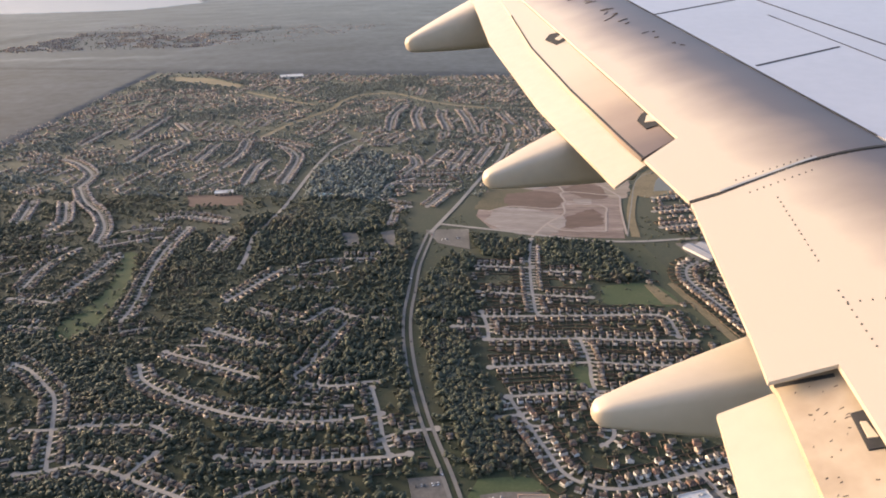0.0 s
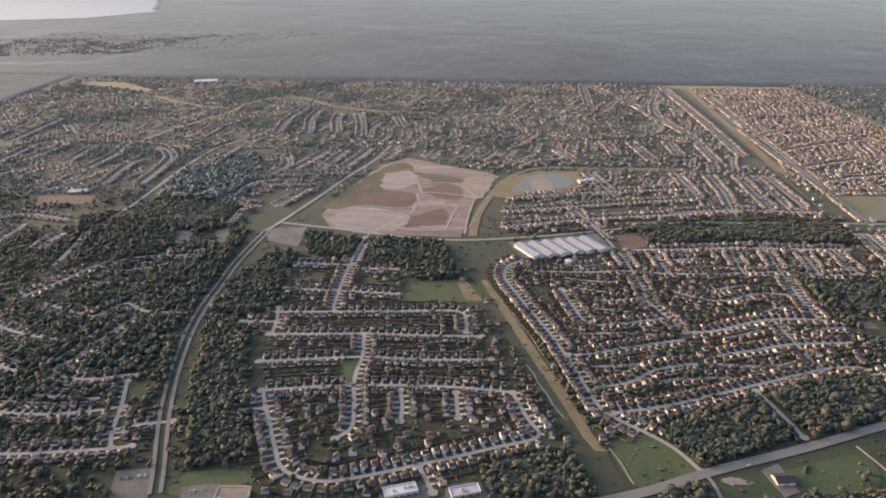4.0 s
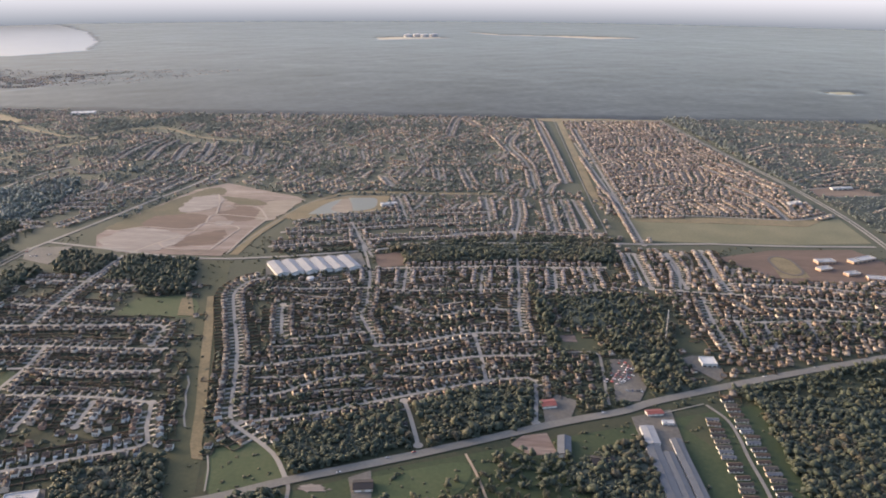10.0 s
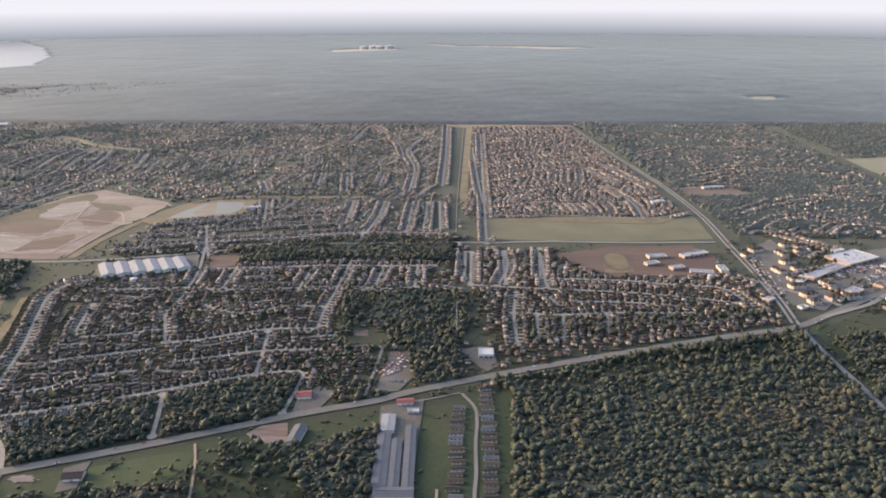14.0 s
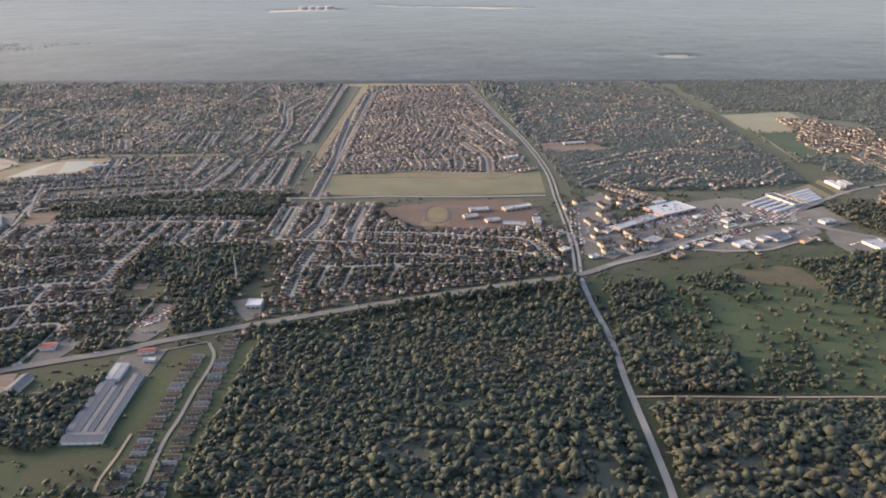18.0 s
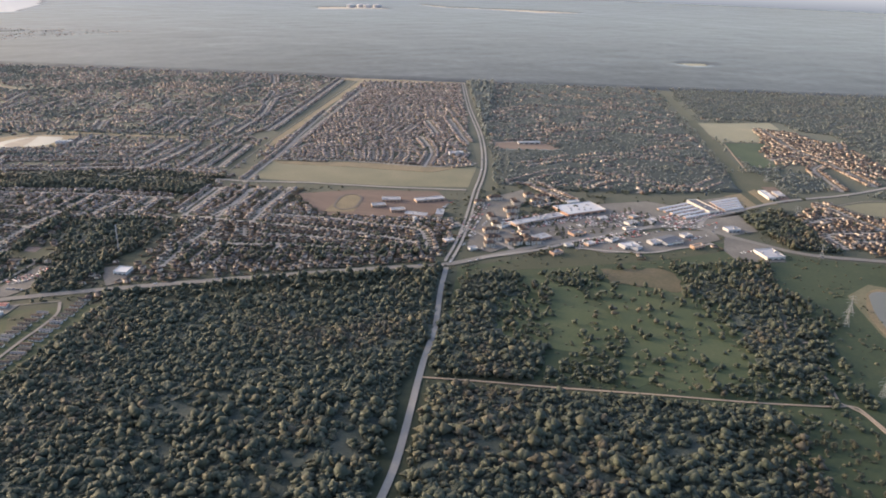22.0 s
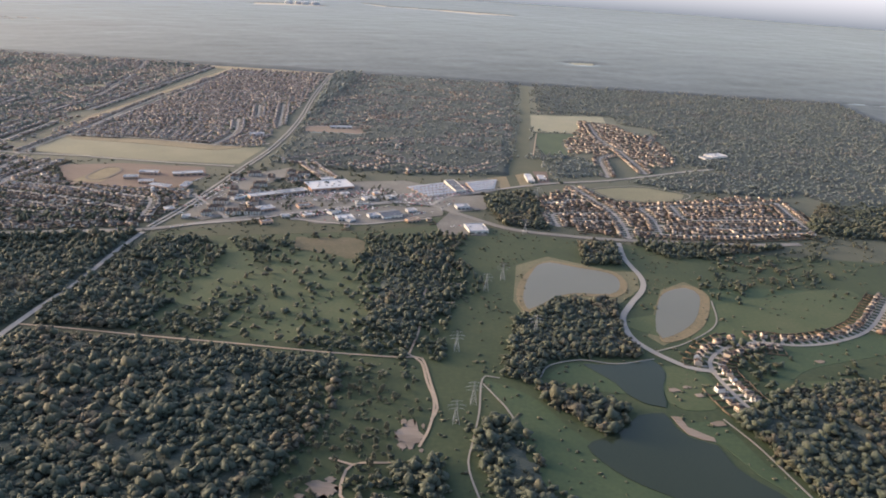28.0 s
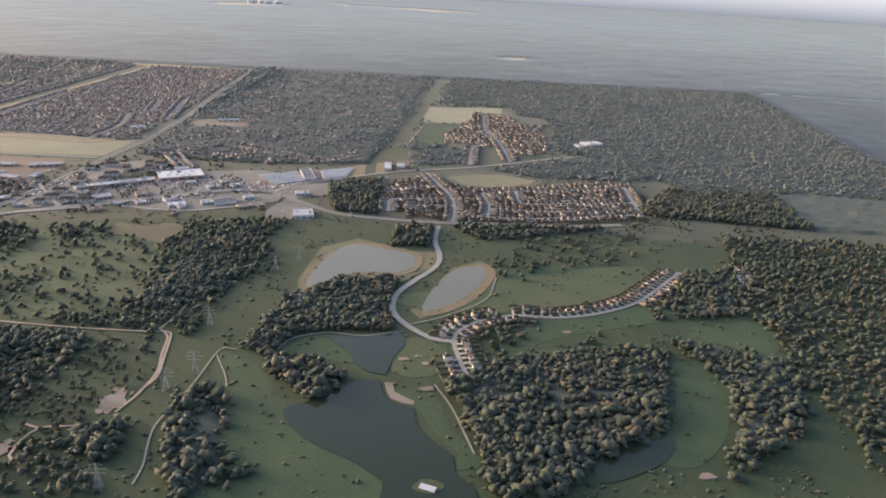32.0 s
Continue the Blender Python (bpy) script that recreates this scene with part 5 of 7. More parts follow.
plant("scrub", [(x, y, s) for x, y, s in zip(qx[good], qy[good], rng.uniform(.7, 2.2, good.sum()))], SHRUB, LEAF_OLIVE, "low scattered scrub and hedges over grass")

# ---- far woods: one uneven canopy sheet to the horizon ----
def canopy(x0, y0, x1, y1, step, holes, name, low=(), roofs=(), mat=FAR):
    xs, ys = np.arange(x0, x1 + step, step), np.arange(y0, y1 + step, step)
    gx, gy = np.meshgrid(xs, ys, indexing="ij")
    gx, gy = gx + rng.uniform(-.2, .2, gx.shape) * step, gy + rng.uniform(-.2, .2, gx.shape) * step
    gz = rng.uniform(1.6, 1.6 + .07 * step, gx.shape)
    gz = (gz + np.roll(gz, 1, 0) + np.roll(gz, 1, 1) + np.roll(gz, (1, 1), (0, 1))) / 4
    gz[:, 0], gz[:, -1], gz[0, :], gz[-1, :] = -.5, -.5, -.5, -.5
    m = Map(x0 - 50, y0 - 50, x1 + 50, y1 + 50, step)
    for h in holes:
        m.paint(h, 1)
    gz[m.at(gx, gy) > 0] = -1.5
    for h in low:
        m.paint(h, 2)
    gz[m.at(gx, gy) > 1] = .3
    for hx, hy in roofs:
        gz[(np.abs(gx - hx) < 4) & (gy - hy < 3) & (gy - hy > -9)] = .3
    idx = np.arange(gx.size).reshape(gx.shape)
    a, b, c, d = idx[:-1, :-1].ravel(), idx[1:, :-1].ravel(), idx[1:, 1:].ravel(), idx[:-1, 1:].ravel()
    batch = Batch()
    batch.v.append(np.stack([gx.ravel(), gy.ravel(), gz.ravel()], -1))
    batch.f.append(np.concatenate([np.stack([a, b, c], -1), np.stack([a, c, d], -1)]))
    batch.m.append(np.zeros(len(batch.f[0]), int))
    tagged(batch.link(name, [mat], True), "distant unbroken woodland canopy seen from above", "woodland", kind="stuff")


LAKE = [(-2700, 2280), (-1900, 2150), (-1300, 2130), (-1000, 2230), (-880, 2420), (-1000, 2760), (-1280, 3250), (-1800, 3900), (-2700, 4000)]
TOWN = [(-1054, 1560), (-915, 1420), (-619, 1480), (-495, 1889), (-603, 1800), (-996, 1773)]
RIVER = [(300, 3480), (420, 3330), (620, 3300), (820, 3180), (980, 3230), (940, 3275), (720, 3335), (430, 3375), (320, 3510)]
GLADE = [(1080, 1700), (1132, 1712), (1126, 1668), (1086, 1662)]
SANDS = [(-40, 3000), (235, 3130), (130, 3230), (-60, 3120)]
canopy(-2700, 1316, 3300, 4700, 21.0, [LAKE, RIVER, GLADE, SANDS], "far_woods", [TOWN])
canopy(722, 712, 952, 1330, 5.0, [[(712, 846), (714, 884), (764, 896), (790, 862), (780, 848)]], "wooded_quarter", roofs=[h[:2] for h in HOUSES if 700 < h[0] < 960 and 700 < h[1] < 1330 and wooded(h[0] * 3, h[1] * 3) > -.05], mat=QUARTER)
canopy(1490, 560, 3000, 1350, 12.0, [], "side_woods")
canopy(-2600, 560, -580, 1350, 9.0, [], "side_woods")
bm = bmesh.new()
prism(bm, [(p.x, p.y) for p in smooth_line(LAKE + LAKE[:1], 60)[:-1]], -.5, .6)
# the bright sky's reflection is put into the lake's pale base colour
tagged(part("lake", bm, material("sky_pale_lake_water", [(.17, .185, .19), (.21, .225, .23)], .002, rough=.45, scale2=.02)), "wide pale lake beyond the woods", "lake", kind="structure")
for outline, mat, nm in ((RIVER, COVER["fill"], "river_sand"), (GLADE, COVER["hay"], "glade"), (SANDS, COVER["fill"], "sand_pit")):
    bm = bmesh.new()
    prism(bm, outline, -.5, .5)
    tagged(part(nm, bm, mat), "pale clearing in the distant woods", "clearing", kind="structure")
# added ring that glows with painted haze all round, far beyond the woods
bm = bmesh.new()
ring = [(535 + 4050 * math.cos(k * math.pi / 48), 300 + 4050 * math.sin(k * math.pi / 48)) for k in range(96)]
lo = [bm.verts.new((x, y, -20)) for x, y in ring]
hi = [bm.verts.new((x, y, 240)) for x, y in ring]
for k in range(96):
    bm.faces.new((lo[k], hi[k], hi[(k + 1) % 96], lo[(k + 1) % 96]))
backdrop = tagged(part("backdrop", bm, HAZE), "glowing backdrop ring painted as pale haze at the horizon", "backdrop", kind="structure")
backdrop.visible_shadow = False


# ---- houses that the flight passes nearest, one by one ----
def mesh_of(name, bm, mat):
    me = bpy.data.meshes.new(name)
    bm.to_mesh(me)
    bm.free()
    me.materials.append(mat)
    return me


def boxmesh(name, size, mat):
    """A small panel with a bevelled rim, standing on its base, front towards -y."""
    bm = bmesh.new()
    w, d, h = size
    box(bm, -w / 2, -d, 0, w / 2, 0, h)
    bmesh.ops.bevel(bm, geom=bm.edges[:], offset=min(size) * .2, segments=1, affect='EDGES')
    return mesh_of(name, bm, mat)


HOUSE_WALL, HOUSE_ROOF = {}, {}
for k, spec in enumerate(KINDS):
    for w, (mat, word) in enumerate(WALLS):
        wb, rb = house_shape(*spec)
        HOUSE_WALL[k, w] = mesh_of("wall", wb, mat)
        rb.free()
    for r, (mat, word) in enumerate(SHINGLES):
        wb, rb = house_shape(*spec)
        HOUSE_ROOF[k, r] = mesh_of("roof", rb, mat)
        wb.free()
GARAGE = boxmesh("garage_door", (1.9, .05, .95), DOORW)
DOOR = boxmesh("front_door", (.42, .05, .92), material("stained_door", [(.12, .06, .04), (.22, .13, .09)], 2))
WINDOW = boxmesh("window", (.75, .04, .62), GLASS)
CHIMNEY = boxmesh("chimney", (.4, .4, 1.3), BRICK)
for i in sorted(near):
    x, y, turn, k, flip = HOUSES[i]
    w, d, h, rise, wing, hip = KINDS[k]
    wm, rm = int(rng.integers(4)), int(rng.integers(3))
    storey = "two-storey" if h > 2 else "single-storey"
    root = tagged(new("house"), f"{storey} {WALLS[wm][1]} house with {SHINGLES[rm][1]} shingle roof", "house", "suburban houses")
    root.matrix_basis = Matrix.Translation((x, y, .3)) @ Matrix.Rotation(turn, 4, 'Z') @ Matrix.Diagonal((flip, 1, 1, 1))
    wall = piece("wall", HOUSE_WALL[k, wm], root)
    roof = piece("roof", HOUSE_ROOF[k, rm], root)
    front = -d / 2 - wing - .005
    piece("garage_door", GARAGE, wall, pose(-w / 2 + w * .24, front, 0))
    piece("front_door", DOOR, wall, pose(w * .12, -d / 2 - .005, 0))
    piece("window", WINDOW, wall, pose(w * .34, -d / 2 - .005, .4))
    piece("window", WINDOW, wall, pose(-w * .25, d / 2 + .005, .4, 0, 0, 180))
    piece("window", WINDOW, wall, pose(w * .22, d / 2 + .005, .4, 0, 0, 180))
    if h > 2:
        piece("window", WINDOW, wall, pose(w * .25, -d / 2 - .005, 1.5))
        piece("window", WINDOW, wall, pose(-w * .1, -d / 2 - .005, 1.5))
    if i % 3 == 0:
        piece("chimney", CHIMNEY, roof, pose(w * .28, d * .22, h + .2))

# ---- single trees ----
CROWNS = []
for s in range(5):
    va, ta, ma = crown(46, 300 + s, (.20, .34))
    me = bpy.data.meshes.new("crown")
    me.from_pydata(va.tolist(), [], ta.tolist())
    me.materials.append((LEAF, LEAF_OLIVE)[s % 2])
    me.polygons.foreach_set("use_smooth", np.ones(len(ta), dtype=bool))
    CROWNS.append(me)


def limb(bm, a, b, ra, rb):
    a, b = Vector(a), Vector(b)
    q = (b - a).to_track_quat('Z', 'Y')
    ring = lambda c, r: [bm.verts.new(c + q @ Vector((r * math.cos(t * 1.047), r * math.sin(t * 1.047), 0))) for t in range(6)]
    lo, hi = ring(a, ra), ring(b, rb)
    for t in range(6):
        bm.faces.new((lo[t], lo[(t + 1) % 6], hi[(t + 1) % 6], hi[t]))
    bm.faces.new(hi)


bm = bmesh.new()
limb(bm, (0, 0, -.15), (0, 0, .5), .05, .032)
for a in range(5):
    limb(bm, (0, 0, .28 + .05 * a), (.25 * math.cos(a * 1.3), .25 * math.sin(a * 1.3), .6 + .05 * a), .022, .008)
TRUNK = mesh_of("trunk", bm, BARK)
for i, (x, y, s) in enumerate(LONE):
    k = int(rng.integers(len(CROWNS)))
    root = tagged(new("tree"), ("spreading dark green broadleaf tree standing in grass", "rounded olive green broadleaf tree standing in grass")[k % 2], "tree", "single trees")
    root.matrix_basis = pose(x, y, .1, 0, 0, rng.random() * 360) @ Matrix.Diagonal((s, s, s * rng.uniform(.85, 1.15), 1))
    piece("trunk", TRUNK, root)
    piece("crown", CROWNS[k], root)


# ---- large buildings ----
def building(name, label, x, y, angle, w, d, h, wall, roof, units=3, doors=3, category="building", group=""):
    """A flat-roofed block with a parapet, roof units, and a row of shop windows along the front (-y)."""
    root = tagged(new(name), label, category, group)
    root.matrix_basis = pose(x, y, 0, 0, 0, angle)
    bm = bmesh.new()
    box(bm, -w / 2, -d / 2, 0, w / 2, d / 2, h)
    shell = part("wall", bm, wall, root)
    bm = bmesh.new()
    box(bm, -w / 2 + .1, -d / 2 + .1, h, w / 2 - .1, d / 2 - .1, h + .12)
    deck = part("roof", bm, roof, root)
    for px, py, sx, sy in ((0, -d / 2, w, .3), (0, d / 2, w, .3), (-w / 2, 0, .3, d - .3), (w / 2, 0, .3, d - .3)):
        bm = bmesh.new()
        box(bm, px - sx / 2, py - sy / 2, h, px + sx / 2, py + sy / 2, h + .55)
        part("parapet", bm, WHITE if roof is WHITE or roof is GREYROOF else wall, deck)
    for k in range(units):
        bm = bmesh.new()
        ux, uy = rng.uniform(-.38, .38) * w, rng.uniform(-.3, .3) * d
        s = rng.uniform(.5, 1.1)
        box(bm, ux - s, uy - s * .7, h + .12, ux + s, uy + s * .7, h + .9)
        bmesh.ops.bevel(bm, geom=bm.edges[:], offset=.06, segments=1, affect='EDGES')
        part("roof_unit", bm, STEEL, deck)
    for k in range(doors):
        bm = bmesh.new()
        cx, ww = -w / 2 + w * (k + .5) / doors, w / doors * .6
        box(bm, cx - ww / 2, -d / 2 - .06, .1, cx + ww / 2, -d / 2 + .02, h * .55)
        part("shop_window", bm, GLASS, shell)
    return root


def gable_shed(name, label, x, y, angle, w, d, h, rise, wall, roof, doors=3, category="shed", group="", ridge_x=False):
    """A long shed with a pitched sheet roof; the ridge runs along y, or along x."""
    root = tagged(new(name), label, category, group)
    root.matrix_basis = pose(x, y, 0, 0, 0, angle)
    bm = bmesh.new()
    box(bm, -w / 2, -d / 2, 0, w / 2, d / 2, h)
    for sgn in (-1, 1):
        pts = [(-w / 2, sgn * d / 2, h), (w / 2, sgn * d / 2, h), (0, sgn * d / 2, h + rise)] if not ridge_x else [(sgn * w / 2, -d / 2, h), (sgn * w / 2, d / 2, h), (sgn * w / 2, 0, h + rise)]
        bm.faces.new([bm.verts.new(p) for p in pts])
    shell = part("wall", bm, wall, root)
    e, t = .25, .12
    for sgn in (-1, 1):
        bm = bmesh.new()
        if ridge_x:
            a = [(-w / 2 - e, sgn * (d / 2 + e), h - .05), (w / 2 + e, sgn * (d / 2 + e), h - .05), (w / 2 + e, 0, h + rise), (-w / 2 - e, 0, h + rise)]
        else:
            a = [(sgn * (w / 2 + e), -d / 2 - e, h - .05), (sgn * (w / 2 + e), d / 2 + e, h - .05), (0, d / 2 + e, h + rise), (0, -d / 2 - e, h + rise)]
        lo = [bm.verts.new(p) for p in a]
        hi = [bm.verts.new((p[0], p[1], p[2] + t)) for p in a]
        bm.faces.new(hi), bm.faces.new(lo[::-1])
        for q in range(4):
            bm.faces.new((lo[q], lo[(q + 1) % 4], hi[(q + 1) % 4], hi[q]))
        bmesh.ops.recalc_face_normals(bm, faces=bm.faces[:])
        part("roof_slope", bm, roof, root)
    bm = bmesh.new()
    box(bm, -.2 if not ridge_x else -w / 2 - e, -d / 2 - e if not ridge_x else -.2, h + rise + .03, .2 if not ridge_x else w / 2 + e, d / 2 + e if not ridge_x else .2, h + rise + .2)
    part("ridge_cap", bm, roof, root)
    for k in range(doors):
        bm = bmesh.new()
        cx = -w / 2 + w * (k + .5) / doors
        box(bm, cx - w / doors * .3, -d / 2 - .06, 0, cx + w / doors * .3, -d / 2 + .01, h * .7)
        part("door", bm, DOORW, shell)
    return root


building("superstore", "large store with flat white roof and terracotta walls", 793, 633, 30, 38, 24, 2.5, RUSTWALL, WHITE, 9, 5, "store")
building("store_entrance", "raised white entrance block of the large store", 788, 648.5, 30, 12, 5, 3.3, WALLS[2][0], WHITE, 1, 2, "store")
building("shop_row", "long low brick shop row with grey flat roof", 757, 599, 37, 50, 8, 2.2, BRICK, GREYROOF, 12, 14, "shops")
building("restaurant", "square orange brick restaurant with white roof edge", 759, 557, 40, 13, 8.5, 2.0, RUSTWALL, GREYROOF, 4, 4, "restaurant")
building("restaurant", "small tan restaurant with terracotta front on a paved lot", 787, 571, 35, 12, 8, 1.9, BRICK, BLUEGREY, 3, 3, "restaurant")
building("bank", "small cream building with grey roof among parked cars", 833, 604, 33, 10, 7, 1.8, WALLS[2][0], GREYROOF, 2, 3, "bank")
building("garage_shop", "white flat-roofed shop beside the highway", 824, 549, 29, 13, 8, 2.1, WHITE, WHITE, 2, 4, "shop")
building("garage_shop", "low white shop with several roof units", 845, 560, 31, 10, 7, 1.9, WHITE, GREYROOF, 3, 3, "shop")
gable_shed("market_hall", "blue-grey sheet roofed hall beside the highway", 856, 566, 37, 17, 14, 2.2, .9, WALLS[3][0], BLUEGREY, 4, "hall", ridge_x=True)
building("petrol_shop", "small white shop near the road fork", 872, 580, 33, 8, 6, 1.7, WHITE, GREYROOF, 2, 2, "shop")
building("depot", "grey-white flat-roofed depot on a concrete yard", 926, 547, 18, 15, 17, 2.0, WALLS[2][0], GREYROOF, 3, 3, "depot")
building("church", "white L-shaped church building in a tan field", 970, 706, 8, 6.5, 24, 2.2, WALLS[2][0], WHITE, 2, 2, "church")
building("church_hall", "low hall with dark roof next to the church", 982, 711, 8, 7, 14, 1.9, WALLS[1][0], GREYROOF, 1, 2, "hall")
building("store_house", "blue-grey roofed storage office between storage rows", 902, 660, 22, 10, 34, 2.1, WALLS[2][0], BLUEGREY, 2, 3, "store")
building("corner_shop", "cream corner shop with bright white side wall", 912, 600, 20, 11, 8, 2.2, WHITE, GREYROOF, 3, 3, "shop")
for k in range(10):
    f = (k % 5 + .5) / 5
    ax, ay, bx, by = (859 + 23 * f, 648 - 25 * f, 889 + 17 * f, 671 - 31 * f) if k < 5 else (911 + 8 * f, 676 - 26 * f, 939 - 2 * f, 695 - 34 * f)
    gable_shed("storage_row", "long white roofed row of storage units", (ax + bx) / 2, (ay + by) / 2, math.degrees(math.atan2(by - ay, bx - ax)), math.hypot(bx - ax, by - ay), 3.2, 1.3, .3, BRICK, WHITE, 9, "storage units", "storage rows", True)
for k in range(6):
    off = -29 + 11.4 * k
    a = radians(17.7)
    gable_shed("warehouse_bay", "white sheet-metal warehouse bay with shallow pitched roof", 206.3 + off * math.cos(a), 596 + off * math.sin(a), 17.7 + 12, 10.2, 30, 2.6, 1.3, WALLS[3][0], SHEET, 2, "warehouse", "warehouse bays")
a0 = radians(1.8)
for u, v, w, d, h, mat in ((-7.0, -5, 6.6, 46, 1.9, BLUEGREY), (-.5, -8, 5.0, 40, 1.7, BLUEGREY), (6.2, -2, 5.2, 52, 1.7, BLUEGREY), (-6.0, 27, 7.0, 16, 2.0, SHEET)):
    gable_shed("long_shed", "long blue-grey sheet roofed storage shed", 434.6 + u * math.cos(a0) - v * math.sin(a0), 335.2 + u * math.sin(a0) + v * math.cos(a0), 1.8, w, d, h, .25, WALLS[3][0], mat, 2, "shed", "long sheds")
gable_shed("cross_shed", "wide cream fronted shed closing the yard of long sheds", 434.6 + 34 * math.sin(a0), 337.2 - 34 * math.cos(a0), 1.8, 18, 7, 2.1, .8, WALLS[2][0], BLUEGREY, 5, "shed", ridge_x=True)
gable_shed("fuel_canopy", "red canopy roof beside the highway", 435, 385, 10, 9, 4.5, 1.6, .4, WHITE, REDROOF, 3, "canopy", ridge_x=True)
building("white_shop", "small bright white flat-roofed shop in a shed yard", 440, 375, 2, 6, 3, 1.5, WHITE, WHITE, 1, 2, "shop")
building("white_roof_hall", "single hall with bright white flat roof on a concrete yard", 480.7, 446, 0, 9, 9.5, 2.0, WALLS[3][0], WHITE, 0, 3, "hall")
gable_shed("barn", "grey sheet roofed barn beside a sandy yard", 382.5, 349.6, -5.6, 6.5, 16, 2.2, .9, WALLS[1][0], BLUEGREY, 2, "barn")
gable_shed("red_roof_store", "roadside store with red sheet roof", 378, 391, 11, 8, 7, 1.7, .7, WALLS[2][0], REDROOF, 3, "store", ridge_x=True)
gable_shed("dark_roof_house", "large old house with dark shingle roof among trees", 400, 338, 1, 11, 8, 1.8, 1.3, WALLS[1][0], SHINGLES[0][0], 2, "house", ridge_x=True)
gable_shed("roadside_house", "large house with green-grey roof beside a concrete drive", 286, 313, 8, 9, 7, 1.8, 1.1, WALLS[1][0], SHINGLES[0][0], 2, "house", ridge_x=True)
gable_shed("roadside_house", "long dark-roofed house on a tan yard by the highway", 224, 285, -10, 10, 6, 1.7, 1.0, WALLS[2][0], SHINGLES[1][0], 2, "house", ridge_x=True)
building("roadside_shop", "long white flat-roofed shop by a side street", 104, 294.5, 20, 15.5, 6.4, 1.8, WHITE, WHITE, 3, 5, "shop")
building("roadside_shop", "tan roofed shop on a concrete lot", 134, 296, 18, 14, 6, 1.7, WALLS[1][0], GREYROOF, 3, 4, "shop")
building("tan_roof_shop", "broad shop with tan flat roof beside the avenue", 27, 285, 3, 15, 13, 2.0, BRICK, COVER["fill"], 4, 4, "shop")
for x, y, a, w, d in ((663, 640, 26, 26, 7), (657, 596, -10, 18, 7), (640, 606, 20, 12, 6), (622, 616, 20, 12, 6), (676, 604, 90, 14, 6), (630, 634, 10, 16, 7)):
    building("school_block", "low school block with pale flat roof and brick walls", x, y, a, w, d, 1.9, BRICK, GREYROOF, 3, 5, "school", "school blocks")
building("old_school", "school building with pale roof on reddish ground", -260, 712, 14, 18, 9, 2.0, BRICK, WHITE, 4, 4, "school")
building("far_hall", "broad pale hall near the woodland edge", -331, 1297, 18, 38, 20, 3, WALLS[2][0], WHITE, 3, 3, "hall")
for x, y in ((669, 809), (676, 813), (243, 776), (251, 779)):
    building("white_block", "plain white block standing among roofs", x, y, 20, 8, 6, 3, WHITE, WHITE, 1, 1, "building", "white blocks")
building("far_complex", "broad pale building complex behind the estates", 1182, 858, 30, 22, 14, 3, WALLS[2][0], WHITE, 5, 4, "building")
building("far_complex_wing", "low pale wing of the building complex", 1168, 846, 30, 10, 10, 2.4, WALLS[2][0], GREYROOF, 2, 2, "building")
building("long_hall", "long low pale hall on reddish ground among woods", 752, 881, 14, 26, 5, 1.9, WALLS[2][0], WHITE, 2, 4, "hall")
building("club_house", "low club house with a blue-green sheet roof among trees", -157, 709, 10, 13, 8, 2.0, WALLS[2][0], material("blue_green_sheet", [(.10, .22, .23), (.15, .28, .28)], .4, rough=.5), 1, 3, "club house")
for k in range(6):
    gable_shed("terrace_house", "pale terrace house in a long straight row", -52 + 8.6 * k, 834 - 4.1 * k, -25.5, 7.6, 5, 2.0, 1.0, WALLS[2][0], SHINGLES[1][0], 2, "house", "terrace houses", True)


for k, (x, y) in enumerate([(779, 543), (795, 549), (813, 561), (830, 590), (837, 620), (850, 611), (862, 563), (876, 556), (829, 545), (811, 613), (769, 526), (729, 580), (708, 525), (689, 539)]):
    building("small_shop", ("cream shop with a flat grey roof on a paved lot", "brick shop with a flat pale roof on a paved lot", "grey shop with a white roof edge on a paved lot")[k % 3], x, y, 25 + 12 * (k % 3), 6 + 1.5 * (k % 4), 4.5 + k % 3, 1.6 + .2 * (k % 3), (WALLS[2][0], BRICK, WALLS[3][0])[k % 3], (GREYROOF, WHITE, BLUEGREY, COVER["fill"])[k % 4], 2, 3, "shop", "small shops")


def mobile_home(x, y, angle, k):
    """A long narrow home with a low pitched roof, a side porch and windows."""
    w, d, h = 2.3, rng.uniform(6.2, 7.6), 1.15
    root = gable_shed("mobile_home", ("cream", "grey", "pale tan")[k % 3] + " narrow mobile home with a low sheet roof", x, y, angle, w, d, h, .35, (WALLS[2][0], WALLS[3][0], WALLS[1][0])[k % 3], (SHINGLES[2][0], SHINGLES[0][0], SHINGLES[1][0], BLUEGREY)[k % 4], 0, "mobile home", "mobile homes")
    bm = bmesh.new()
    box(bm, w / 2, -1, .1, w / 2 + .9, .8, .35)
    part("porch", bm, FENCE, root)
    for v in (-.3, .05, .3):
        piece("window", WINDOW, root, pose(-w / 2 - .005, v * d, .35, 0, 0, -90))
    piece("front_door", DOOR, root, pose(w / 2 + .005, -.2, .05, 0, 0, 90))


for row, (x, y0, y1) in enumerate(((463.5, 262, 384), (480.0, 260, 402))):
    y = y0
    while y < y1:
        mobile_home(x + rng.normal(0, .7), y, 90 + rng.normal(2, 2.5), int(rng.integers(12)))
        y += rng.uniform(4.2, 6.0)


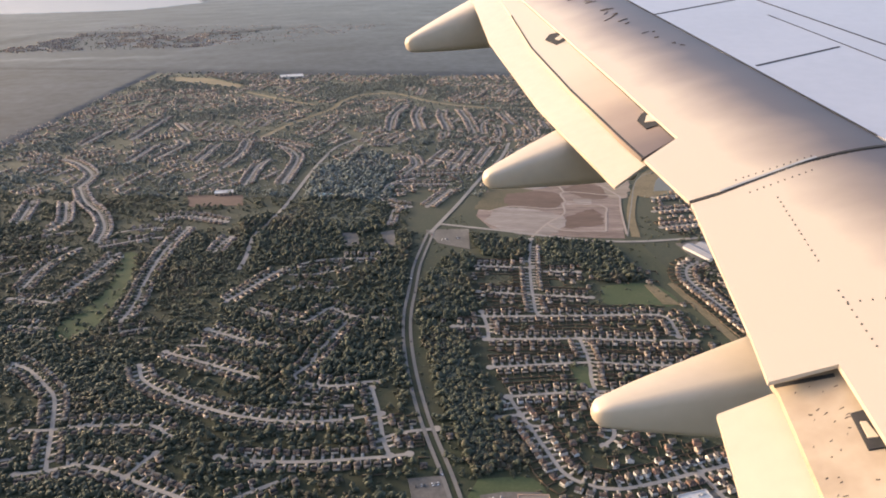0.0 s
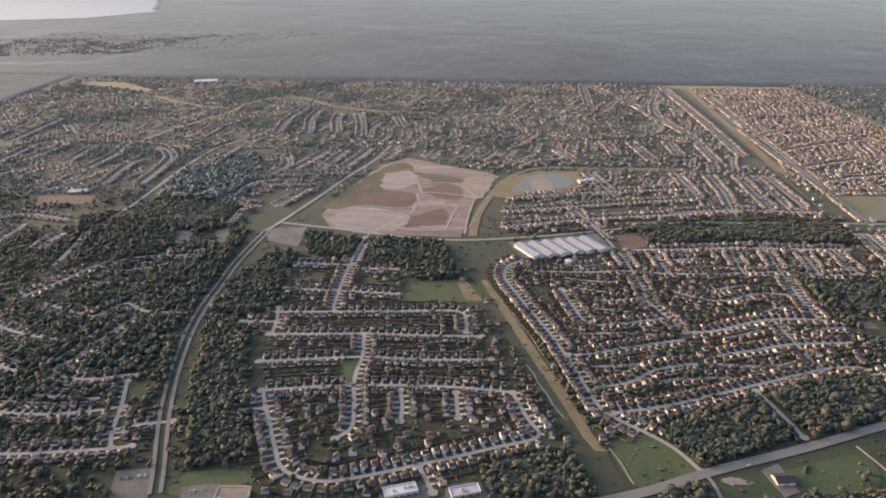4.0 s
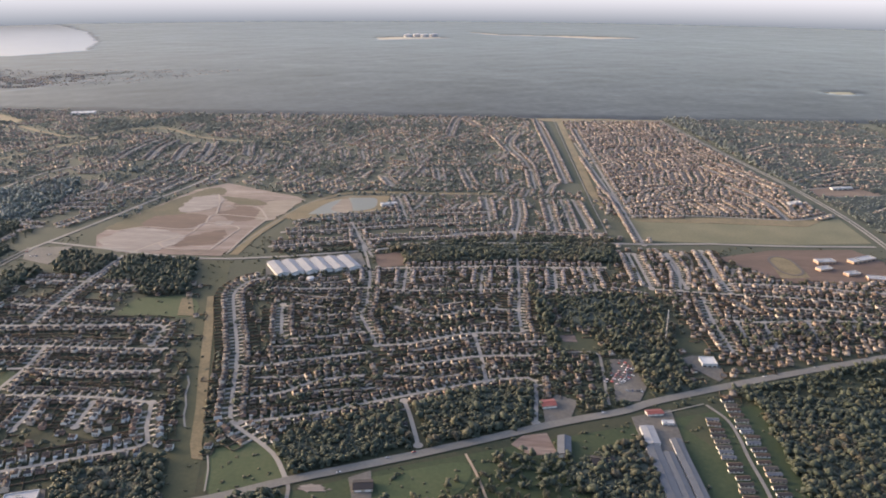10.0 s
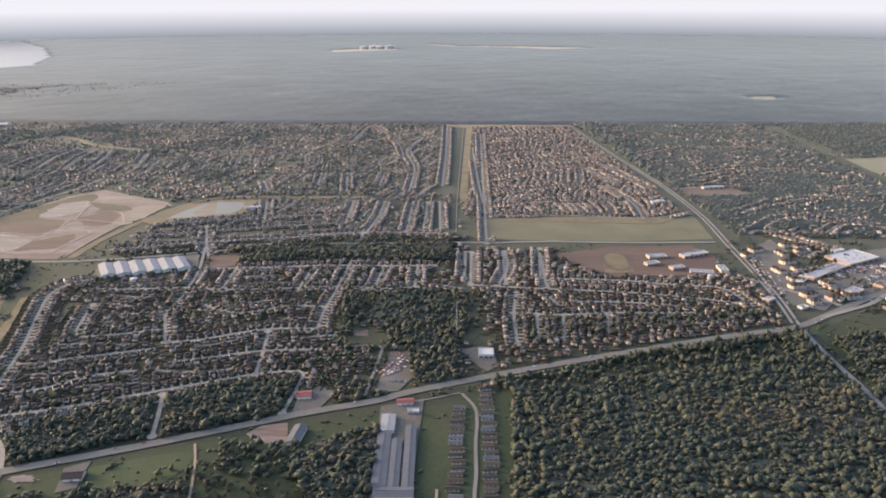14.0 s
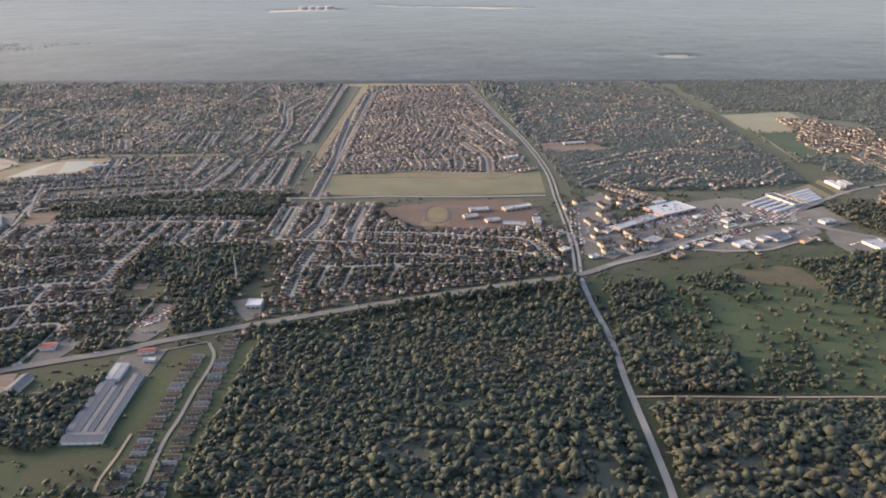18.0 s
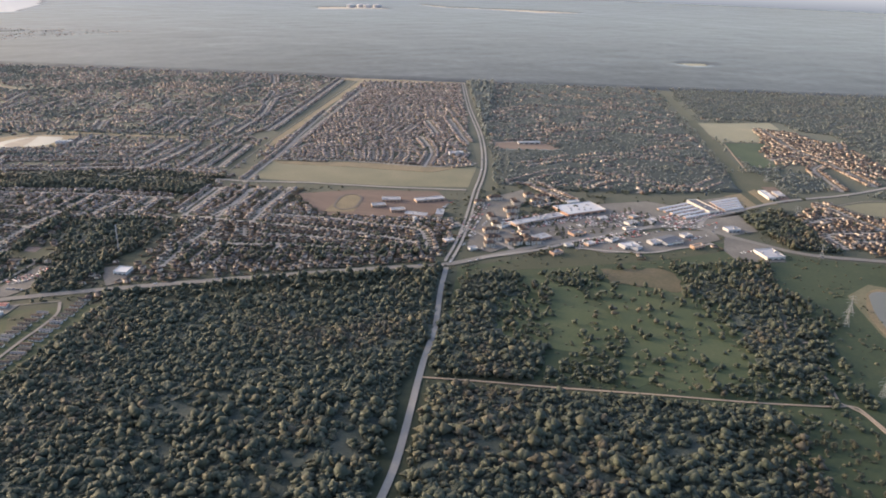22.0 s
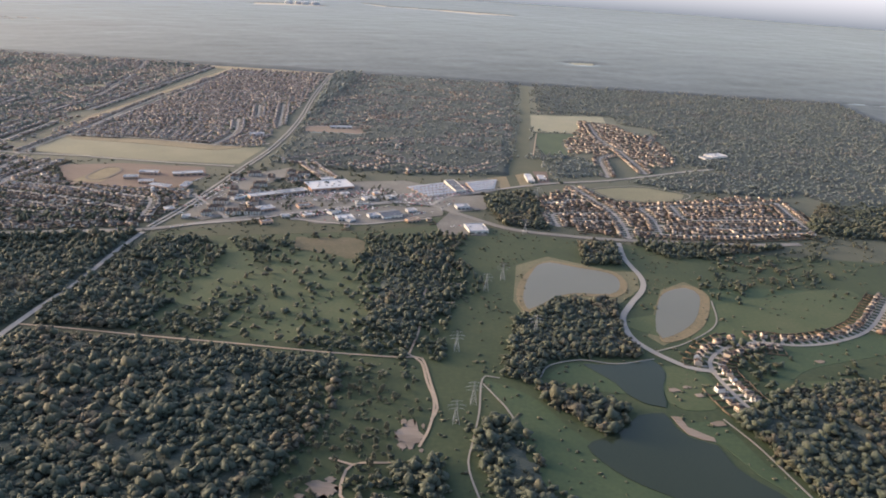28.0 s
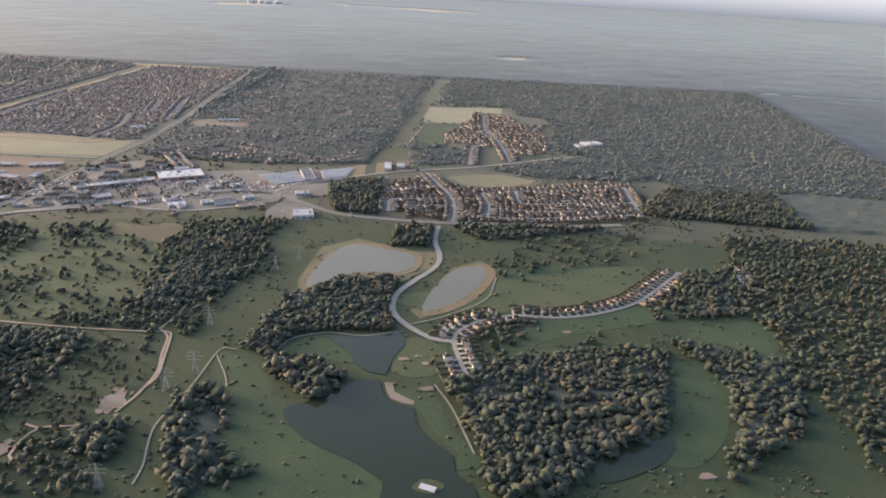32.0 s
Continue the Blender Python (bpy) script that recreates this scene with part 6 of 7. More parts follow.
def apartment(x, y, angle, n):
    """A three-storey apartment house with n gabled bays."""
    root = tagged(new("apartment_house"), "tan three-storey apartment house with hipped brown shingle roofs", "apartment house", "apartment houses")
    root.matrix_basis = pose(x, y, 0, 0, 0, angle)
    w = 4.2 * n
    bm = bmesh.new()
    box(bm, -w / 2, -2.6, 0, w / 2, 2.8, 3.0)
    part("wall", bm, WALLS[1][0], root)
    wb, rb = house_shape(w, 5.6, 3.0, 1.5, 0, .8)
    wb.free()
    part("roof", rb, SHINGLES[1][0], root)
    for k in range(n):
        cx = -w / 2 + 4.2 * (k + .5)
        bm = bmesh.new()
        box(bm, cx - 1.3, -4.0, 0, cx + 1.3, -2.5, 3.0)
        bay = part("bay", bm, WALLS[2][0], root)
        wb, rb = house_shape(2.7, 4.4, 3.0, 1.3, 0, .6)
        wb.free()
        part("bay_roof", rb, SHINGLES[1][0], bay, at=pose(cx, -1.9, .02))
        for z in (.5, 1.4, 2.3):
            piece("window", WINDOW, bay, pose(cx, -4.005, z))


for k, (x, y) in enumerate(((699, 638), (712, 653), (731, 644), (742, 667), (712, 566), (714, 549), (716, 582), (730, 543), (744, 546), (728, 605), (738, 572), (754, 664), (712, 535), (727, 622), (712, 600), (748, 650))):
    apartment(x + 8, y, (5, 12, -80, 10)[k % 4] + 6, 3 if k % 3 else 2)
bm = bmesh.new()
box(bm, -3, -1.5, .2, 3, 1.5, .42)
tagged(part("swimming_pool", bm, POOL, at=pose(734, 589, 0, 0, 0, 20)), "small blue swimming pool between apartment houses", "pool")

# planted islands in the parking lots
bm = bmesh.new()
prism(bm, [(-2.2, -.5), (2.2, -.5), (2.2, .5), (-2.2, .5)], 0, .42)
ISLAND = mesh_of("kerbed_bed", bm, COVER["verge"])
for k in range(90):
    t, u = rng.random(), rng.uniform(-26, 20)
    x, y = 755 + 95 * t + u * -.5, 572 + 58 * t + u * .8
    if free_spot(x, y, 1) and (x - 793) ** 2 + (y - 634) ** 2 > 700:
        root = tagged(new("planted_island"), "kerbed bed with a small dark tree in a parking lot", "planting bed", "planting beds")
        root.matrix_basis = pose(x, y, 0, 0, 0, 37)
        piece("bed", ISLAND, root)
        piece("crown", CROWNS[k % 5], root, pose(0, 0, .3) @ Matrix.Diagonal((2.2, 2.2, 2.2, 1)))

# ---- running track ----
bm = bmesh.new()
oval = [(594 + 10 * math.cos(t * math.pi / 16) * 1.0, 624 + 15 * math.sin(t * math.pi / 16) + (7 if t < 16 else -7)) for t in range(32)]
ribbon(bm, [Vector(p) for p in oval + oval[:1]], 2.2, .46)
tagged(part("running_track", bm, material("dark_track_surface", [(.06, .055, .05), (.10, .085, .075)], .2)), "dark oval running track round a tan field", "running track", kind="structure")

# ---- golf course bits ----
for x, y, r in ((1032, 328, 2.2), (1039, 332, 1.6), (1044, 325, 2.0), (1047, 301, 2.6), (1212, 307, 3.0), (1165, 250, 2.6), (1107, 239, 2.4), (1118, 372, 2.0)):
    bm = bmesh.new()
    ring = [(x + r * (1.3 + .3 * math.sin(3 * a + x)) * math.cos(a), y + r * (.8 + .2 * math.sin(2 * a)) * math.sin(a)) for a in [k * .3142 for k in range(20)]]
    prism(bm, ring, 0, .47)
    tagged(part("sand_bunker", bm, COVER["fill"]), "pale sand bunker in a fairway", "sand bunker", "sand bunkers", kind="structure")
bm = bmesh.new()
prism(bm, [(1054 + 6 * math.cos(k * .5236) * (1 + .2 * math.sin(k * 2.1)), 229 + 4.5 * math.sin(k * .5236)) for k in range(12)], 0, .5)
tagged(part("islet", bm, COVER["meadow"]), "small grassy islet in the lake", "islet", kind="structure")
gable_shed("boat_house", "small white roofed shelter on a grassy islet", 1054, 227.5, -18, 6, 2.6, 1.0, .3, WALLS[3][0], WHITE, 2, "shelter", ridge_x=True)

# ---- towers ----
def tapered(bm, a, b, r):
    limb(bm, a, b, r, r)


def pylon(x, y, h):
    """A lattice pylon with three cross arms."""
    root = tagged(new("pylon"), "grey steel lattice power pylon standing in a grass corridor", "pylon", "power pylons")
    root.matrix_basis = pose(x, y, 0, 0, 0, 8)
    waist, foot = h * .62, 1.5
    for sx in (-1, 1):
        for sy in (-1, 1):
            bm = bmesh.new()
            tapered(bm, (sx * foot, sy * foot, 0), (sx * .35, sy * .35, waist), .06)
            tapered(bm, (sx * .35, sy * .35, waist), (sx * .15, sy * .15, h), .05)
            part("leg", bm, STEEL, root)
    for k in range(5):
        z0, z1 = waist * k / 5, waist * (k + 1) / 5
        r0, r1 = foot - (foot - .35) * k / 5, foot - (foot - .35) * (k + 1) / 5
        bm = bmesh.new()
        for s in (-1, 1):
            for p, q in (((-r0, s * r0, z0), (r1, s * r1, z1)), ((r0, s * r0, z0), (-r1, s * r1, z1)), ((s * r0, -r0, z0), (s * r1, r1, z1)), ((s * r0, r0, z0), (s * r1, -r1, z1))):
                tapered(bm, p, q, .03)
        part("bracing", bm, STEEL, root)
    for k, z in enumerate((waist, waist + (h - waist) * .42, h * .95)):
        bm = bmesh.new()
        span = (3.4, 4.0, 2.6)[k]
        for s in (-1, 1):
            tapered(bm, (0, 0, z + .7), (s * span, 0, z), .04)
            tapered(bm, (0, 0, z), (s * span, 0, z), .04)
            tapered(bm, (s * span, 0, z), (s * span, 0, z - .9), .03)
        part("cross_arm", bm, STEEL, root)


for x, y in ((947, 452), (963, 547), (937, 432), (924, 350), (935, 300), (928, 283), (932, 212), (966, 378), (975, 640), (985, 760)):
    pylon(x, y, 11.5)

mast = tagged(new("radio_mast"), "slender pale lattice radio mast in a wooded clearing", "mast")
mast.matrix_basis = pose(462, 477, 0)
for a in range(3):
    bm = bmesh.new()
    c, s = math.cos(a * 2.094) * .45, math.sin(a * 2.094) * .45
    tapered(bm, (c, s, 0), (c, s, 22), .09)
    part("leg", bm, WHITE, mast)
for k in range(11):
    bm = bmesh.new()
    for a in range(3):
        c, s, c2, s2 = (math.cos(a * 2.094) * .45, math.sin(a * 2.094) * .45, math.cos(a * 2.094 + 2.094) * .45, math.sin(a * 2.094 + 2.094) * .45)
        tapered(bm, (c, s, 2 * k), (c2, s2, 2 * k + 2), .05)
    part("bracing", bm, WHITE, mast)


def tank(name, label, x, y, r, h):
    root = tagged(new(name), label, "tank")
    root.matrix_basis = pose(x, y, 0)
    bm = bmesh.new()
    bmesh.ops.create_cone(bm, cap_ends=True, segments=24, radius1=r, radius2=r, depth=h, matrix=Matrix.Translation((0, 0, h / 2)))
    part("shell", bm, WHITE, root)
    bm = bmesh.new()
    bmesh.ops.create_cone(bm, cap_ends=True, segments=24, radius1=r * 1.03, radius2=.2, depth=r * .25, matrix=Matrix.Translation((0, 0, h + r * .125)))
    part("lid", bm, WHITE, root)
    bm = bmesh.new()
    box(bm, r, -.2, 0, r + .12, .2, h)
    part("ladder", bm, STEEL, root)


tank("water_tank", "round white water tank beside the warehouse", 209, 567, 2.8, 2.6)
tank("water_tank", "tall white water tank beside the school", 658, 579, 1.6, 5.0)
for x, y in ((60, 3170), (95, 3200), (125, 3180), (160, 3210)):
    tank("storage_tank", "round white storage tank far beyond the woods", x, y, 16, 10)

# ---- vehicles ----
def car_meshes(mat):
    bm = bmesh.new()
    box(bm, -.98, -.40, .14, .98, .40, .40)
    bmesh.ops.bevel(bm, geom=bm.edges[:], offset=.07, segments=1, affect='EDGES')
    return mesh_of("body", bm, mat)


BODIES = [car_meshes(mat) for mat, word in PAINTS]
bm = bmesh.new()
lo = [bm.verts.new(p) for p in ((-.70, -.36, .40), (.50, -.36, .40), (.50, .36, .40), (-.70, .36, .40))]
hi = [bm.verts.new(p) for p in ((-.50, -.30, .64), (.20, -.30, .64), (.20, .30, .64), (-.50, .30, .64))]
for f in ((hi[0], hi[1], hi[2], hi[3]), *[(lo[q], lo[(q + 1) % 4], hi[(q + 1) % 4], hi[q]) for q in range(4)]):
    bm.faces.new(f)
CABIN = mesh_of("cabin", bm, GLASS)
bm = bmesh.new()
bmesh.ops.create_cone(bm, cap_ends=True, segments=10, radius1=.15, radius2=.15, depth=.12, matrix=Matrix.Translation((0, 0, 0)) @ Matrix.Rotation(math.pi / 2, 4, 'X'))
WHEEL = mesh_of("wheel", bm, RUBBER)


def car(x, y, z, angle):
    k = int(rng.choice(5, p=(.38, .26, .2, .08, .08)))
    root = tagged(new("car"), f"{PAINTS[k][1]} car standing on pavement", "car", "cars")
    root.matrix_basis = pose(x, y, z, 0, 0, angle)
    piece("body", BODIES[k], root)
    piece("cabin", CABIN, root)
    for wx in (-.62, .62):
        for wy in (-.38, .38):
            piece("wheel", WHEEL, root, pose(wx, wy, .15))


def parked(a, b, pitch, share, z=.40):
    ax, ay = a
    bx, by = b
    n = int(math.hypot(bx - ax, by - ay) / pitch)
    ang = math.degrees(math.atan2(by - ay, bx - ax))
    for k in range(n):
        if rng.random() < share * .8:
            t = (k + .5) / n
            car(ax + (bx - ax) * t, ay + (by - ay) * t, z, ang + 90 + rng.normal(0, 3))


for a, b, pitch, share in (((746, 578), (795, 616), 1.4, .55), ((757, 568), (823, 618), 1.4, .45), ((778, 580), (853, 632), 1.5, .4), ((805, 586), (862, 627), 1.6, .35), ((750, 584), (800, 622), 1.4, .4), ((768, 566), (835, 615), 1.5, .4), ((790, 572), (850, 617), 1.5, .3), ((815, 548), (850, 570), 1.5, .4), ((860, 590), (885, 608), 1.5, .5), ((735, 560), (745, 600), 1.5, .4), ((905, 548), (920, 556), 1.4, .6), ((808, 541), (836, 563), 1.5, .4), ((850, 552), (886, 582), 1.5, .4),
                          ((422, 409), (435, 409), 1.3, .9), ((422, 417), (432, 428), 1.3, .9), ((426, 422), (433, 436), 1.3, .9), ((895, 592), (903, 610), 1.4, .6), ((877, 596), (905, 618), 1.4, .5), ((705, 521), (728, 534), 1.5, .5), ((677, 620), (687, 648), 1.5, .5),
                          ((-31, 296), (-19, 299), 1.3, .8), ((3, 288), (12, 291), 1.3, .8), ((-36, 605), (-14, 613), 1.5, .5), ((700, 530), (716, 590), 1.6, .4), ((838, 578), (880, 606), 1.5, .5), ((834, 584), (872, 612), 1.5, .4), ((826, 592), (866, 622), 1.5, .4), ((772, 545), (812, 556), 1.5, .5), ((786, 553), (812, 566), 1.5, .4), ((862, 562), (898, 590), 1.5, .4)):
    parked(a, b, pitch, share)
bm = bmesh.new()
box(bm, -.98, -.40, .12, .98, .40, .42)
lo, hi = [bm.verts.new(p) for p in ((-.70, -.36, .42), (.50, -.36, .42), (.50, .36, .42), (-.70, .36, .42))], [bm.verts.new(p) for p in ((-.50, -.30, .66), (.20, -.30, .66), (.20, .30, .66), (-.50, .30, .66))]
for f in (hi, *[(lo[q], lo[(q + 1) % 4], hi[(q + 1) % 4], hi[q]) for q in range(4)]):
    bm.faces.new(f)
cv, ct, cm = arrays(bm)
spots = []
for a, b, rows in (((744, 574), (800, 612), 9), ((800, 596), (850, 628), 6), ((786, 542), (846, 582), 4), ((870, 600), (925, 655), 8), ((703, 548), (716, 640), 3), ((420, 416), (434, 444), 3)):
    d = Vector((b[0] - a[0], b[1] - a[1]))
    side = Vector((-d.y, d.x)).normalized()
    for r in range(rows):
        for k in range(int(d.length / 1.35)):
            p = Vector(a) + d.normalized() * (1.35 * k) + side * (r * 3.3)
            if rng.random() < .42 and free_spot(p.x, p.y, .6):
                spots.append((p.x, p.y, .42, math.atan2(side.y, side.x) + rng.normal(0, .05), 1, 1, 1))
lot_cars = Batch()
lot_cars.add(cv, ct, cm, spots)
tagged(lot_cars.link("parked_cars", [material("mixed_car_paints", [(.03, .03, .035), (.12, .12, .125), (.34, .34, .35), (.66, .66, .66), (.30, .06, .05)], .2, rough=.3, island=1.0)]), "hundreds of parked cars in rows on the store lots", "cars", kind="stuff")
for kind, line in STREETS:
    if kind in ("highway", "avenue", "parkway"):
        for off in (2.0, -2.0):
            lane = sides(line, off * {"highway": 1, "avenue": 1.15, "parkway": .88}[kind])
            for p, q in zip(lane, lane[1:]):
                if rng.random() < .06:
                    car(p.x, p.y, .49, math.degrees(math.atan2(q.y - p.y, q.x - p.x)) + (180 if off > 0 else 0))

# ---- the aircraft's wing, as it stands when the clip begins ----
EYE0 = Vector(PATH[0][1:4])
HINGE, AFT = Vector((2.159, 12.635)), Vector((-.9709, -.2394))    # rear edge of the fixed wing, in metres from the eye
CREAM = material("cream_wing_paint", [(.40, .335, .25), (.46, .39, .295)], .7, rough=.42, scale2=7, spec=.5)
SKIN = material("grey_wing_skin", [(.30, .30, .32), (.35, .35, .37)], .7, rough=.32, scale2=7, spec=.5)
BRONZE = material("stained_flap_skin", [(.29, .225, .155), (.37, .305, .22), (.43, .365, .27)], .9, rough=.45, scale2=6)
GAP = material("dark_panel_gap", [(.02, .02, .022), (.04, .04, .04)], 2)
SCORCH = material("scorched_paint", [(.035, .026, .022), (.085, .062, .05)], 6)


def aft_of(x, y):
    """How far a place of the wing's plan lies behind the rear edge of the fixed wing."""
    return (Vector((x, y)) - HINGE).dot(AFT)


def height(x, y, steep=0.0, low=0.0):
    """Height of the wing's upper surface; the flaps curve down behind the fixed wing."""
    d = max(aft_of(x, y), 0)
    bend = .30 * d * d / 1.8 if d < .9 else .30 * (d - .45)
    return -2.6 + .105 * y - bend - low - steep * max(d - 1.2, 0)


def stained(name, start, reach, stops, way=AFT):
    """Cream paint under a stain that changes along one way over the wing, broken up by streaks along the flow."""
    m = material(name, [(.5, .5, .5), (.6, .6, .6)], .7, rough=.42, scale2=7, spec=.5)
    n, l = m.node_tree.nodes, m.node_tree.links
    co, turn = n.new("ShaderNodeTexCoord"), n.new("ShaderNodeMapping")
    dot = n.new("ShaderNodeVectorMath")
    dot.operation = 'DOT_PRODUCT'
    dot.inputs[1].default_value = (way.x / reach, way.y / reach, 0)
    l.new(co.outputs["Object"], dot.inputs[0])
    turn.inputs["Rotation"].default_value = (0, 0, -math.atan2(AFT.y, AFT.x))
    turn.inputs["Scale"].default_value = (.8, 1.5, 1)
    l.new(co.outputs["Object"], turn.inputs["Vector"])
    streak = n.new("ShaderNodeTexNoise")
    streak.inputs["Scale"].default_value, streak.inputs["Detail"].default_value = 1.1, 8
    l.new(turn.outputs[0], streak.inputs["Vector"])
    mix = n.new("ShaderNodeMath")
    mix.operation = 'MULTIPLY_ADD'
    mix.inputs[1].default_value = .34
    l.new(streak.outputs["Fac"], mix.inputs[0])
    l.new(dot.outputs["Value"], mix.inputs[2])
    add = n.new("ShaderNodeMath")
    add.operation = 'ADD'
    add.inputs[1].default_value = -(HINGE.dot(way) + start) / reach - .17
    l.new(mix.outputs[0], add.inputs[0])
    ramp = n.new("ShaderNodeValToRGB")
    e = ramp.color_ramp.elements
    for i, (p, c) in enumerate(stops):
        el = e[i] if i < 2 else e.new(p)
        el.position, el.color = p, (*c, 1)
    l.new(add.outputs[0], ramp.inputs[0])
    l.new(ramp.outputs[0], n["Principled BSDF"].inputs["Base Color"])
    return m


SOOTED = stained("cream_paint_with_soot", 0, 1.5, [(0, (.050, .046, .048)), (.26, (.085, .074, .072)), (.48, (.20, .165, .135)), (.80, (.43, .365, .28))])
wing = tagged(new("aircraft_wing"), "cream and grey aircraft wing with extended soot-stained flaps", "wing")
wing.matrix_basis = Matrix.Translation(EYE0)


def panel(name, outline, mat, steep=0.0, low=0.0, thick=.05, label=""):
    """A plate of the wing over a plan outline, curved with the wing's upper surface."""
    bm = bmesh.new()
    bm.faces.new([bm.verts.new((x, y, 0)) for x, y in outline])
    bmesh.ops.triangulate(bm, faces=bm.faces[:])
    reach = [aft_of(x, y) for x, y in outline]
    for k in range(30):
        d = .1 * k
        if min(reach) < d < max(reach) and max(reach) - min(reach) > .2:
            bmesh.ops.bisect_plane(bm, geom=bm.verts[:] + bm.edges[:] + bm.faces[:], plane_co=(HINGE.x + AFT.x * d, HINGE.y + AFT.y * d, 0), plane_no=(AFT.x, AFT.y, 0))
    for v in bm.verts:
        v.co.z = height(v.co.x, v.co.y, steep, low) - thick
    top = bmesh.ops.extrude_face_region(bm, geom=bm.faces[:], use_keep_orig=True)
    bmesh.ops.translate(bm, verts=[g for g in top["geom"] if isinstance(g, bmesh.types.BMVert)], vec=(0, 0, thick))
    bmesh.ops.recalc_face_normals(bm, faces=bm.faces[:])
    for ed in bm.edges:
        ed.smooth = len(ed.link_faces) == 2 and ed.calc_face_angle(3) < .5
    for f in bm.faces:
        f.smooth = True
    return part(name, bm, mat, wing, label)


def sliver(name, a, b, w, mat, steep=0.0, low=-.005):
    d = Vector((b[0] - a[0], b[1] - a[1])).normalized()
    n = Vector((-d.y, d.x)) * w
    panel(name, [(a[0] + n.x, a[1] + n.y), (a[0] - n.x, a[1] - n.y), (b[0] - n.x, b[1] - n.y), (b[0] + n.x, b[1] + n.y)], mat, steep, low, .006)


panel("wing_box", [(2.16, 12.64), (3.55, 6.98), (3.7, 6.41), (9.5, 6.4), (9.5, 18.2), (1.60, 18.2), (1.60, 15.02)], SKIN, 0, 0, .3, "pale blue-grey upper wing skin")
panel("main_flap", [(1.93, 7.64), (1.6, 9.18), (1.11, 11.41), (.59, 13.77), (.05, 16.26), (1.58, 15.02), (2.14, 12.64), (2.75, 10.13), (3.04, 8.97), (3.30, 7.93), (3.53, 6.98), (3.53, 6.78), (2.93, 6.67), (2.69, 6.65), (2.04, 6.48), (1.80, 6.45), (1.57, 7.37)], SOOTED, 0, .004, .03, "cream main flap plate under a soot-dark front edge")
panel("inner_flap", [(1.81, 6.41), (2.04, 6.43), (2.69, 6.59), (2.92, 6.61), (3.5, 6.71), (3.9, 6.75), (3.9, 3.6), (2.42, 3.3), (2.27, 3.58), (2.24, 4.24), (1.82, 4.21), (1.83, 4.6)], SOOTED, 0, .004, .03, "cream inner flap plate with rivet rows")
panel("middle_flap", [(1.95, 7.73), (1.61, 9.28), (1.12, 11.52), (.59, 13.88), (-.06, 16.97), (-.24, 17.2), (.39, 13.25), (.64, 11.52), (1.05, 9.65), (1.45, 8.04), (1.58, 7.56)], stained("bronze_stained_paint", 2.0, 2.8, [(0, (.42, .355, .265)), (.45, (.34, .27, .19)), (.72, (.20, .148, .108)), (1.0, (.10, .074, .06))], Vector((.2394, -.9709))), .10, .03, .04, "cream middle flap segment")
panel("aft_flap", [(1.6, 7.64), (1.47, 8.13), (1.07, 9.77), (.65, 11.65), (.39, 13.37), (-.18, 17.2), (-1.1, 18.67), (-.3, 15.2), (.03, 12.67), (.65, 9.74), (.92, 8.73), (1.3, 7.33), (1.66, 7.53)], CREAM, .16, .05, .03, "cream aft flap segment")
panel("inner_aft_flap", [(1.57, 4.3), (1.94, 4.33), (1.95, 3.52), (1.95, 3.32), (1.56, 3.45), (1.56, 3.67)], CREAM, .16, .05, .03, "cream inner aft flap")
panel("worn_flap", [(1.89, 4.34), (2.3, 4.33), (2.3, 3.64), (2.29, 3.14), (1.92, 3.25), (1.92, 3.45), (1.91, 4.25)], BRONZE, .10, .03, .04, "worn yellowish flap panel with scratches")
for a, b, w in (((2.41, 11.66), (3.81, 12.67), .016), ((3.10, 9.13), (4.36, 9.98), .016), ((4.15, 12.67), (4.97, 10.08), .014), ((4.01, 11.66), (4.66, 9.38), .008), ((2.15, 12.64), (3.54, 6.98), .008), ((3.54, 6.74), (2.92, 6.64), .012)):
    sliver("panel_gap", a, b, w, GAP)
for a, b, w in (((1.80, 6.43), (2.05, 6.455), .016), ((2.05, 6.455), (2.69, 6.62), .012), ((2.69, 6.62), (2.93, 6.64), .012)):
    sliver("panel_gap", a, b, w, GAP)
sliver("flap_seal", (2.06, 6.475), (2.9, 6.655), .012, STEEL, 0, -.012)
for a, b in (((.39, 13.30), (.65, 11.58)), ((.65, 11.58), (1.06, 9.70)), ((1.06, 9.70), (1.46, 8.08)), ((1.46, 8.08), (1.59, 7.58))):
    sliver("panel_gap", a, b, .010, GAP, .10, .026)
for a, b in (((.59, 13.80), (1.11, 11.45)), ((1.11, 11.45), (1.60, 9.22)), ((1.60, 9.22), (1.93, 7.68))):
    sliver("panel_gap", a, b, .008, GAP, .10, .024)
sliver("panel_gap", (1.90, 4.30), (2.24, 4.26), .014, GAP, .10, .024)
for slot, core in (([(.85, 11.66), (.92, 11.80), (1.10, 11.73), (1.19, 11.38), (.99, 11.32)], [(.98, 11.54), (1.10, 11.62), (1.14, 11.49), (1.03, 11.42)]),
                   ([(1.65, 8.34), (1.71, 8.45), (1.80, 8.46), (1.87, 8.09), (1.71, 8.09)], [(1.71, 8.23), (1.75, 8.36), (1.81, 8.34), (1.83, 8.17)]),
                   ([(2.22, 3.94), (2.30, 3.94), (2.30, 3.66), (2.22, 3.67)], [(2.24, 3.86), (2.27, 3.85), (2.29, 3.73), (2.24, 3.74)]),
                   ([(.12, 14.75), (.18, 14.95), (.36, 14.80), (.44, 14.45), (.26, 14.38)], [(.24, 14.62), (.34, 14.70), (.39, 14.55), (.29, 14.48)])):
    panel("track_slot", slot, GAP, .10, .016, .012, "dark slot of a flap track")
    panel("track_end", core, CREAM, .10, .008, .012, "cream end of a flap track")
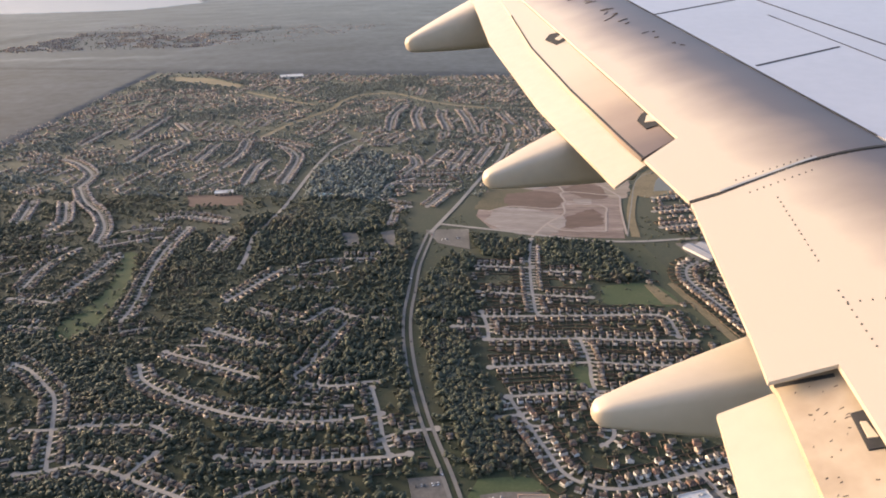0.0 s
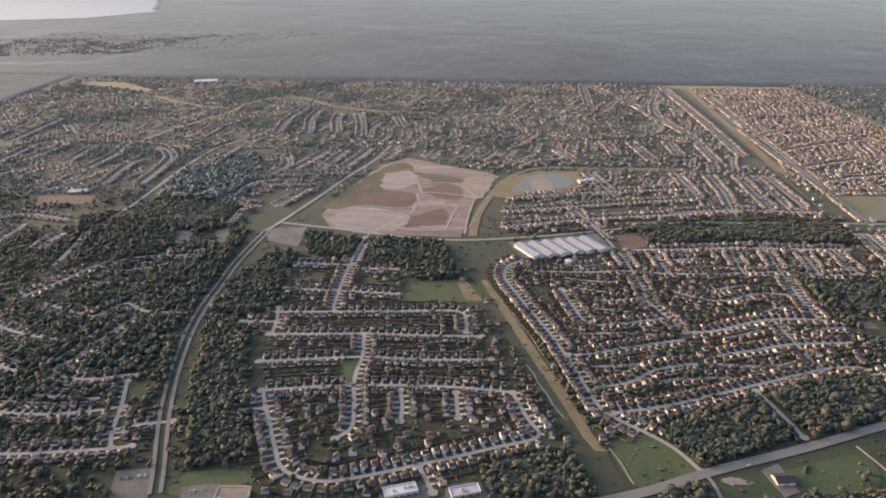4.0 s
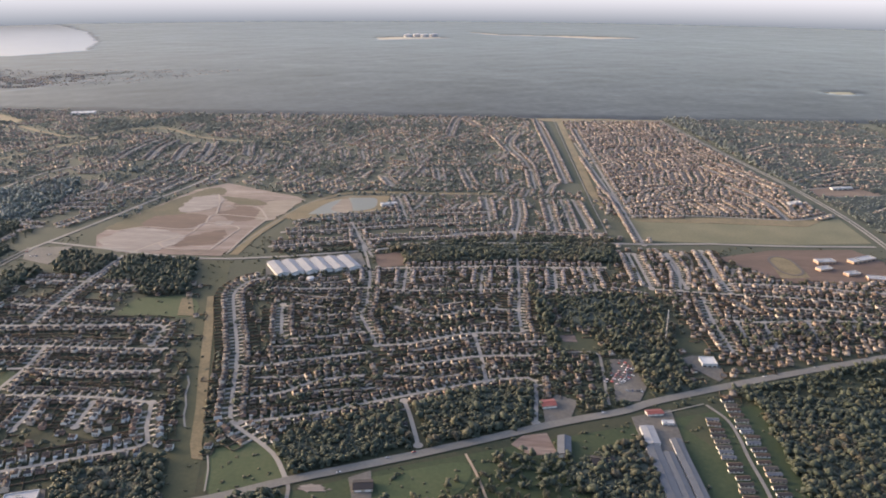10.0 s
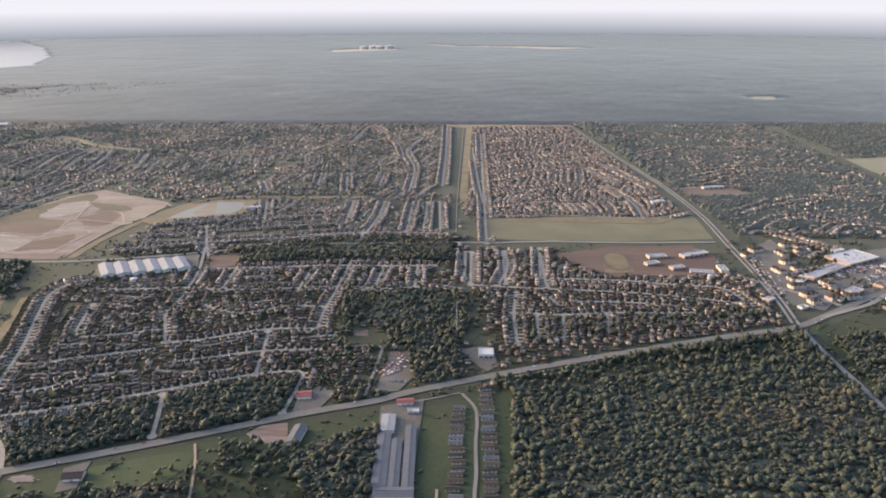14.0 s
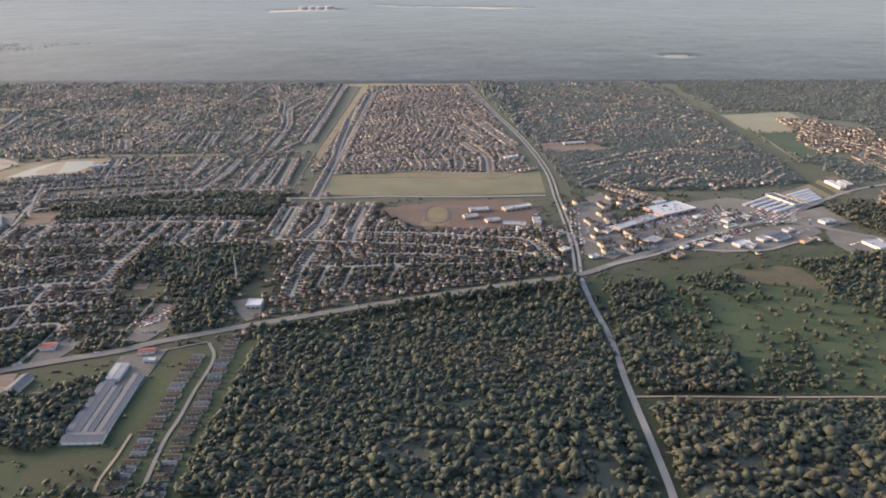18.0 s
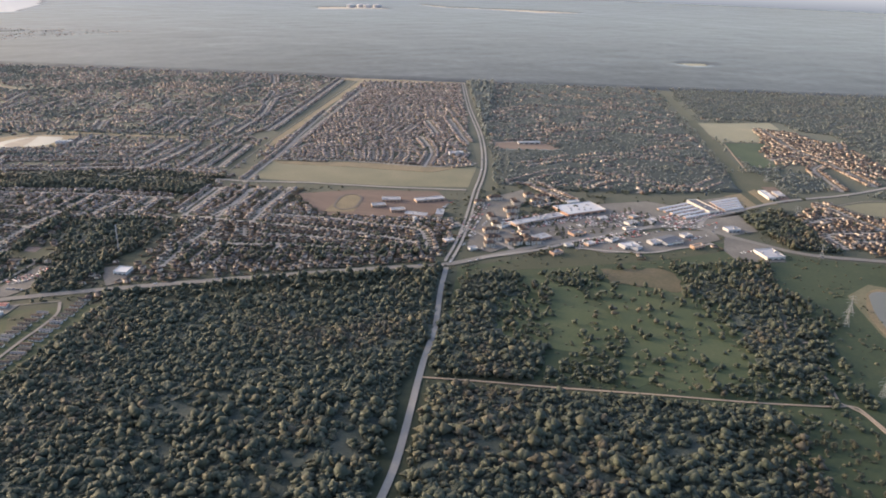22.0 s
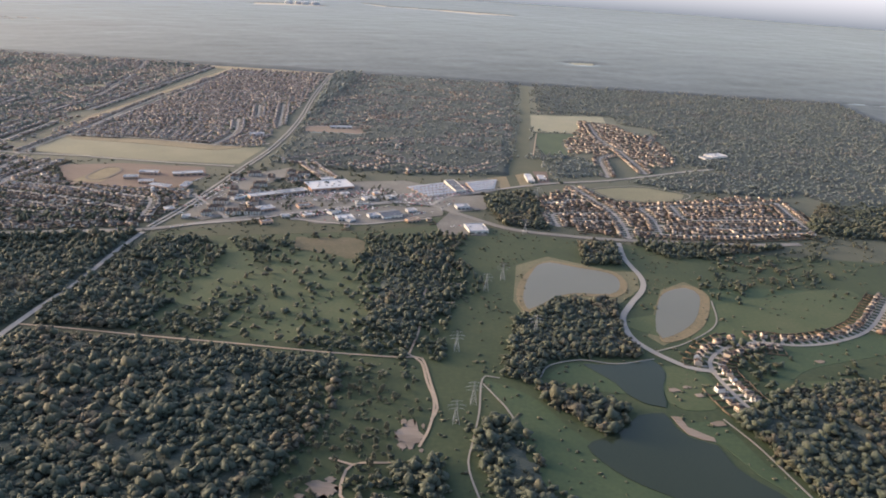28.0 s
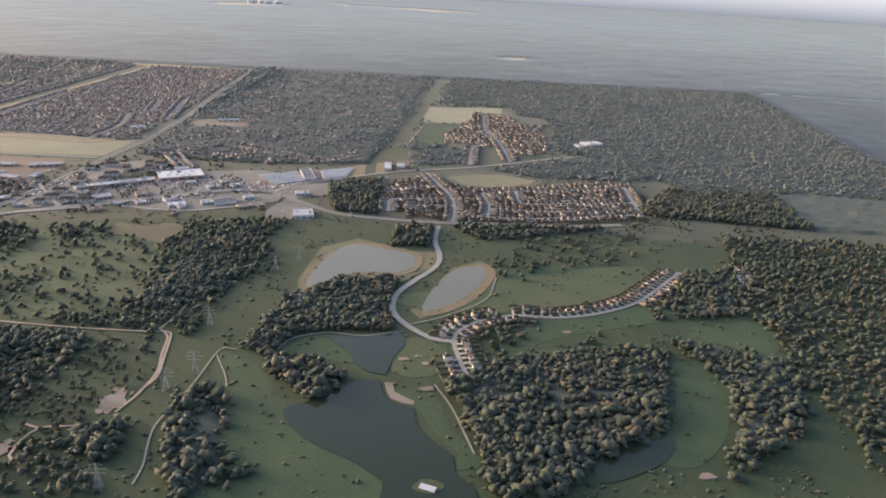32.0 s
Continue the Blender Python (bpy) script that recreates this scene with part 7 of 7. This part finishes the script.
for k in range(26):
    t = rng.random()
    x, y = 1.30 + 1.16 * t ** 1.1 + rng.normal(0, .05), 13.9 - 3.9 * t
    ln = rng.uniform(.06, .26) * (1.2 - t)
    sliver("scorch_mark", (x, y), (x + AFT.x * ln, y + AFT.y * ln + rng.normal(0, .05)), rng.uniform(.004, .014), SCORCH)
for k in range(26):
    x, y, a = rng.uniform(1.94, 2.22), rng.uniform(3.4, 4.28), rng.normal(.3, .6)
    ln = rng.uniform(.008, .028)
    sliver("paint_chip", (x, y), (x + math.cos(a) * ln, y + math.sin(a) * ln), rng.uniform(.001, .0025), SCORCH, .10, .026)
bm = bmesh.new()
bmesh.ops.create_icosphere(bm, subdivisions=1, radius=.007)
RIVET = mesh_of("rivet", bm, GAP)
for (ax, ay), (bx, by), count in (((2.45, 6.18), (2.46, 5.26), 14), ((2.47, 4.90), (2.49, 4.32), 9), ((2.48, 4.77), (2.70, 4.73), 4), ((2.22, 6.60), (2.87, 6.70), 12), ((2.28, 6.36), (2.81, 6.47), 10)):
    for k in range(count):
        t = k / (count - 1) + rng.normal(0, .006)
        x, y = ax + (bx - ax) * t, ay + (by - ay) * t
        piece("rivet", RIVET, wing, Matrix.Translation((x, y, height(x, y, 0, .001))))


def fairing(tip, root_end, wide, deep, label):
    """A tapered flap-track fairing from its blunt tip to its root under the flap; ends are x, y, z in metres from the eye."""
    bm = bmesh.new()
    a, b = Vector(tip), Vector(root_end)
    ax = b - a
    n = Vector((-ax.y, ax.x, 0)).normalized()
    up = n.cross(ax).normalized() * (-1 if n.cross(ax).z > 0 else 1)
    rings = []
    for t in (0, .012, .04, .10, .3, .55, .8, 1.0, 1.3):
        r = wide * (.22 + .78 * t ** .85) * (.35 + .65 * min(1, t / .04) ** .5)
        ring = []
        for q in range(20):
            ang = q * math.pi / 10
            c, s = math.cos(ang), math.sin(ang)
            ring.append(bm.verts.new(a + ax * t + n * math.copysign(abs(c) ** .5, c) * r + up * math.copysign(abs(s) ** .5, s) * r * deep))
        rings.append(ring)
    for r0, r1 in zip(rings, rings[1:]):
        for q in range(20):
            bm.faces.new((r0[q], r0[(q + 1) % 20], r1[(q + 1) % 20], r1[q]))
    bm.faces.new(rings[0][::-1]), bm.faces.new(rings[-1])
    bmesh.ops.recalc_face_normals(bm, faces=bm.faces[:])
    ob = part("flap_fairing", bm, CREAM, wing, label)
    ob.data.polygons.foreach_set("use_smooth", np.ones(len(ob.data.polygons), dtype=bool))


fairing((-1.54, 14.75, -2.34), (-0.01, 15.34, -1.95), 0.48, 1.0, "cream outer flap-track fairing")
fairing((-0.01, 8.48, -2.87), (1.24, 9.07, -2.67), 0.36, 1.0, "cream middle flap-track fairing")
fairing((0.82, 4.69, -3.36), (2.04, 5.08, -3.37), 0.32, 1.0, "cream inner flap-track fairing")
